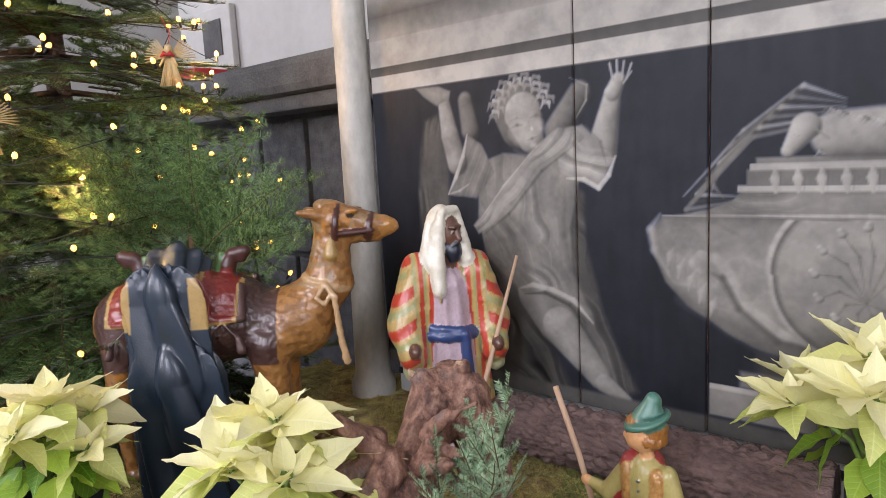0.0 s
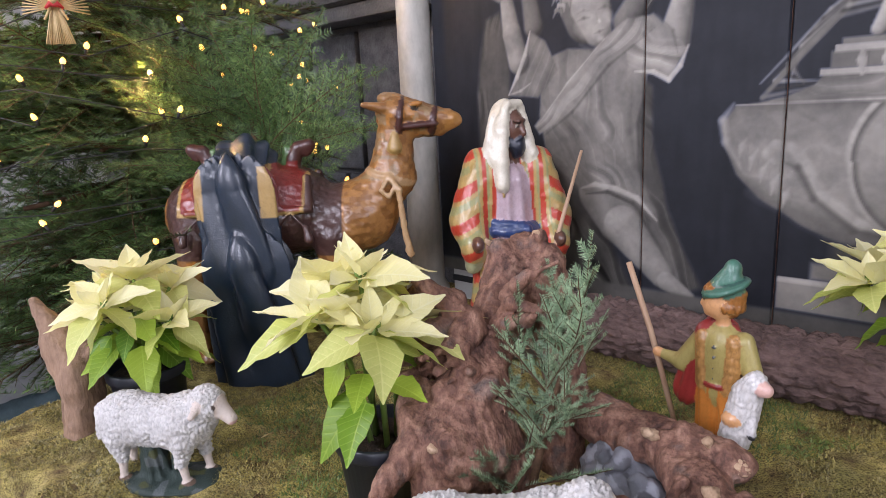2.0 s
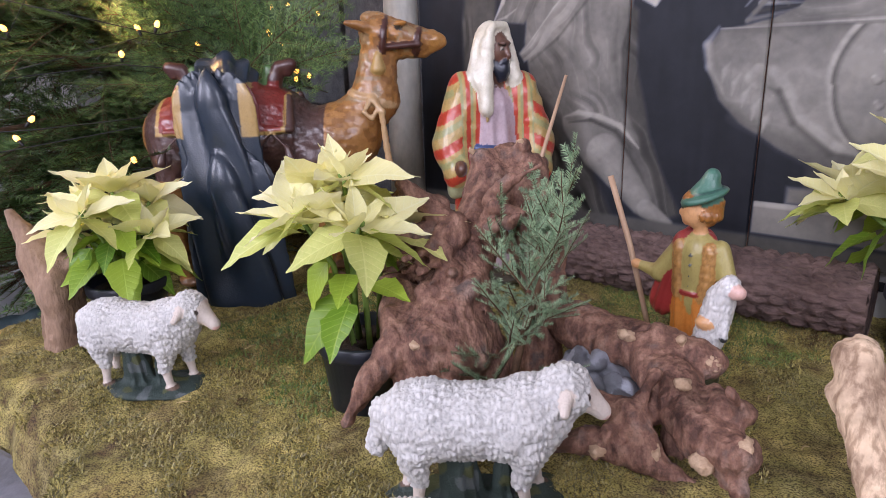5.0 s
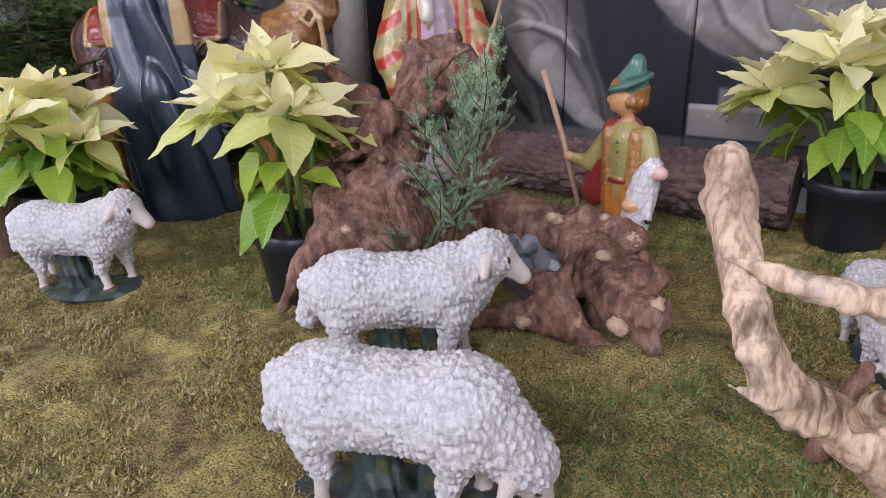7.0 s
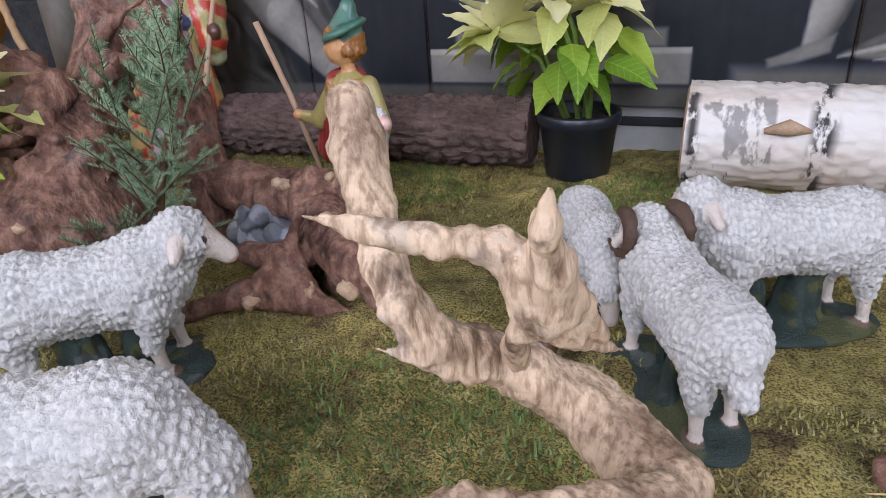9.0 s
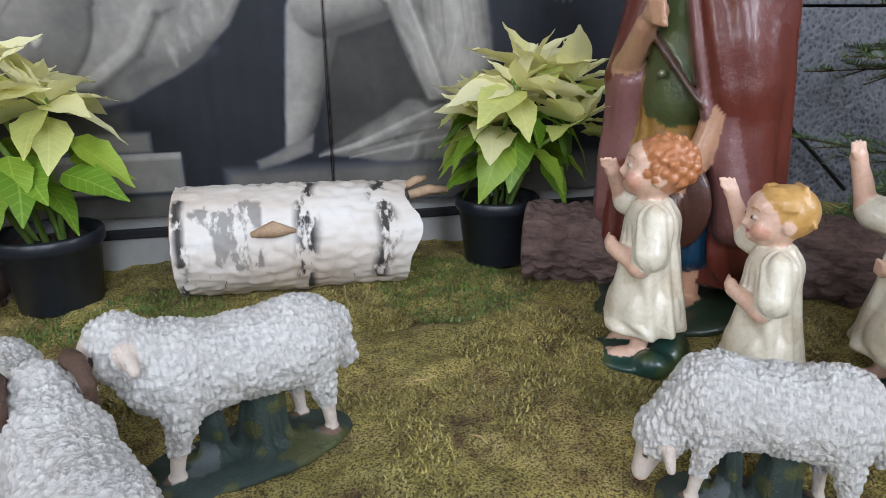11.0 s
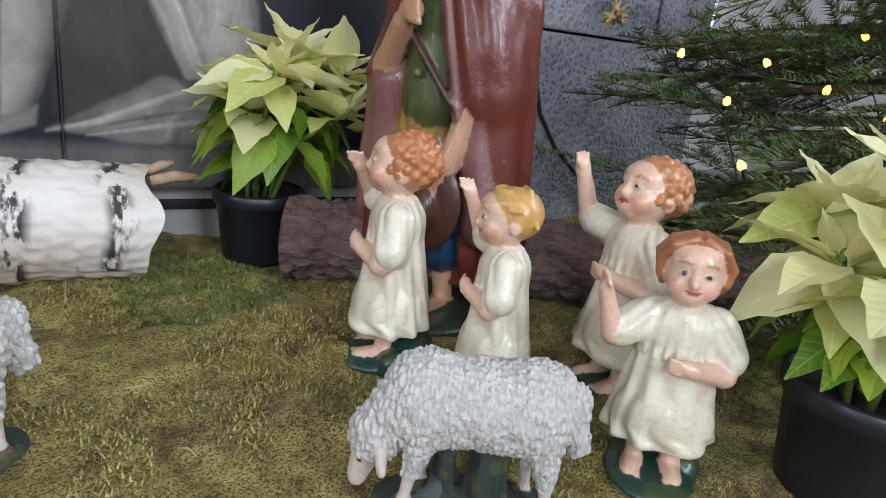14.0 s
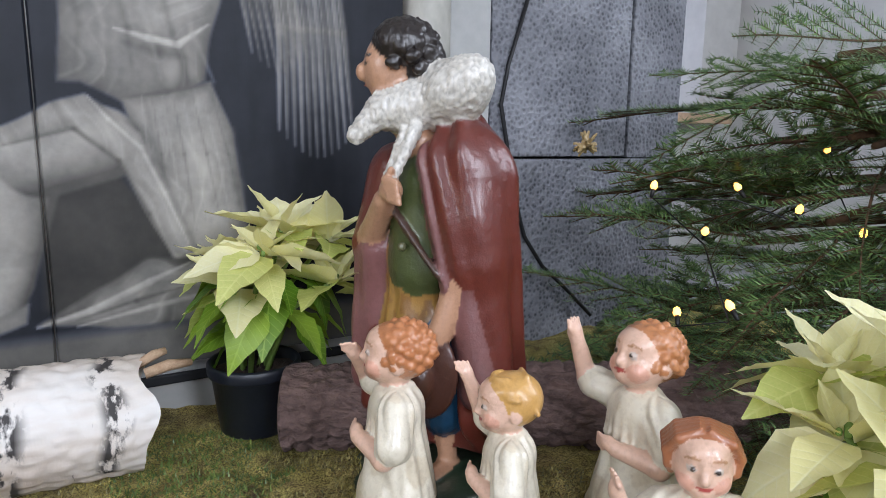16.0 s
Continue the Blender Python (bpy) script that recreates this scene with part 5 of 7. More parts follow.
def shepherd_mesh():
    """Young man in a brown cloak with a lamb on his shoulders, forward along x, 0.58 m."""
    s = Sculpt(0.0034)
    skin, cloak, mauve = (0.5, 0.28, 0.17), (0.13, 0.026, 0.017), (0.2, 0.085, 0.08)
    green, fur, blue = (0.07, 0.09, 0.03), (0.36, 0.2, 0.05), (0.012, 0.05, 0.1)
    hair, white = (0.022, 0.016, 0.014), (0.74, 0.71, 0.64)
    s.limb((-0.035, 0, 0.05), (-0.025, 0, 0.43), 0.125, 0.07, cloak, 0.012, ((1, 0, 0), 0.55), (9, 0.009), True)
    s.limb((-0.01, 0.095, 0.1), (-0.005, 0.07, 0.4), 0.046, 0.05, cloak, 0.012, None, (6, 0.008))
    s.limb((0.025, 0.1, 0.14), (0.03, 0.055, 0.38), 0.03, 0.02, mauve, 0.008)
    s.limb((-0.005, -0.1, 0.15), (-0.005, -0.075, 0.4), 0.04, 0.045, cloak, 0.012)
    s.limb((0.015, -0.1, 0.13), (0.03, -0.088, 0.3), 0.042, 0.034, mauve, 0.008, None, (4, 0.004))
    s.limb((0.025, -0.012, 0.28), (0.02, -0.01, 0.39), 0.046, 0.044, green, 0.008, ((1, 0, 0), 0.8))
    s.limb((0.0, 0.05, 0.42), (0.01, 0.075, 0.3), 0.055, 0.05, cloak, 0.015, None, (4, 0.004))
    s.limb((0.03, 0.02, 0.42), (0.05, 0.06, 0.27), 0.026, 0.014, mauve, 0.008, None, (3, 0.003))
    s.limb((0.015, -0.02, 0.19), (0.022, -0.025, 0.3), 0.062, 0.04, fur, 0.008, ((1, 0, 0), 0.75), (10, 0.003))
    for side in (-1, 1):
        s.limb((0.01, side * 0.035, 0.2), (0.02, side * 0.035, 0.09), 0.036, 0.032, blue, 0.006, None, (6, 0.003))
        s.limb((0.02, side * 0.036, 0.1), (0.015, side * 0.038, 0.02), 0.019, 0.014, skin, 0.004)
        s.lump((0.04, side * 0.042, 0.012), (0.04, 0.015, 0.012), skin, 0.006)
    s.limb((0.0, -0.085, 0.38), (0.035, -0.1, 0.31), 0.04, 0.026, cloak, 0.01)
    s.limb((0.035, -0.1, 0.305), (0.078, -0.03, 0.372), 0.021, 0.015, skin, 0.006)
    s.lump((0.084, -0.012, 0.386), (0.014, 0.018, 0.016), skin, 0.005)
    for k in range(4):
        s.limb((0.094, -0.014 + 0.003 * k, 0.4 - 0.008 * k), (0.096, 0.008 + 0.002 * k, 0.396 - 0.008 * k), 0.0052, 0.0042, skin, 0.002)
    s.limb((0.086, -0.018, 0.398), (0.09, -0.006, 0.412), 0.0055, 0.0045, skin, 0.002)
    for k in range(4):
        s.limb((0.074, 0.034 + 0.006 * k, 0.186), (0.08, 0.03 + 0.006 * k, 0.162), 0.005, 0.004, skin, 0.002)
    s.limb((0.03, 0.075, 0.3), (0.06, 0.055, 0.21), 0.02, 0.017, skin, 0.006)
    s.lump((0.065, 0.045, 0.195), (0.016, 0.02, 0.018), skin, 0.005)
    s.lump((0.072, 0.03, 0.16), (0.012, 0.058, 0.062), (0.08, 0.03, 0.02), 0.004, (0, 0, 12))
    s.lump((0.085, 0.03, 0.15), (0.018, 0.03, 0.032), (0.1, 0.04, 0.025), 0.006)
    s.limb((0.01, -0.01, 0.42), (0.035, -0.04, 0.495), 0.028, 0.024, skin, 0.006)
    t = radians(-50)
    hx, hy = math.cos(t), math.sin(t)
    s.lump((0.045, -0.047, 0.535), (0.037, 0.031, 0.045), skin, 0.005, (0, 0, -50))
    s.lump((0.045 + 0.038 * hx, -0.047 + 0.038 * hy, 0.53), (0.01, 0.007, 0.012), skin, 0.004, (0, 0, -50))
    for d in (-1, 1):
        ex, ey = 0.045 + 0.033 * hx - d * 0.012 * hy, -0.047 + 0.033 * hy + d * 0.012 * hx
        s.lump((ex, ey, 0.54), (0.0035, 0.0035, 0.0022), (0.05, 0.03, 0.02), 0.001)
        s.limb((ex, ey, 0.549), (ex - 0.004 * hx - d * 0.006 * hy, ey - 0.004 * hy + d * 0.006 * hx, 0.549), 0.0022, 0.002, hair, 0.001)
    s.lump((0.045 + 0.033 * hx, -0.047 + 0.033 * hy, 0.514), (0.004, 0.006, 0.002), (0.36, 0.1, 0.07), 0.001)
    for k in range(7):
        a = 0.35 + 0.3 * k
        s.limb((-0.03 + 0.075 * math.cos(a) * 0.75, 0.1 * math.sin(a - 1.2), 0.42 - 0.008 * k), (-0.035 + 0.115 * math.cos(a) * 0.75, 0.112 * math.sin(a - 1.2), 0.09), 0.01, 0.017, cloak, 0.008)
    s.lump((0.034, -0.032, 0.563), (0.045, 0.042, 0.033), hair, 0.004)
    s.lump((0.018, -0.018, 0.54), (0.034, 0.037, 0.038), hair, 0.005)
    rc = random.Random(8)
    for k in range(46):
        z = 1 - 1.35 * (k + 0.5) / 46
        a, q = k * 2.399, math.sqrt(1 - z * z)
        p = Vector((0.028 + 0.043 * q * math.cos(a), -0.028 + 0.04 * q * math.sin(a), 0.55 + 0.043 * z))
        if (p.x - 0.03) * hx + (p.y + 0.03) * hy > 0.028 and p.z < 0.578:
            continue
        v = Vector((rc.uniform(-1, 1), rc.uniform(-1, 1), rc.uniform(-1, 0.1))).normalized() * 0.01
        s.limb(p, p + v, 0.0075, 0.004, hair, 0.002)
    s.lump((0.012, 0.035, 0.505), (0.044, 0.068, 0.04), white, 0.012, (22, 0, -12))
    s.limb((0.035, -0.01, 0.49), (0.058, -0.04, 0.482), 0.03, 0.026, white, 0.012)
    s.limb((0.066, -0.05, 0.478), (0.088, -0.07, 0.452), 0.02, 0.012, white, 0.006)
    s.limb((0.05, -0.012, 0.46), (0.08, -0.022, 0.4), 0.01, 0.007, white, 0.004)
    s.limb((0.052, 0.004, 0.46), (0.082, -0.01, 0.4), 0.009, 0.006, white, 0.004)
    for y, z in ((-0.012, 0.375), (-0.006, 0.315)):
        s.lump((0.068, y, z), (0.006, 0.006, 0.006), (0.12, 0.12, 0.06), 0.001)
    s.limb((0.06, -0.04, 0.37), (0.062, 0.055, 0.28), 0.005, 0.005, (0.06, 0.03, 0.02), 0.002)
    s.lump((0.01, 0, 0.0), (0.13, 0.12, 0.018), (0.03, 0.05, 0.03), 0.01)
    s.tint(lambda V, c: (np.abs(c - np.array(fur)).sum(1) < 1e-4) & (smooth_noise(V * np.array([1, 1, 0.4]), 0.008) > 0.2), (0.24, 0.12, 0.03))
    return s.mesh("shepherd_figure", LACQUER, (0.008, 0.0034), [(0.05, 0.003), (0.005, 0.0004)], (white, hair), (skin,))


ob = new("shepherd_figure", shepherd_mesh())
ob.matrix_basis = pose(0.915, 1.025, 0.0, 0, 0, 203) @ Matrix.Diagonal((0.95, 0.9, 1.0, 1))
tagged(ob, "tall plaster shepherd in a brown cloak carrying a lamb", "figurine")


def boy_mesh():
    """Boy with green hat, red cape and a lamb under his arm, forward along x, 0.31 m."""
    s = Sculpt(0.0026)
    skin, shirt, orange = (0.68, 0.36, 0.16), (0.4, 0.33, 0.11), (0.6, 0.22, 0.04)
    red, hat, hair, vest = (0.32, 0.035, 0.03), (0.06, 0.17, 0.12), (0.38, 0.15, 0.03), (0.5, 0.26, 0.08)
    s.limb((0, 0, 0.13), (0.002, 0, 0.19), 0.032, 0.034, shirt, 0.006, ((1, 0, 0), 0.8))
    for side in (-1, 1):
        s.limb((0, side * 0.016, 0.13), (0.004, side * 0.02, 0.05), 0.024, 0.019, orange, 0.006, None, (6, 0.002))
        s.limb((0.004, side * 0.02, 0.05), (0.004, side * 0.02, 0.01), 0.012, 0.01, skin, 0.004)
        s.lump((0.016, side * 0.021, 0.008), (0.022, 0.011, 0.009), (0.2, 0.1, 0.04), 0.003)
        s.limb((0.012, side * 0.022, 0.135), (0.014, side * 0.026, 0.2), 0.014, 0.013, vest, 0.004)
    s.limb((0, -0.034, 0.197), (0.012, -0.068, 0.155), 0.016, 0.014, shirt, 0.005)
    s.limb((0.012, -0.068, 0.155), (0.012, -0.1, 0.158), 0.012, 0.008, shirt, 0.003)
    s.lump((0.012, -0.112, 0.159), (0.009, 0.012, 0.008), skin, 0.003)
    s.limb((0, 0.036, 0.2), (0.004, 0.058, 0.155), 0.017, 0.015, shirt, 0.005)
    s.limb((0.004, 0.06, 0.15), (0.045, 0.07, 0.115), 0.013, 0.01, shirt, 0.004)
    s.lump((0.066, 0.052, 0.116), (0.01, 0.016, 0.008), skin, 0.003)
    s.limb((-0.012, -0.03, 0.2), (-0.008, -0.062, 0.11), 0.024, 0.026, red, 0.006, None, (5, 0.004))
    s.limb((-0.02, -0.01, 0.2), (-0.028, -0.022, 0.1), 0.024, 0.03, red, 0.006, None, (5, 0.004))
    s.limb((0.004, -0.03, 0.207), (-0.008, 0.012, 0.21), 0.015, 0.013, red, 0.006)
    s.lump((0.0, 0, 0.138), (0.03, 0.034, 0.006), red, 0.003)
    for z in (0.15, 0.165, 0.18, 0.195):
        s.lump((0.031, 0, z), (0.002, 0.002, 0.002), (0.08, 0.09, 0.1), 0.001)
    s.limb((0, 0, 0.205), (0.002, 0, 0.23), 0.012, 0.011, skin, 0.004)
    fx, fy = 0.46, -0.89
    s.lump((0.005 + 0.004 * fx, -0.002 + 0.004 * fy, 0.256), (0.026, 0.0225, 0.027), skin, 0.005, (0, 0, -63))
    s.lump((0.005 + 0.02 * fx, -0.002 + 0.02 * fy, 0.248), (0.009, 0.014, 0.011), skin, 0.005, (0, 0, -63))
    s.lump((0.005 + 0.03 * fx, -0.002 + 0.03 * fy, 0.252), (0.005, 0.004, 0.005), skin, 0.002)
    s.lump((0.005 + 0.021 * fx, -0.002 + 0.021 * fy, 0.24), (0.007, 0.006, 0.006), skin, 0.003)
    for side in (-1, 1):
        ex, ey = 0.0275 * fx - side * 0.009 * fy, 0.0275 * fy + side * 0.009 * fx
        s.lump((0.005 + ex, -0.002 + ey, 0.259), (0.0028, 0.0028, 0.0018), (0.05, 0.03, 0.02), 0.001)
    s.lump((0.005 - 0.013 * fx, -0.002 - 0.013 * fy, 0.26), (0.0225, 0.0225, 0.026), hair, 0.003)
    s.lump((0.005 + 0.008 * fx, -0.002 + 0.008 * fy, 0.273), (0.021, 0.021, 0.008), hair, 0.003)
    s.lump((0.003, 0.002, 0.277), (0.039, 0.037, 0.0045), hat, 0.004, (0, 16, -63))
    s.ring((0.004, 0.002, 0.274), (0.14, -0.26, 0.95), 0.034, 0.003, hat, 0.004)
    s.limb((0.0, 0.004, 0.277), (-0.003, 0.009, 0.3), 0.027, 0.014, hat, 0.004)
    s.ring((0.0, 0.005, 0.282), (0.1, -0.2, 0.97), 0.026, 0.0025, (0.03, 0.09, 0.07), 0.002)
    for k in range(16):
        a = radians(k * 22.5)
        if math.cos(a) * fx + math.sin(a) * fy > 0.25:
            continue
        s.lump((0.0 + 0.024 * math.cos(a), 0.003 + 0.024 * math.sin(a), 0.262 - 0.012 * (math.cos(a + 1.1) < 0.4)), (0.006, 0.006, 0.007), hair, 0.002)
    s.limb((0.046, 0.05, 0.085), (0.044, 0.064, 0.14), 0.024, 0.024, WOOL_C, 0.008)
    s.limb((0.046, 0.066, 0.15), (0.05, 0.08, 0.168), 0.02, 0.017, WOOL_C, 0.006)
    s.lump((0.056, 0.096, 0.166), (0.011, 0.014, 0.01), PINK, 0.004)
    for y, z in ((0.034, 0.045), (0.06, 0.062), (0.078, 0.1)):
        s.limb((0.052, y, z + 0.035), (0.056, y + 0.004, z), 0.008, 0.006, WOOL_C, 0.003)
        s.lump((0.057, y + 0.004, z - 0.003), (0.006, 0.006, 0.005), (0.03, 0.03, 0.03), 0.002)
    s.lump((0, 0, 0.0), (0.06, 0.05, 0.01), (0.05, 0.05, 0.02), 0.005)
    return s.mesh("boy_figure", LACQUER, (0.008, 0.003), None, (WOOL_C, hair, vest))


ob = new("boy_figure", boy_mesh())
ob.matrix_basis = pose(-0.197, 0.945, 0.004, 0, 0, 262) @ Matrix.Diagonal((0.82, 0.82, 1.0, 1))
tagged(ob, "plaster shepherd boy in a green hat holding a lamb", "figurine")
rod = new("staff", tube("staff", [(-0.346, 0.961, 0.29), (-0.31, 0.965, 0.185), (-0.262, 0.972, 0.01)], [0.0045, 0.0045, 0.004], STICK))
tagged(rod, "thin peeled stick held by the shepherd boy", "staff")


def camel_mesh():
    """Saddled camel, forward along x, 0.6 m high."""
    s = Sculpt(0.0038)
    tan, brown, red, gold = (0.36, 0.17, 0.05), (0.075, 0.036, 0.03), (0.22, 0.025, 0.018), (0.42, 0.27, 0.09)
    navy, leather = (0.012, 0.024, 0.042), (0.07, 0.025, 0.02)
    s.lump((0.05, 0, 0.34), (0.19, 0.085, 0.085), tan, 0.03)
    s.lump((-0.085, 0, 0.35), (0.1, 0.088, 0.1), tan, 0.03)
    s.lump((0.21, 0, 0.33), (0.085, 0.07, 0.08), tan, 0.03)
    s.limb((0.22, 0, 0.34), (0.29, 0, 0.42), 0.066, 0.047, tan, 0.03)
    s.limb((0.29, 0, 0.42), (0.305, 0, 0.53), 0.046, 0.036, tan, 0.02)
    s.limb((0.31, 0, 0.565), (0.4, 0, 0.548), 0.043, 0.024, tan, 0.012)
    s.lump((0.41, 0, 0.545), (0.03, 0.022, 0.022), (0.42, 0.2, 0.05), 0.01)
    s.limb((0.33, 0, 0.535), (0.39, 0, 0.528), 0.026, 0.018, tan, 0.01)
    s.lump((0.295, 0, 0.6), (0.024, 0.02, 0.014), (0.3, 0.17, 0.07), 0.008)
    for side in (-1, 1):
        s.limb((0.29, side * 0.03, 0.578), (0.25, side * 0.045, 0.588), 0.014, 0.007, tan, 0.004)
        s.lump((0.345, side * 0.031, 0.575), (0.009, 0.005, 0.006), (0.03, 0.02, 0.01), 0.001)
        s.lump((0.35, side * 0.028, 0.585), (0.016, 0.009, 0.006), tan, 0.004)
        for x, k in ((0.17, 0.01), (-0.11, -0.02)):
            s.limb((x, side * 0.05, 0.3), (x + k, side * 0.05, 0.16), 0.045, 0.024, tan, 0.02)
            s.limb((x + k, side * 0.05, 0.16), (x + k * 0.5, side * 0.05, 0.02), 0.024, 0.017, tan, 0.01)
            s.lump((x + k * 0.5 + 0.012, side * 0.05, 0.012), (0.032, 0.024, 0.014), (0.2, 0.1, 0.04), 0.006)
        s.limb((0.0, side * 0.04, 0.41), (0.0, side * 0.1, 0.36), 0.055, 0.03, brown, 0.01)
    s.lump((0.01, 0, 0.352), (0.185, 0.107, 0.105), brown, 0.008)
    s.lump((0.01, 0, 0.4), (0.15, 0.098, 0.068), brown, 0.006)

    def pad(V, grow):
        u = np.minimum(np.abs(V[:, 0] + 0.095), np.abs(V[:, 0] - 0.09))
        return (u < 0.03 + grow) & (V[:, 2] > 0.368 - grow) & (V[:, 2] < 0.47) & (np.abs(V[:, 1]) > 0.012)

    def cover(V, c):
        return np.abs(c - np.array(brown)).sum(1) < 1e-4
    for side in (-1, 1):
        for x in (-0.075, 0.1):
            s.limb((x - 0.03, side * 0.094, 0.37), (x + 0.03, side * 0.094, 0.37), 0.008, 0.008, gold, 0.002)
            s.limb((x + 0.034, side * 0.09, 0.37), (x + 0.028, side * 0.055, 0.435), 0.009, 0.009, gold, 0.002)
            for k in (-0.035, 0.03):
                s.limb((x, side * 0.1, 0.365), (x + k, side * 0.108, 0.33), 0.003, 0.003, gold, 0.001)
                s.limb((x + k, side * 0.108, 0.332), (x + k * 1.15, side * 0.11, 0.305), 0.006, 0.0095, gold, 0.002)
    for x, d in ((-0.075, -1), (0.085, 1)):
        s.chain([(x, 0, 0.42), (x + 0.005 * d, 0, 0.47), (x + 0.02 * d, 0, 0.5), (x + 0.04 * d, 0, 0.505), (x + 0.035 * d, 0, 0.488)], [0.02, 0.016, 0.014, 0.013, 0.01], leather, 0.006)
        s.limb((x - 0.01 * d, 0, 0.44), (x - 0.005 * d, 0, 0.5), 0.018, 0.008, (0.08, 0.16, 0.05), 0.004)
    s.limb((0.0, -0.02, 0.475), (0.0, -0.095, 0.42), 0.06, 0.058, navy, 0.02, ((0, 1, 0.3), 0.5), (9, 0.008))
    s.limb((0.0, -0.11, 0.42), (0.012, -0.125, 0.25), 0.066, 0.07, navy, 0.015, ((0, 1, 0), 0.42), (7, 0.02))
    s.limb((0.012, -0.125, 0.25), (0.03, -0.14, 0.0), 0.07, 0.088, navy, 0.015, ((0, 1, 0), 0.48), (7, 0.026))
    s.ring((0.287, 0, 0.425), (0.35, 0, 0.95), 0.047, 0.006, (0.5, 0.32, 0.16))
    s.chain([(0.29, -0.05, 0.43), (0.275, -0.066, 0.4), (0.29, -0.066, 0.385), (0.305, -0.06, 0.41)], [0.005] * 4, (0.5, 0.32, 0.16), 0.002)
    s.chain([(0.29, -0.05, 0.43), (0.31, -0.062, 0.4), (0.315, -0.062, 0.32), (0.325, -0.058, 0.25)], [0.006, 0.006, 0.007, 0.008], (0.5, 0.32, 0.16), 0.002)
    s.ring((0.382, 0, 0.545), (1, 0, -0.15), 0.029, 0.006, leather)
    s.ring((0.318, 0, 0.555), (1, 0, -0.1), 0.044, 0.006, leather)
    s.limb((0.315, -0.036, 0.535), (0.385, -0.03, 0.54), 0.007, 0.007, leather, 0.002)
    s.limb((0.305, -0.035, 0.52), (0.305, -0.037, 0.49), 0.007, 0.014, gold, 0.002)
    s.tint(lambda V, c: (np.abs(c - np.array(tan)).sum(1) < 1e-4) & (smooth_noise(V, 0.012) > 0.2), (0.25, 0.11, 0.03))
    s.tint(lambda V, c: (np.abs(c - np.array(tan)).sum(1) < 1e-4) & (smooth_noise(V, 0.05, 3.0) > 0.45), (0.45, 0.19, 0.035))
    s.tint(lambda V, c: (np.abs(c - np.array(tan)).sum(1) < 1e-4) & (V[:, 2] > 0.42) & (V[:, 0] > 0.2) & (smooth_noise(V * np.array([1, 1, 2.0]), 0.02, 2.0) > 0.15), (0.3, 0.19, 0.09))
    s.tint(lambda V, c: (np.abs(c - np.array(tan)).sum(1) < 0.3) & (V[:, 0] > -0.165) & (V[:, 0] < 0.195) & (V[:, 2] > 0.262) & (c[:, 0] > c[:, 2] * 2.5), brown)
    s.tint(lambda V, c: (cover(V, c) | (np.abs(c - np.array(brown) * 0.6).sum(1) < 0.06)) & pad(V, 0.008), gold)
    s.tint(lambda V, c: (np.abs(c - np.array(gold)).sum(1) < 1e-4) & pad(V, 0.0) & (np.abs(V[:, 1]) < 0.112), red)
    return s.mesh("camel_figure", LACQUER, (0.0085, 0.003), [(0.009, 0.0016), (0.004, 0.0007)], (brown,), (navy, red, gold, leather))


ob = new("camel_figure", camel_mesh())
ob.matrix_basis = pose(-1.155, 0.815, 0.0, 0, 0, 41) @ Matrix.Diagonal((1.05, 1.0, 0.925, 1))
tagged(ob, "saddled plaster camel with a dark blue cloth over its back", "figurine")


# ---- wood ----
def wood(name, build, mat, label, category, rough, step=0.0035):
    s = Sculpt(step)
    build(s)
    ob = new(name, s.mesh(name, mat, None, rough))
    return tagged(ob, label, category)


DRIFT_ROUGH = [(0.03, 0.0028), (0.011, -0.0013, (1.0, 1.0, 0.4)), (0.005, -0.001, (1.0, 1.0, 0.5))]


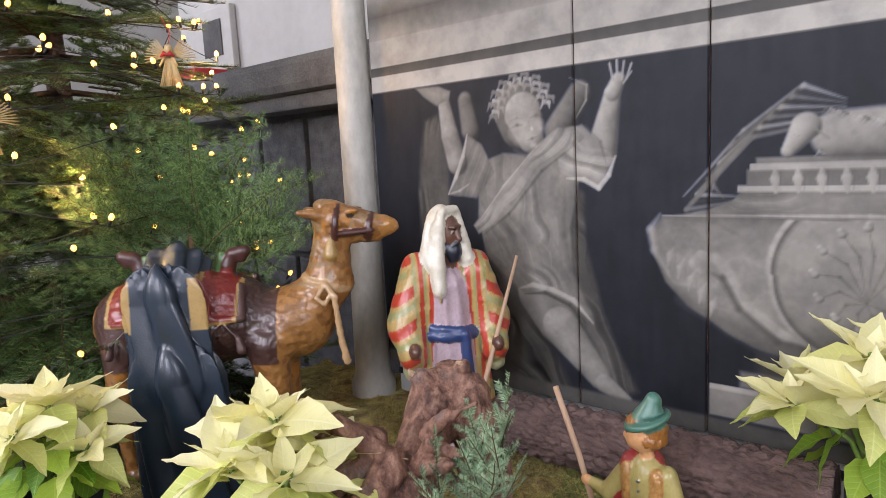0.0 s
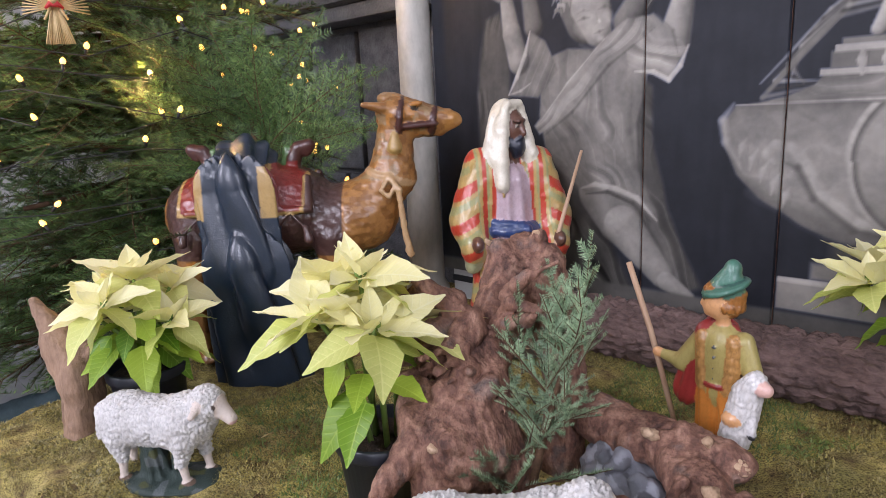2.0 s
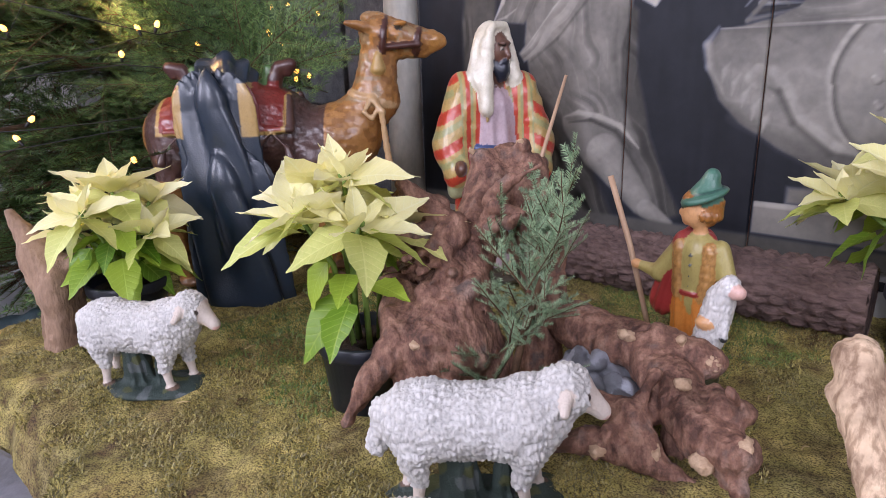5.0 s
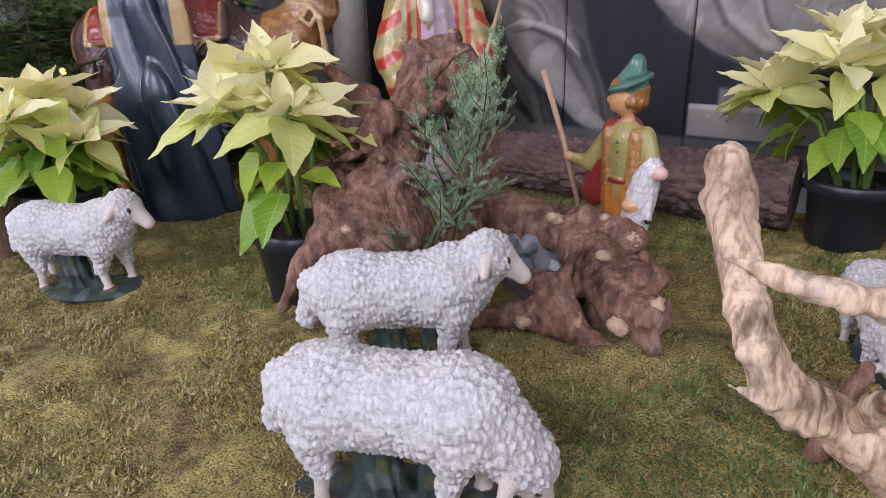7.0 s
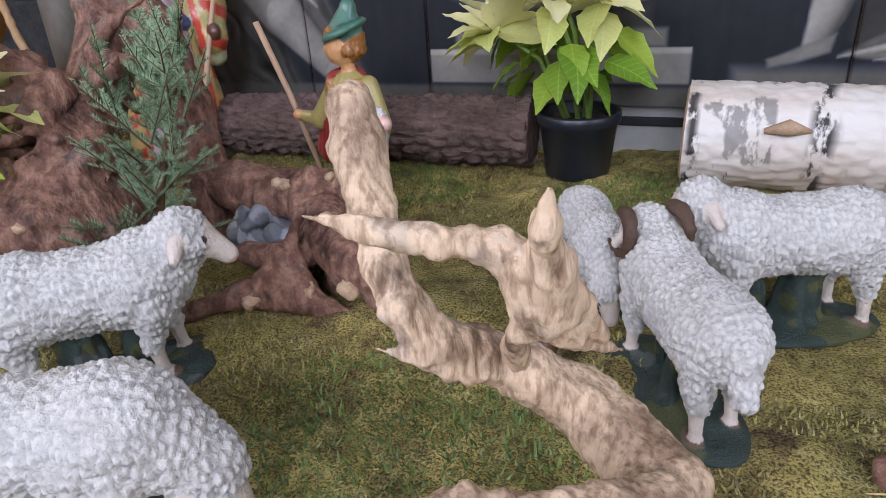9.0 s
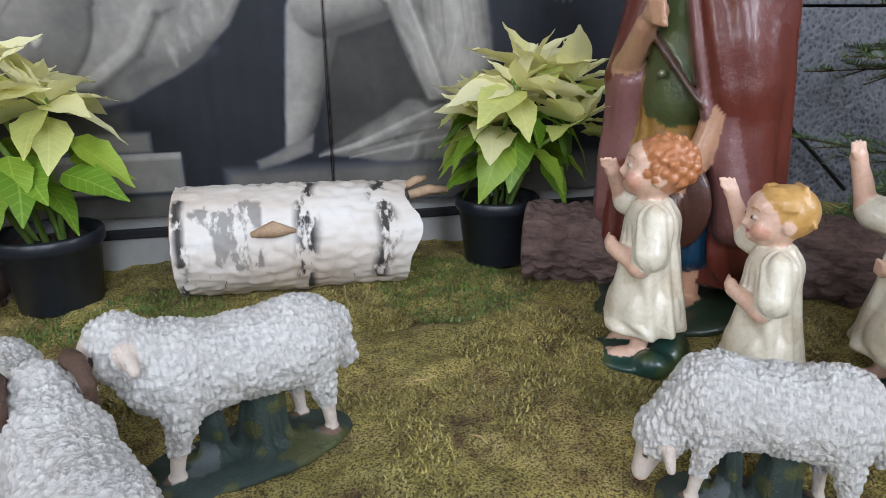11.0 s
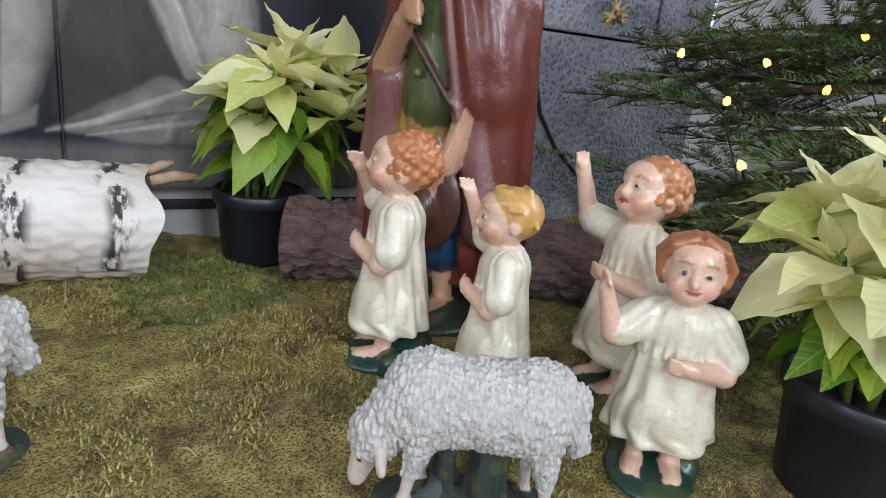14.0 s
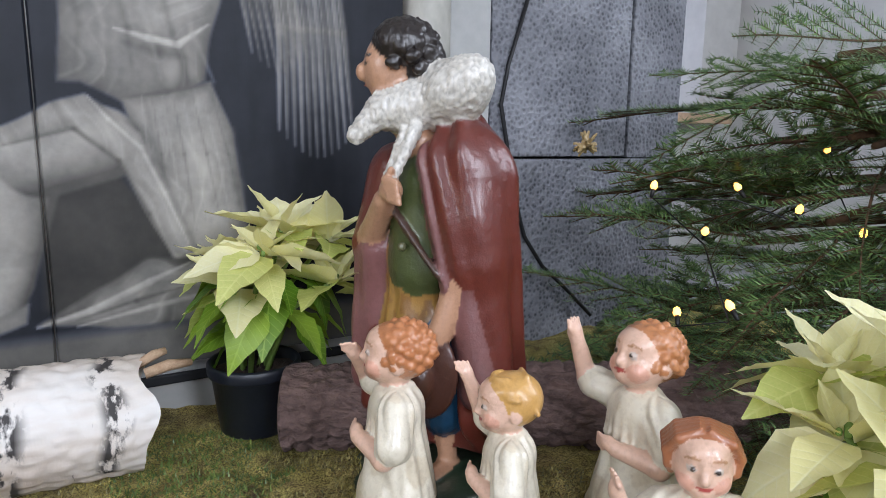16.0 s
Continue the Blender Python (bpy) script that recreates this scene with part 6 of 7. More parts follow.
def drift_front(s):
    # upright stump, bent into the thick lying limb
    s.chain([(0.058, 0.485, 0.292), (0.066, 0.475, 0.268), (0.079, 0.46, 0.238), (0.09, 0.446, 0.215), (0.1, 0.44, 0.195)], [0.0135, 0.0145, 0.0125, 0.0135, 0.014], k=0.004)
    s.lump((0.06, 0.478, 0.27), (0.015, 0.013, 0.008), k=0.006)
    s.chain([(0.1, 0.44, 0.195), (0.111, 0.45, 0.168), (0.132, 0.475, 0.145), (0.155, 0.497, 0.12), (0.187, 0.515, 0.09), (0.215, 0.5, 0.075), (0.25, 0.475, 0.068)], [0.0145, 0.016, 0.0165, 0.02, 0.023, 0.026, 0.024], k=0.006)
    # split slivers where it bends
    s.chain([(0.088, 0.425, 0.172), (0.105, 0.438, 0.162), (0.13, 0.462, 0.14)], [0.0012, 0.006, 0.01], k=0.004)
    s.limb((0.1, 0.432, 0.176), (0.12, 0.45, 0.158), 0.003, 0.008, k=0.003)
    s.limb((0.105, 0.44, 0.158), (0.15, 0.485, 0.118), 0.003, 0.007, k=0.003)
    # end running down to the moss, with ridges
    s.chain([(0.235, 0.478, 0.068), (0.262, 0.45, 0.045), (0.275, 0.43, 0.0), (0.278, 0.425, -0.02)], [0.024, 0.026, 0.026, 0.03], k=0.01)
    for k in range(5):
        s.limb((0.19 + 0.008 * k, 0.507 - 0.006 * k, 0.11 - 0.005 * k), (0.245 + 0.006 * k, 0.468 - 0.006 * k, 0.085 - 0.008 * k), 0.006, 0.005, k=0.003)
    # low hollow limb in front, holding the whole up
    s.chain([(0.09, 0.305, 0.125), (0.125, 0.335, 0.138), (0.155, 0.362, 0.136), (0.182, 0.38, 0.122), (0.215, 0.41, 0.105), (0.245, 0.445, 0.085)], [0.013, 0.011, 0.012, 0.0105, 0.013, 0.018], k=0.005)
    s.chain([(0.13, 0.335, 0.148), (0.16, 0.362, 0.15), (0.185, 0.383, 0.132)], [0.004, 0.005, 0.003], k=0.003)
    s.lump((0.128, 0.34, 0.148), (0.006, 0.006, 0.007), k=0.004)
    s.chain([(0.092, 0.305, 0.125), (0.09, 0.3, 0.06), (0.1, 0.305, -0.01)], [0.015, 0.022, 0.028], k=0.012)
    s.chain([(0.1, 0.308, 0.02), (0.18, 0.36, 0.015), (0.27, 0.43, 0.02)], [0.026, 0.022, 0.026], k=0.015)


def drift_branch(s):
    # pointed arm, knot, upright fang and the tapering tail
    s.chain([(0.086, 0.381, 0.269), (0.112, 0.388, 0.263), (0.14, 0.396, 0.256), (0.163, 0.408, 0.25)], [0.0012, 0.0055, 0.0078, 0.0095], k=0.004)
    s.lump((0.166, 0.41, 0.248), (0.011, 0.01, 0.0125), k=0.005)
    s.chain([(0.193, 0.383, 0.289), (0.189, 0.392, 0.268), (0.187, 0.408, 0.242), (0.185, 0.42, 0.215)], [0.0022, 0.0065, 0.0125, 0.015], k=0.005)
    s.chain([(0.172, 0.41, 0.24), (0.178, 0.424, 0.208), (0.192, 0.44, 0.19), (0.217, 0.462, 0.17)], [0.01, 0.0135, 0.0085, 0.0016], k=0.004)
    s.limb((0.196, 0.42, 0.225), (0.208, 0.446, 0.188), 0.008, 0.005, k=0.004)
    s.limb((0.17, 0.418, 0.2), (0.15, 0.495, 0.125), 0.007, 0.01, k=0.006)
    for k in range(4):
        s.limb((0.17 + 0.006 * k, 0.4 + 0.003 * k, 0.25), (0.176 + 0.008 * k, 0.416 + 0.005 * k, 0.205 - 0.004 * k), 0.0035, 0.003, k=0.002)


front = wood("driftwood", drift_front, DRIFT, "pale weathered driftwood with pointed branches on the moss", "driftwood", DRIFT_ROUGH, 0.0022)
s = Sculpt(0.0022)
drift_branch(s)
part("branch", s.mesh("branch", DRIFT, None, DRIFT_ROUGH), front)


def drift_left(s):
    s.limb((-1.105, 0.405, -0.01), (-1.105, 0.41, 0.11), 0.05, 0.036, k=0.02, flat=((0.7, 0.7, 0), 0.7))
    s.limb((-1.15, 0.4, -0.01), (-1.14, 0.41, 0.1), 0.024, 0.02, k=0.01)
    s.chain([(-1.12, 0.41, 0.1), (-1.145, 0.4, 0.16), (-1.175, 0.375, 0.235)], [0.04, 0.03, 0.009], k=0.02)
    s.limb((-1.13, 0.42, 0.13), (-1.08, 0.44, 0.15), 0.028, 0.016, k=0.015)


wood("driftwood", drift_left, DRIFT_BROWN, "brown split driftwood stump beside the poinsettia", "driftwood", [(0.03, 0.004), (0.012, 0.002)])


def root_big(s):
    s.lump((-0.43, 0.655, 0.105), (0.085, 0.075, 0.075), k=0.03)
    s.lump((-0.4, 0.68, 0.06), (0.06, 0.06, 0.06), k=0.02)
    s.chain([(-0.435, 0.68, 0.14), (-0.44, 0.74, 0.22), (-0.455, 0.81, 0.29), (-0.45, 0.835, 0.315)], [0.05, 0.036, 0.04, 0.032], k=0.015)
    s.chain([(-0.415, 0.835, 0.3), (-0.395, 0.84, 0.2), (-0.375, 0.83, 0.12), (-0.38, 0.82, 0.0)], [0.034, 0.036, 0.03, 0.034], k=0.012)
    s.chain([(-0.445, 0.70, 0.255), (-0.47, 0.68, 0.28), (-0.492, 0.655, 0.313)], [0.018, 0.014, 0.011], k=0.01)
    for k, (dx, dz) in enumerate(((0.0, 0.0), (0.012, -0.022), (-0.008, 0.016), (0.03, -0.045), (0.045, -0.03))):
        s.chain([(-0.445 + dx, 0.71, 0.235 + dz), (-0.47 + dx, 0.66, 0.232 + dz), (-0.482 + dx * 1.4, 0.625, 0.225 + dz)], [0.014, 0.01, 0.004], k=0.008)
    s.chain([(-0.43, 0.72, 0.23), (-0.42, 0.665, 0.2), (-0.425, 0.64, 0.16)], [0.016, 0.014, 0.02], k=0.01)
    s.chain([(-0.405, 0.72, 0.21), (-0.385, 0.67, 0.185), (-0.4, 0.64, 0.16)], [0.014, 0.012, 0.016], k=0.01)
    s.chain([(-0.44, 0.59, 0.12), (-0.455, 0.545, 0.085), (-0.468, 0.515, 0.03)], [0.03, 0.015, 0.008], k=0.015)
    rr = random.Random(31)
    for k in range(26):
        a = rr.uniform(-2.9, 0.3)
        c = Vector((-0.44 + 0.035 * math.cos(a), 0.73 + 0.035 * math.sin(a), rr.uniform(0.13, 0.29)))
        d = Vector((math.cos(a) - 0.25, math.sin(a), rr.uniform(-0.9, 0.5))).normalized() * rr.uniform(0.05, 0.1)
        bend = Vector((rr.uniform(-0.02, 0.02), rr.uniform(-0.01, 0.01), rr.uniform(-0.02, 0.02)))
        s.chain([c, c + d * 0.5 + bend, c + d + bend * 0.4], [rr.uniform(0.01, 0.016), rr.uniform(0.007, 0.011), rr.uniform(0.0025, 0.006)], k=0.004)
    for k in range(12):
        a = rr.uniform(-2.8, 0.2)
        s.lump((-0.43 + 0.075 * math.cos(a), 0.655 + 0.068 * math.sin(a), rr.uniform(0.05, 0.15)), (rr.uniform(0.012, 0.024), 0.014, rr.uniform(0.012, 0.03)), k=0.012)
    s.lump((-0.475, 0.63, 0.15), (0.02, 0.02, 0.04), k=0.02)
    s.lump((-0.47, 0.8, 0.33), (0.022, 0.02, 0.016), k=0.01)
    s.lump((-0.42, 0.83, 0.345), (0.012, 0.012, 0.012), k=0.01)


def root_small(s):
    s.chain([(-0.35, 0.835, 0.095), (-0.26, 0.83, 0.085), (-0.19, 0.825, 0.092), (-0.13, 0.82, 0.1)], [0.032, 0.037, 0.034, 0.022], k=0.008)
    s.chain([(-0.2, 0.82, 0.08), (-0.15, 0.77, 0.068), (-0.1, 0.727, 0.055), (-0.058, 0.705, 0.06)], [0.037, 0.036, 0.03, 0.025], k=0.008)
    s.limb((-0.09, 0.72, 0.045), (-0.05, 0.69, 0.028), 0.024, 0.014, k=0.01)
    s.chain([(-0.275, 0.64, 0.012), (-0.215, 0.672, 0.028), (-0.155, 0.69, 0.02), (-0.1, 0.7, 0.004)], [0.013, 0.018, 0.017, 0.01], k=0.008)
    s.chain([(-0.225, 0.7, 0.065), (-0.18, 0.705, 0.062), (-0.148, 0.7, 0.03)], [0.014, 0.018, 0.013], k=0.008)
    s.chain([(-0.178, 0.715, 0.065), (-0.162, 0.728, 0.108)], [0.011, 0.01], k=0.006)
    s.limb((-0.19, 0.68, 0.05), (-0.197, 0.658, 0.026), 0.011, 0.01, k=0.006)
    s.chain([(-0.16, 0.77, 0.06), (-0.175, 0.735, 0.05), (-0.18, 0.7, 0.045)], [0.022, 0.016, 0.014], k=0.01)
    rr = random.Random(17)
    for k in range(7):
        u = rr.random()
        c = Vector((-0.34 + 0.29 * u, 0.83 - 0.1 * max(0, u - 0.5) * 2, 0.085))
        d = Vector((rr.uniform(-0.4, 0.7), rr.uniform(-1, -0.1), rr.uniform(-0.3, 0.9))).normalized()
        s.limb(c, c + d * rr.uniform(0.035, 0.052), 0.014, rr.uniform(0.007, 0.011), k=0.008)
    s.limb((-0.3, 0.835, 0.06), (-0.31, 0.84, -0.01), 0.02, 0.024, k=0.01)
    s.limb((-0.14, 0.77, 0.04), (-0.14, 0.765, -0.01), 0.022, 0.026, k=0.01)


ROUGH = [(0.03, 0.004), (0.013, -0.0018, (1.0, 1.0, 0.5)), (0.006, -0.0009), (0.0045, 0.0006)]
big = wood("tree_root", root_big, WOOD_RED, "gnarled red-brown tree root with broken spikes", "root", ROUGH, 0.003)
small = wood("tree_root", root_small, WOOD_RED, "reddish branching root lying on the moss with sawn knots", "root", ROUGH, 0.003)


def cut(parent, x, y, z, r, normal):
    """A sawn knot: a pale uneven disc."""
    s = Sculpt(0.0022)
    n = Vector(normal).normalized()
    a = Vector((x, y, z))
    r *= 0.62
    u = n.cross(Vector((0.2, 0.1, 1))).normalized()
    s.limb(a - n * 0.006, a + n * 0.002, r, r * 0.8, k=0.004)
    s.limb(a + u * r * 0.6 - n * 0.005, a + u * r * 0.7, r * 0.6, r * 0.5, k=0.004)
    part("sawn_knot", s.mesh("sawn_knot", WOOD_CUT, None, [(0.01, 0.004), (0.004, -0.0016)]), parent, None, "pale sawn knot")


for c in ((-0.404, 0.583, 0.13, 0.012, (0.5, -0.8, 0.2)), (-0.386, 0.6, 0.138, 0.009, (0.5, -0.8, 0.2)), (-0.477, 0.785, 0.34, 0.011, (-0.3, -0.7, 0.6)), (-0.42, 0.826, 0.352, 0.009, (0.2, -0.3, 1))):
    cut(big, *c)
for c in ((-0.125, 0.812, 0.1, 0.022, (0.8, -0.4, 0.2)), (-0.048, 0.7, 0.074, 0.019, (0.7, -0.3, 0.6)), (-0.085, 0.69, 0.04, 0.02, (0.1, -1, -0.2)), (-0.232, 0.795, 0.115, 0.016, (-0.1, -0.9, 0.5)),
          (-0.13, 0.74, 0.1, 0.014, (0.3, -0.8, 0.5)), (-0.195, 0.655, 0.028, 0.014, (0, -1, 0.1)), (-0.14, 0.69, 0.03, 0.017, (0.6, -0.7, 0.1)), (-0.16, 0.8, 0.125, 0.011, (0.2, -0.6, 0.8))):
    cut(small, *c)


def log(name, a, b, r, mat, label, end, bark=0.006, cut_mat=None, jag=0.0, seed=0.0, rings=None):
    """A log from a to b: an uneven bark skin, and sawn ends as parts."""
    a, b = Vector(a), Vector(b)
    L = (b - a).length
    n, seg = int(L / 0.004), 110
    u, th = np.meshgrid(np.linspace(0, 1, n), np.linspace(0, 2 * math.pi, seg, endpoint=False), indexing="ij")
    p = np.stack([u.ravel() * L * 0.55, r * np.cos(th.ravel()), r * np.sin(th.ravel())], 1)
    f1, f2 = cells(p + 5.0 + seed, 0.017)
    R = r * (1 + 0.05 * smooth_noise(p, 0.11, seed)) + bark * (np.clip(f2 - f1, 0, 0.45) / 0.45 - 0.5) + bark * 0.45 * smooth_noise(p, 0.007, 3.0)
    X = u.ravel() * L
    if jag:
        X = X + np.where(u.ravel() > 0.5, jag * smooth_noise(np.stack([np.zeros(len(X)), th.ravel(), th.ravel() * 0.3], 1), 0.7, 4.0) * (u.ravel() - 0.5) * 2, 0)
    V = np.stack([X, R * np.cos(th.ravel()), R * np.sin(th.ravel())], 1)
    i = np.arange(n * seg).reshape(n, seg)
    F = np.stack([i[:-1], i[1:], np.roll(i, -1, 1)[1:], np.roll(i, -1, 1)[:-1]], -1).reshape(-1, 4)
    paint = None
    if rings:
        t = np.zeros(len(V))
        for c, w in rings:
            t = np.maximum(t, np.clip(1.6 - np.abs(u.ravel() - c + 0.02 * smooth_noise(p, 0.03, 2.0)) / w, 0, 1))
        t = np.maximum(t, 0.6 * (u.ravel() < 0.36) * (smooth_noise(p, 0.05, 6.0) > 0.4))
        paint = np.repeat(t[:, None], 3, 1)
    ob = new(name, raw_mesh(name, V.tolist(), F.tolist(), mat, True, paint))
    d = (b - a).normalized()
    ob.matrix_basis = Matrix.Translation(a) @ d.to_track_quat("X", "Z").to_matrix().to_4x4()
    for x in end:
        s = lathe("sawn_end", [(r * 0.97, 0.0), (r * 0.9, 0.003), (r * 0.55, 0.004), (0.001, 0.003)], cut_mat or BARK, 48)
        part("sawn_end", s, ob, pose(x * L - (0.004 if x > 0.5 else 0), 0, 0, 0, 90 if x > 0.5 else -90, 0))
    return tagged(ob, label, "log")


log("log", (-0.66, 1.255, 0.06), (-0.02, 1.268, 0.06), 0.06, BARK, "thick dark pine log with rough scaly bark", (0, 1), 0.009)
log("log", (0.755, 1.185, 0.055), (1.42, 0.84, 0.05), 0.062, BARK, "reddish pine log with cracked bark behind the shepherd", (0, 1), 0.008, seed=3.0)
birch = log("birch_log", (0.235, 1.235, 0.078), (0.57, 1.228, 0.072), 0.078, BIRCH, "white birch log with black cracked bands and a torn end", (0,), 0.003, WOOD_CUT, 0.014, 1.0, [(0.54, 0.035), (0.87, 0.035), (0.03, 0.02)])
for pts, rr in (([(0.57, 1.2, 0.135), (0.6, 1.2, 0.142), (0.63, 1.21, 0.138)], [0.007, 0.008, 0.005]), ([(0.56, 1.22, 0.14), (0.585, 1.22, 0.153), (0.6, 1.225, 0.155)], [0.006, 0.007, 0.005])):
    ob = part("splinter", tube("splinter", pts, rr, WOOD_CUT), birch, None, "torn splinter of pale wood")
    ob.matrix_parent_inverse = birch.matrix_basis.inverted()
ob = part("bark_curl", tube("bark_curl", [(0.34, 1.155, 0.105), (0.37, 1.15, 0.112), (0.4, 1.158, 0.105)], [0.004, 0.012, 0.003], WOOD_CUT), birch, None, "loose orange curl of bark")
ob.matrix_parent_inverse = birch.matrix_basis.inverted()

s = Sculpt(0.003)
rw = random.Random(4)
for k in range(46):
    a, b = rw.uniform(0, 1), rw.uniform(-1, 1)
    x, y = -0.325 + 0.12 * a, 0.845 - 0.065 * a + 0.022 * b
    z = 0.03 + 0.05 * (1 - b * b) * (1 - (2 * a - 1) ** 2 * 0.7)
    t = rw.uniform(0.12, 0.42)
    s.limb((x, y - 0.02, z), (x + rw.uniform(-0.02, 0.03), y - 0.03, z - rw.uniform(0.0, 0.03)), 0.011, 0.008, (t, t * 1.04, t * 1.16), 0.004)
s.lump((-0.265, 0.82, 0.02), (0.075, 0.045, 0.045), (0.2, 0.21, 0.24), 0.01)
tagged(new("wool_tuft", s.mesh("wool_tuft", WOOL, (0.007, 0.004), [(0.01, 0.003)], ())), "tuft of raw grey-blue sheep's wool by the root", "wool")


# ---- poinsettias ----
def leaf_mesh(name, mat, width, droop, teeth=0.0, cup=0.12):
    """A pointed leaf, one unit long along x, with a folded midrib and side veins."""
    n, verts, faces = 9, [], []
    for i in range(n):
        t = i / (n - 1)
        w = width * (math.sin(math.pi * min(t ** 0.66, 1)) ** 1.05) * (1 + teeth * (0.5 if i % 2 else -0.3)) if 0 < i < n - 1 else 0.012
        z = -droop * t * t
        for j in (-1, -0.5, 0, 0.5, 1):
            verts.append((t, j * w, z + cup * abs(j) * w + 0.02 * math.sin(i * 2.4) * abs(j)))
    for i in range(n - 1):
        for j in range(4):
            k = i * 5 + j
            faces.append((k, k + 1, k + 6, k + 5))
    return raw_mesh(name, verts, faces, mat)


BRACTS = [leaf_mesh("bract", m, w, d, c, u) for m, w, d, c, u in ((BRACT, 0.27, 0.12, 0, 0.3), (BRACT, 0.33, 0.3, 0.08, 0.2), (BRACT, 0.25, 0.02, 0, 0.45), (BRACT_LIME, 0.3, 0.25, 0.06, 0.25))]
LEAVES = [leaf_mesh("leaf", LEAF, w, d, c, u) for w, d, c, u in ((0.3, 0.3, 0.1, 0.2), (0.33, 0.55, 0.06, 0.12), (0.28, 0.15, 0.1, 0.3))]
POT_BODY = lathe("pot", [(0.001, 0.004), (0.05, 0.004), (0.052, 0.0), (0.054, 0.003), (0.064, 0.088), (0.068, 0.09), (0.07, 0.094), (0.07, 0.108), (0.067, 0.111), (0.063, 0.108), (0.061, 0.08)], POT, 44)
_sv = [(0.0, 0.0, 0.0)]
for ring in range(1, 7):
    for k in range(30):
        a = 2 * math.pi * k / 30
        _sv.append((0.0103 * ring * math.cos(a), 0.0103 * ring * math.sin(a), 0.004 * math.sin(k * 5.1 + ring * 2.7) + 0.003 * math.cos(k * 2.3 * ring)))
_sf = [(0, 1 + k, 1 + (k + 1) % 30) for k in range(30)]
for ring in range(5):
    o = 1 + ring * 30
    _sf += [(o + k, o + 30 + k, o + 30 + (k + 1) % 30, o + (k + 1) % 30) for k in range(30)]
SOIL_TOP = raw_mesh("soil", _sv, _sf, SOIL)
BUD = lathe("flower_bud", [(0.001, 0.0), (0.0035, 0.002), (0.004, 0.006), (0.002, 0.0095), (0.0005, 0.01)], STEM, 8)


def poinsettia(x, y, seed, heads, spread, top, label, leaf=0.085, extra_leaves=26, turn=0.0, lean_to=(0.0, 0.0)):
    """A potted plant: bare stems, drooping leaves, and a star of pale bracts on each stem."""
    rnd = random.Random(seed)
    plant = empty("potted_poinsettia", pose(x, y, 0.0, 0, 0, turn), label, "poinsettia", "potted poinsettias")
    part("pot", POT_BODY, plant)
    part("soil", SOIL_TOP, plant, pose(0, 0, 0.092))

    def put(data, kind, p, yaw, pitch, size, roll=0.0):
        part(kind, data, plant, Matrix.Translation(p) @ Euler((radians(roll), radians(-pitch), yaw), "XYZ").to_matrix().to_4x4() @ Matrix.Scale(size, 4))

    for h in range(heads):
        a = 2 * math.pi * h / max(heads - 1, 1) + rnd.uniform(-0.35, 0.35)
        r = 0.0 if h == heads - 1 else spread * rnd.uniform(0.72, 1.05)
        z = top * (1.0 if r == 0 else rnd.uniform(0.74, 0.96)) + 0.0
        tip = Vector((r * math.cos(a) + lean_to[0], r * math.sin(a) + lean_to[1], z))
        foot = Vector((0.018 * math.cos(a), 0.018 * math.sin(a), 0.085))
        mid = foot.lerp(tip, 0.55) + Vector((0, 0, 0.02)) - Vector((tip.x, tip.y, 0)) * 0.15
        part("stem", tube("stem", [foot, mid, tip], [0.0045, 0.004, 0.003], STEM, 7), plant)
        lean = 0.0 if r == 0 else 14.0
        big = rnd.uniform(0.85, 1.2)
        for ring, (count, pitch, size) in enumerate(((4, 55, 0.6), (5, 26, 1.0), (4, -6, 1.05))):
            for k in range(count):
                yaw = 2 * math.pi * (k + 0.5 * ring) / count + rnd.uniform(-0.3, 0.3) + a
                out = math.cos(yaw - a)
                data = BRACTS[rnd.choice((0, 1, 2))] if ring < 2 or rnd.random() < 0.4 else BRACTS[3]
                put(data, "bract", tip + Vector((0.006 * math.cos(yaw), 0.006 * math.sin(yaw), -0.004 * ring)), yaw, pitch - lean * out + rnd.uniform(-18, 18), min(leaf * size * big * rnd.uniform(0.8, 1.2), leaf * 1.12), rnd.uniform(-32, 32))
        for k in range(5):
            put(BUD, "flower_bud", tip + Vector((rnd.uniform(-0.006, 0.006), rnd.uniform(-0.006, 0.006), 0.0)), 0, 0, rnd.uniform(0.7, 1.1))
        for k in range(1):
            yaw = a + rnd.uniform(-1.6, 1.6)
            put(BRACTS[3], "bract", tip - Vector((0, 0, 0.02 + 0.015 * k)), yaw, rnd.uniform(-35, 5), leaf * rnd.uniform(0.7, 0.95), rnd.uniform(-25, 25))
    for k in range(extra_leaves):
        yaw = 2 * math.pi * k / extra_leaves * 2.6 + rnd.uniform(-0.4, 0.4)
        z = rnd.uniform(0.48, 0.8) * top
        r = spread * rnd.uniform(0.25, 0.75)
        put(rnd.choice(LEAVES), "leaf", Vector((r * math.cos(yaw) + 0.6 * lean_to[0], r * math.sin(yaw) + 0.6 * lean_to[1], z)), yaw, rnd.uniform(-48, 0), leaf * rnd.uniform(0.7, 1.0), rnd.uniform(-30, 30))
    return plant


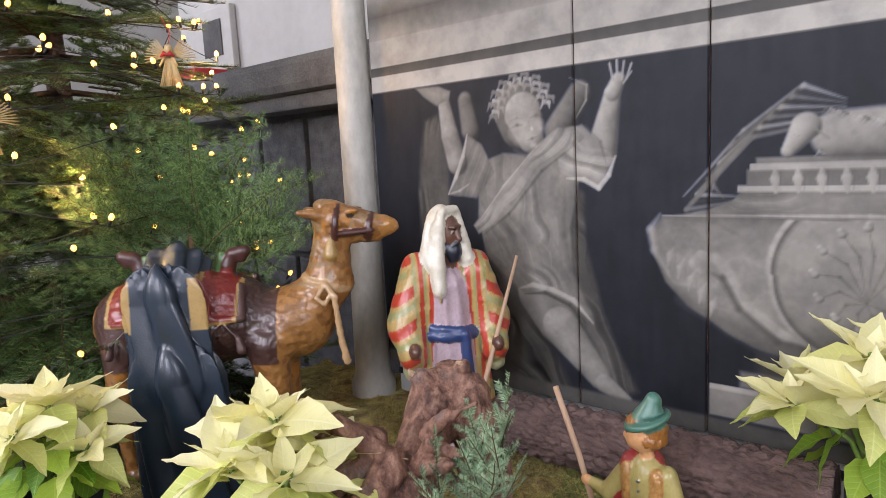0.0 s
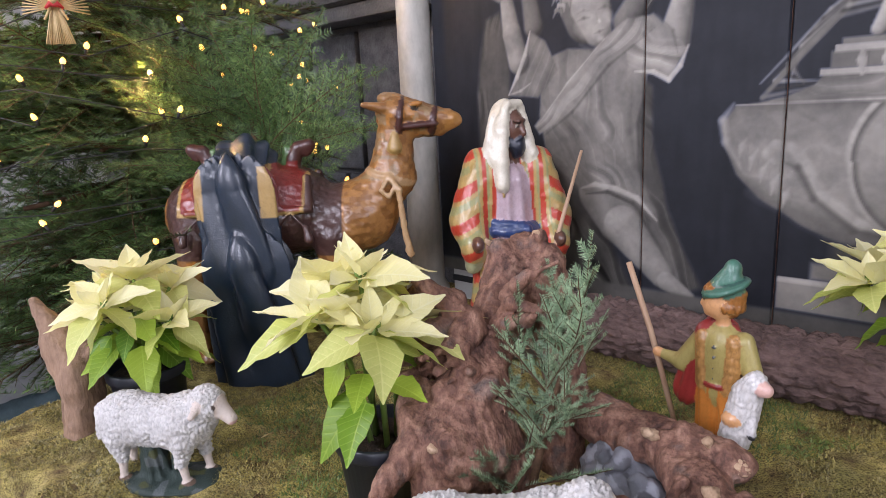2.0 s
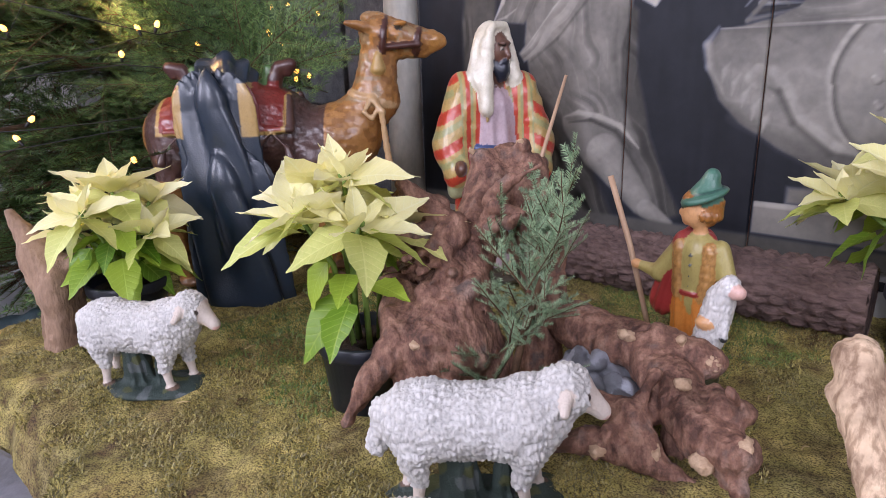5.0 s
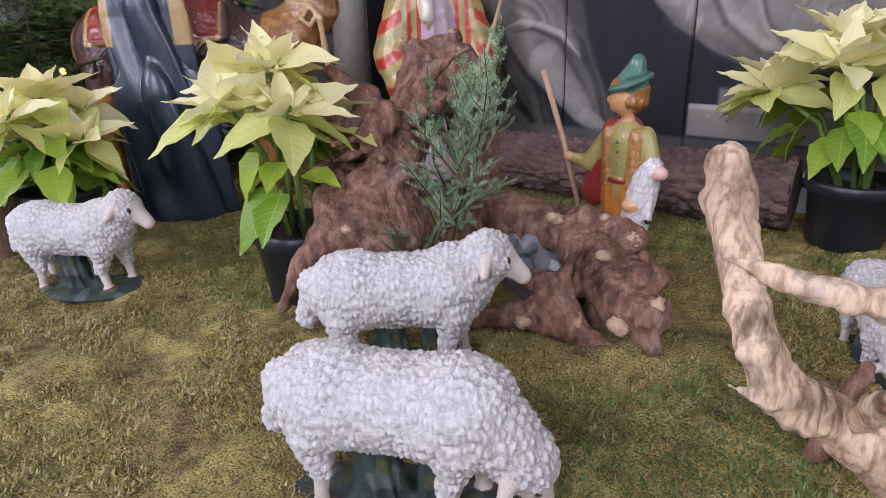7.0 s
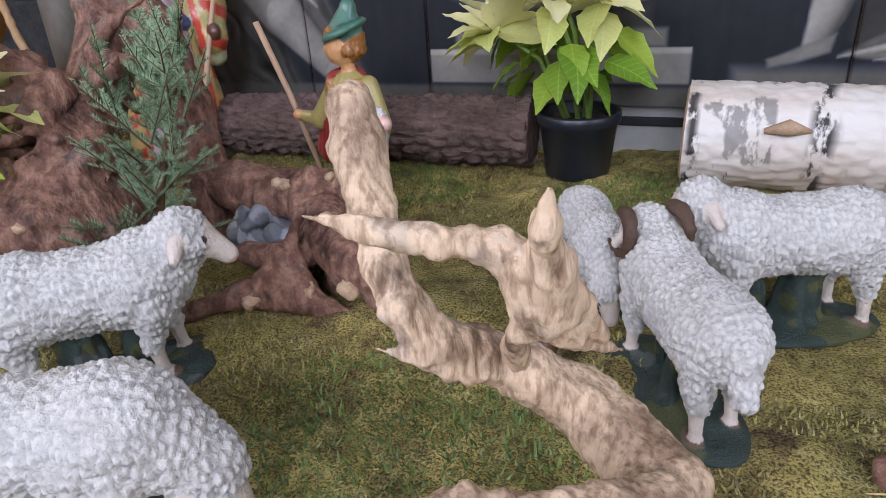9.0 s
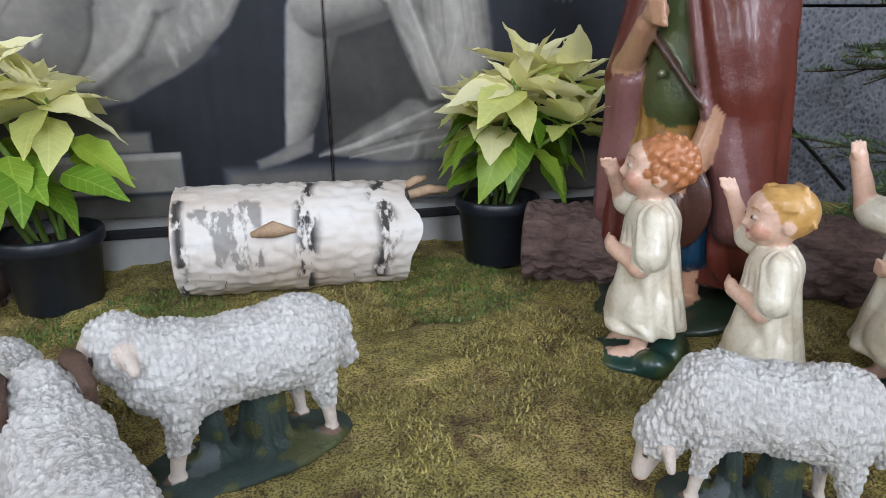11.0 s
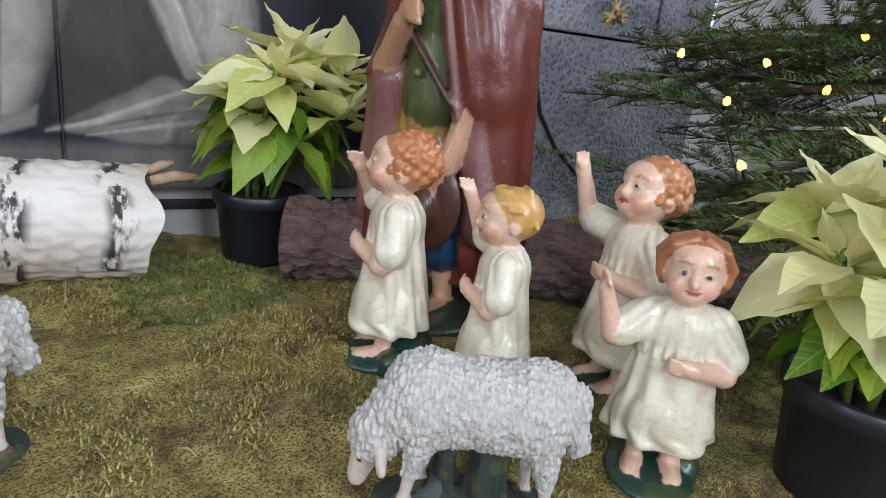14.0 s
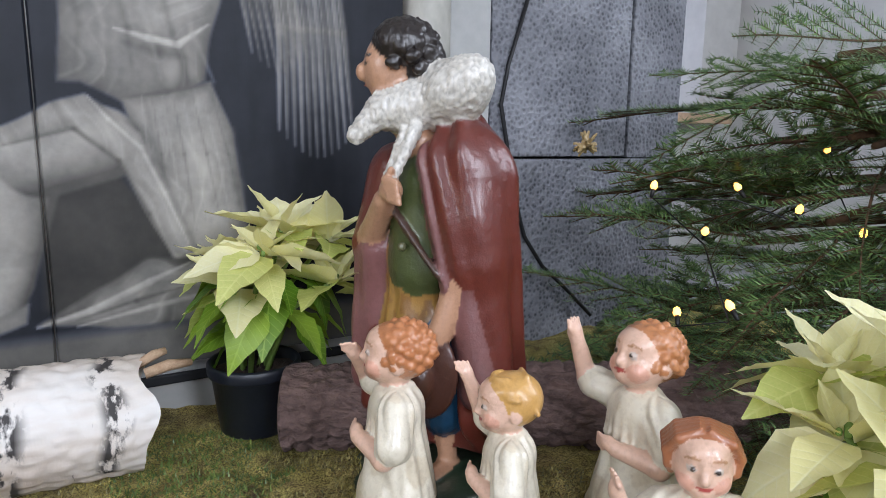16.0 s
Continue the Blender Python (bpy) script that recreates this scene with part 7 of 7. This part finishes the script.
poinsettia(-1.045, 0.5, 2, 7, 0.075, 0.27, "cream poinsettia in a black pot beside the camel", 0.09, 30)
poinsettia(-0.525, 0.605, 5, 5, 0.06, 0.325, "large cream poinsettia in a black pot beside the red root", 0.095, 12, 165.0, (0.012, 0.012))
poinsettia(0.065, 1.235, 7, 6, 0.105, 0.325, "leggy cream poinsettia in a black pot by the painted boards", 0.1, 24, 0.0, (-0.045, -0.01))
poinsettia(0.73, 1.262, 11, 7, 0.08, 0.315, "dense cream poinsettia in a black pot near the shepherd", 0.098, 32, 0.0, (0.04, -0.03))
poinsettia(1.075, 0.52, 13, 7, 0.075, 0.28, "tall cream poinsettia in a black pot beside the children", 0.082, 24, 100.0)


# ---- fir trees ----
def bough_meshes(name, seed, length, needle, mat, lift=0.35, droop=0.02, gap=0.0045):
    """A flat bough: a stem with paired side twigs, which fork again, all set with comb-like needles. Returns needles and sticks."""
    rnd = random.Random(seed)
    V, F, sticks = [], [], []

    def comb(pts, up):
        total = sum((b - a).length for a, b in zip(pts, pts[1:]))
        done = 0.0
        for a, b in zip(pts, pts[1:]):
            d = (b - a).normalized()
            side = d.cross(up).normalized()
            top = side.cross(d)
            n = max(2, int((b - a).length / gap))
            for i in range(n):
                p = a.lerp(b, (i + rnd.random()) / n)
                f = (done + (b - a).length * i / n) / total
                for k in (-1, 1, rnd.uniform(-0.5, 0.5)):
                    g = (d * rnd.uniform(0.45, 0.75) + side * k + top * (lift * (1.5 - abs(k)) + rnd.uniform(-0.12, 0.2))).normalized()
                    size = needle * rnd.uniform(0.75, 1.1) * (0.75 + 0.5 * math.sin(math.pi * min(1.0, f + 0.15)))
                    w = d * 0.0017 + top * 0.0005
                    o = len(V)
                    V.extend([p - w, p + w, p + g * size])
                    F.append((o, o + 1, o + 2))
            done += (b - a).length

    def twig(a, d, size, level):
        up = Vector((0, 0, 1))
        pts, n = [a.copy()], max(2, int(size / 0.046))
        for i in range(n):
            d = (d + Vector((rnd.uniform(-0.06, 0.06), rnd.uniform(-0.06, 0.06), rnd.uniform(-0.05, 0.05) - droop))).normalized()
            pts.append(pts[-1] + d * (size / n))
        sticks.append((pts, 0.0036 if level == 0 else 0.0018 if level == 1 else 0.0011))
        comb(pts, up)
        if level == 2:
            return
        for i in range(1, n + 1 if level else n):
            e = (pts[i] - pts[i - 1]).normalized()
            left = size * (1 - i / (n + 0.6))
            for m in (-1, 1):
                if level == 1 and (size < 0.07 or rnd.random() < 0.35):
                    continue
                g = (e * 0.72 + e.cross(up).normalized() * m * rnd.uniform(0.6, 0.85) + up * rnd.uniform(-0.12, 0.14)).normalized()
                twig(pts[i] + Vector((0, 0, 0)), g, max(0.025, left * (0.48 if level == 0 else 0.5) * rnd.uniform(0.75, 1.15)), level + 1)

    twig(Vector((0, 0, 0)), Vector((1, 0, 0.12)).normalized(), length, 0)
    sv, sf = [], []
    for pts, r0 in sticks:
        o = len(sv)
        for i, p in enumerate(pts):
            r = r0 * (1 - 0.7 * i / (len(pts) - 1))
            for a in range(3):
                sv.append(p + Vector((0.3 * math.sin(a * 2.094), math.cos(a * 2.094), math.sin(a * 2.094))) * r)
        for i in range(len(pts) - 1):
            for a in range(3):
                b = (a + 1) % 3
                sf.append((o + i * 3 + a, o + i * 3 + b, o + i * 3 + 3 + b, o + i * 3 + 3 + a))
    return raw_mesh(name, [tuple(v) for v in V], F, mat, False), raw_mesh("twigs", [tuple(v) for v in sv], sf, TWIG)


FIR = [bough_meshes("bough", 20 + k, 0.42, 0.018, NEEDLE) for k in range(4)]
SPRUCE = [bough_meshes("bough", 40 + k, 0.2, 0.014, NEEDLE_BLUE, 0.55, 0.01, 0.003) for k in range(3)]


def bough(parent, kind, p, yaw, pitch, size, roll=0.0):
    m = Matrix.Translation(p) @ Euler((radians(roll), radians(-pitch), radians(yaw)), "XYZ").to_matrix().to_4x4() @ Matrix.Scale(size, 4)
    b = part("bough", kind[0], parent, m)
    part("twig", kind[1], b)
    return b


def fir_tree(x, y, height, reach, seed, label, levels, arc):
    """A fir: trunk and whorls of boughs, longest at the foot; arc: the bearings that carry boughs."""
    rnd = random.Random(seed)
    tree = empty("fir_tree", pose(x, y, FLOOR_Z), label, "fir tree")
    part("trunk", tube("trunk", [(0, 0, 0), (0.01, 0, height * 0.5), (0, 0, height)], [0.045, 0.03, 0.006], BARK, 12), tree)
    for lv in range(levels):
        f = lv / levels
        z = 0.16 + (height - 0.25) * f
        R = reach * (1 - 0.62 * f)
        n = max(6, int((15 if x < 0 else 12) - 3 * f))
        for k in range(n):
            if x > 0 and f > 0.4 and k % 3:
                continue
            yaw = arc[0] + (arc[1] - arc[0]) * (k + rnd.uniform(0.1, 0.9)) / n
            p0 = Vector((0, 0, z + rnd.uniform(-0.05, 0.05)))
            out = Vector((math.cos(radians(yaw)), math.sin(radians(yaw)), 0))
            pitch = rnd.uniform(-34, 6)
            start = max(0.0, R - 0.42)
            part("branch", tube("branch", [p0, p0 + out * (start + 0.1) + Vector((0, 0, -0.03))], [0.011, 0.006], TWIG, 6), tree)
            bough(tree, rnd.choice(FIR), p0 + out * start + Vector((0, 0, -0.03)), yaw + rnd.uniform(-15, 15), pitch, rnd.uniform(0.9, 1.15), rnd.uniform(-28, 28))
            if start > 0.12 and (k % 2 or x < 0):
                bough(tree, rnd.choice(FIR), p0 + out * start * 0.4, yaw + rnd.uniform(-25, 25), pitch + rnd.uniform(-20, 20), 0.95, rnd.uniform(-50, 50))
    return tree


tree_left = fir_tree(-1.82, 0.86, 2.0, 0.74, 3, "fir tree hung with warm lights and straw angels", 15, (-130, 70))
tree_right = fir_tree(1.86, 0.86, 1.7, 0.76, 8, "fir tree with a string of small warm lights", 9, (122, 262))

# cut fir twigs behind the saddle
twigs = empty("fir_branches", pose(-1.27, 0.9, 0.43), "bunch of cut fir branches behind the camel's saddle", "fir branches")
rf = random.Random(9)
for k in range(14):
    a = radians(-8 + 196 * (k + rf.uniform(0.3, 0.7)) / 14)
    out = (Vector((0.68, 0.73, 0)) * math.cos(a) + Vector((0, 0, 1)) * math.sin(a) + Vector((0.6, -0.55, 0)) * rf.uniform(-0.2, 0.45)).normalized()
    face = Vector((0.55 + rf.uniform(-0.3, 0.3), -0.5 + rf.uniform(-0.3, 0.3), 0.65))
    side = face.cross(out).normalized()
    m = Matrix((out, side, out.cross(side))).transposed().to_4x4()
    b = part("bough", rf.choice(FIR)[0], twigs, Matrix.Translation((rf.uniform(-0.05, 0.05), rf.uniform(-0.04, 0.05), rf.uniform(-0.02, 0.07))) @ m @ Matrix.Scale(rf.uniform(0.72, 0.95), 4))
    part("twig", next(t for n, t in FIR if n == b.data), b)
part("stem", tube("stem", [(0, 0, -0.44), (0.0, 0.01, -0.1), (0.0, 0.0, 0.1)], [0.012, 0.01, 0.006], TWIG), twigs)
sprig = empty("spruce_branches", pose(-0.335, 0.675, 0.02), "blue-green spruce twigs stuck in beside the root", "spruce twigs")
for k in range(32):
    f = k / 31
    at = Vector((0.0, -0.03, 0.03)).lerp(Vector((0.03, 0.07, 0.24)), f) + Vector((rf.uniform(-0.02, 0.02), rf.uniform(-0.02, 0.02), 0.0))
    bough(sprig, rf.choice(SPRUCE), at, k * 137.5 + rf.uniform(-25, 25), 18 + 46 * f + rf.uniform(-14, 18), (0.6 - 0.16 * f) * rf.uniform(0.75, 1.1), rf.uniform(-50, 50))
bough(sprig, SPRUCE[0], Vector((0.03, 0.07, 0.21)), 62, 74, 0.75, 0)
bough(sprig, SPRUCE[1], Vector((-0.02, 0.02, 0.18)), 170, 80, 0.6, 20)
part("stem", tube("stem", [(0, -0.02, -0.03), (0.015, 0.02, 0.12), (0.03, 0.07, 0.24)], [0.006, 0.005, 0.003], TWIG), sprig)

# ---- lights and ornaments ----
BULB = lathe("bulb", [(0.0004, -0.006), (0.004, -0.005), (0.0058, 0.0), (0.004, 0.006), (0.0004, 0.009)], GLOW, 10)
SOCKET = lathe("socket", [(0.0005, -0.02), (0.003, -0.018), (0.0035, -0.005), (0.001, -0.004)], TIN, 8)


def light_string(points, label):
    ob = empty("light_string", pose(0, 0, 0), label, "string lights")
    part("cable", tube("cable", points, [0.0013] * len(points), TIN, 5), ob)
    rb = random.Random(len(points))
    for p in points:
        b = part("bulb", BULB, ob, Matrix.Translation(Vector(p) + Vector((0, 0, 0.02))) @ Euler((rb.uniform(-0.7, 0.7), rb.uniform(-0.7, 0.7), 0)).to_matrix().to_4x4())
        part("socket", SOCKET, b)
    return ob


rl = random.Random(12)
pts = []
for k in range(150):
    f = (k / 149) ** 0.75
    a = radians(-70 + 100 * (0.5 + 0.5 * math.sin(k * 0.55)) + rl.uniform(-12, 12))
    r = (0.7 - 0.3 * f) * rl.uniform(0.8, 1.05)
    pts.append((-1.86 + r * math.cos(a), 0.86 + r * math.sin(a), 0.25 + 1.05 * f + rl.uniform(-0.06, 0.06)))
for k in (40, 56, 70, 84, 98, 112):
    d = bpy.data.lights.new("string_glow", "POINT")
    d.energy, d.color, d.shadow_soft_size = 1.6, (1.0, 0.62, 0.22), 0.012
    new("string_glow", d).location = Vector(pts[k]) + Vector((0.02, -0.02, 0.03))
light_string(pts, "string of warm glowing lights wound through the fir")
light_string([(1.15, 0.9, 0.14), (1.2, 0.86, 0.2), (1.19, 0.775, 0.23), (1.3, 0.9, 0.3), (1.3, 1.0, 0.36), (1.405, 0.925, 0.36), (1.45, 0.85, 0.33), (1.5, 0.78, 0.3), (1.6, 0.9, 0.42)], "string of a few small warm lights on dark cable")


def straw_angel(x, y, z, yaw, size=1.0):
    """An ornament of plaited straw: a fan of wings, a skirt and a red bow, as one plain shape."""
    V, F = [], []

    def rod(a, b, r):
        me = tube("r", [a, b], [r, r * 0.8], STRAW, 5)
        o = len(V)
        V.extend([tuple(v.co) for v in me.vertices])
        F.extend([tuple(i + o for i in p.vertices) for p in me.polygons])
        bpy.data.meshes.remove(me)
    for k in range(15):
        a = -0.5 + k / 14.0
        rod((0, a * 0.012, 0.07), (0.004 * math.cos(k), a * 0.05, 0.0), 0.0022)
    for side in (-1, 1):
        for k in range(10):
            t = 0.15 + 0.13 * k
            rod((-0.004, side * 0.004, 0.07), (-0.008, side * (0.004 + 0.055 * math.sin(t + 0.3)), 0.07 + 0.055 * math.cos(t + 0.3) - 0.01), 0.0016)
        rod((0.004, side * 0.006, 0.072), (0.012, side * 0.02, 0.045), 0.003)
    o = len(V)
    me = lathe("h", [(0.0005, 0.073), (0.008, 0.076), (0.0105, 0.084), (0.008, 0.093), (0.0005, 0.096)], STRAW, 12)
    V.extend([tuple(v.co) for v in me.vertices])
    F.extend([tuple(i + o for i in p.vertices) for p in me.polygons])
    bpy.data.meshes.remove(me)
    ob = new("straw_ornament", raw_mesh("straw_ornament", V, F, STRAW))
    ob.matrix_basis = pose(x, y, z, 0, 0, yaw) @ Matrix.Scale(size, 4)
    tagged(ob, "straw angel ornament with fan wings and a red bow", "ornament", "straw ornaments")
    part("bow", tube("bow", [(0.012, -0.016, 0.066), (0.014, -0.006, 0.074), (0.015, 0.0, 0.07), (0.014, 0.006, 0.074), (0.012, 0.016, 0.066)], [0.002, 0.006, 0.003, 0.006, 0.002], RED, 6), ob, None, "red ribbon bow")
    part("hanger", tube("hanger", [(0, 0, 0.095), (0.0, 0.008, 0.12), (-0.01, -0.012, 0.16)], [0.0012] * 3, RED, 5), ob, None, "red hanging cord")
    return ob


straw_angel(-1.35, 0.94, 0.84, -45)
straw_angel(-1.355, 0.55, 0.69, -25)
straw_angel(-1.6, 0.5, 0.86, -30)

gold = Sculpt(0.0025)
rg = random.Random(5)
for k in range(40):
    v = Vector((rg.gauss(0, 1), rg.gauss(0, 1), rg.gauss(0, 1))).normalized() * rg.uniform(0.008, 0.03)
    gold.limb((0, 0, 0), tuple(v), 0.003, 0.0025, (0.5, 0.36, 0.16), 0.002)
ob = new("tinsel_ornament", gold.mesh("tinsel_ornament", LACQUER, (0.005, 0.002), None, ((0.5, 0.36, 0.16),)))
ob.matrix_basis = pose(1.36, 1.22, 0.44)
tagged(ob, "glittering golden tinsel ball hanging in the fir", "ornament")
cable = new("cable", tube("cable", [(1.35, 1.395, 0.75), (1.3, 1.395, 0.6), (1.285, 1.396, 0.52), (1.312, 1.396, 0.4), (1.33, 1.396, 0.32), (1.357, 1.395, 0.24), (1.41, 1.394, 0.17), (1.478, 1.39, 0.112), (1.553, 1.38, 0.04)], [0.0045] * 9, TIN, 8))
tagged(cable, "black rubber cable hanging down the granite pier", "cable")

# things on and above the low wall
tagged(box("box_red", (-2.72, 1.66, 0.99), (-2.5, 1.82, 1.08), RED, 0.006), "small red box standing on the coping", "box")
pic = tagged(box("picture_frame", (-2.98, 1.96, 1.12), (-2.66, 1.995, 1.42), PLASTER, 0.006), "pale framed dark picture on the plaster wall", "picture")
box("picture", (-2.9, 1.953, 1.19), (-2.74, 1.962, 1.36), GRANITE_DARK, 0, pic)

# ---- the rim of the moss bed ----
for k, (x, y, w, d, a) in enumerate(((-1.0, 0.17, 0.5, 0.16, 10), (-0.62, 0.08, 0.4, 0.14, -6), (-1.42, 0.28, 0.36, 0.16, 24))):
    ob = box("stone_slab", (-w / 2, -d / 2, 0), (w / 2, d / 2, 0.05), SLATE, 0.01)
    ob.matrix_basis = pose(x, y, FLOOR_Z, 0, 0, a)
    tagged(ob, "blue-grey slate slab edging the moss", "stone slab", "edging slabs")
s = Sculpt(0.006)
s.chain([(-1.55, 0.36, FLOOR_Z + 0.03), (-1.45, 0.47, FLOOR_Z + 0.05), (-1.5, 0.65, FLOOR_Z + 0.04), (-1.42, 0.85, FLOOR_Z + 0.04)], [0.04, 0.05, 0.05, 0.05], k=0.03)
tagged(new("cloth", s.mesh("cloth", CLOTH_TEAL, None, [(0.05, 0.01), (0.02, 0.003)])), "crumpled dark teal cloth along the rim of the moss", "cloth")


def tufts(name, count, seed, mat, where, size, label):
    """Countless tiny shoots that make the moss fuzzy."""
    rng = np.random.default_rng(seed)
    x, y = rng.uniform(-1.35, 1.6, count * 3), rng.uniform(0.0, 1.3, count * 3)
    p = np.stack([x, y, np.zeros_like(x)], 1)
    keep = where(p) & (ground_z(x, y) > -0.03)
    x, y = x[keep][:count], y[keep][:count]
    n = len(x)
    z = ground_z(x, y) - 0.001
    a, h, lean = rng.uniform(0, 6.283, n), rng.uniform(0.5, 1.2, n) * size, rng.uniform(0.3, 1.9, n)
    b = np.stack([x, y, z], 1)
    w = np.stack([np.cos(a), np.sin(a), np.zeros(n)], 1) * 0.0015
    t = b + np.stack([-np.sin(a) * lean * h, np.cos(a) * lean * h, h], 1)
    V = np.stack([b - w, b + w, t], 1).reshape(-1, 3)
    F = np.arange(3 * n).reshape(-1, 3)
    tagged(new(name, raw_mesh(name, V.tolist(), F.tolist(), mat, False)), label, "moss", kind="stuff")


def green_patch(p):
    d = np.minimum.reduce([np.hypot(p[:, 0] - cx, p[:, 1] - cy) / r for cx, cy, r in ((0.05, 0.55, 0.17), (0.18, 1.12, 0.16), (0.62, 1.14, 0.14), (-0.62, 0.6, 0.14), (-0.3, 1.12, 0.22), (-0.75, 0.75, 0.25))])
    return d + 0.35 * smooth_noise(p, 0.06) < 0.8


tufts("moss_shoots", 230000, 1, TUFT, lambda p: ~green_patch(p) & (smooth_noise(p, 0.05, 2.0) > -0.12), 0.005, "short yellowish shoots of dry moss")
tufts("green_moss_shoots", 70000, 2, TUFT_GREEN, green_patch, 0.0065, "patches of fresh green moss")

stub = Sculpt(0.0025)
stub.chain([(0.128, 0.645, -0.01), (0.138, 0.656, 0.04), (0.15, 0.666, 0.082)], [0.012, 0.0105, 0.007], k=0.005)
stub.limb((0.138, 0.655, 0.035), (0.125, 0.662, 0.05), 0.006, 0.004, k=0.004)
tagged(new("broken_branch", stub.mesh("broken_branch", WOOD_RED, None, [(0.012, 0.002), (0.005, -0.001)])), "short reddish broken branch stuck upright in the moss", "branch")
flake = Sculpt(0.0025)
flake.limb((-0.66, 0.69, 0.012), (-0.62, 0.715, 0.016), 0.014, 0.009, k=0.004, flat=((0, 0, 1), 0.35))
flake.limb((-0.64, 0.69, 0.012), (-0.655, 0.715, 0.018), 0.01, 0.006, k=0.004, flat=((0, 0, 1), 0.35))
tagged(new("bark_flake", flake.mesh("bark_flake", DRIFT_BROWN, None, [(0.01, 0.002)])), "flat brown flake of bark lying on the moss", "bark")
chip = Sculpt(0.003)
chip.limb((0.4, 0.6, 0.004), (0.425, 0.585, 0.016), 0.013, 0.009, k=0.006)
tagged(new("wood_chip", chip.mesh("wood_chip", WOOD_RED, None, [(0.012, 0.003)])), "small reddish chip of bark on the moss", "wood chip")

# straw and twig bits on the moss
rs = random.Random(6)
for k in range(26):
    x, y = rs.uniform(-0.9, 0.9), rs.uniform(0.3, 1.0)
    a, L = rs.uniform(0, 6.283), rs.uniform(0.012, 0.04)
    z = float(ground_z(np.array([x]), np.array([y]))[0]) + 0.004
    ob = new("straw", tube("straw", [(0, 0, 0), (L * 0.5, 0.002, 0.002), (L, 0, 0.0)], [0.0009, 0.001, 0.0006], STRAW, 5))
    ob.matrix_basis = pose(x, y, z, 0, 0, math.degrees(a))
    tagged(ob, "loose bit of dry straw on the moss", "straw", "straw bits")
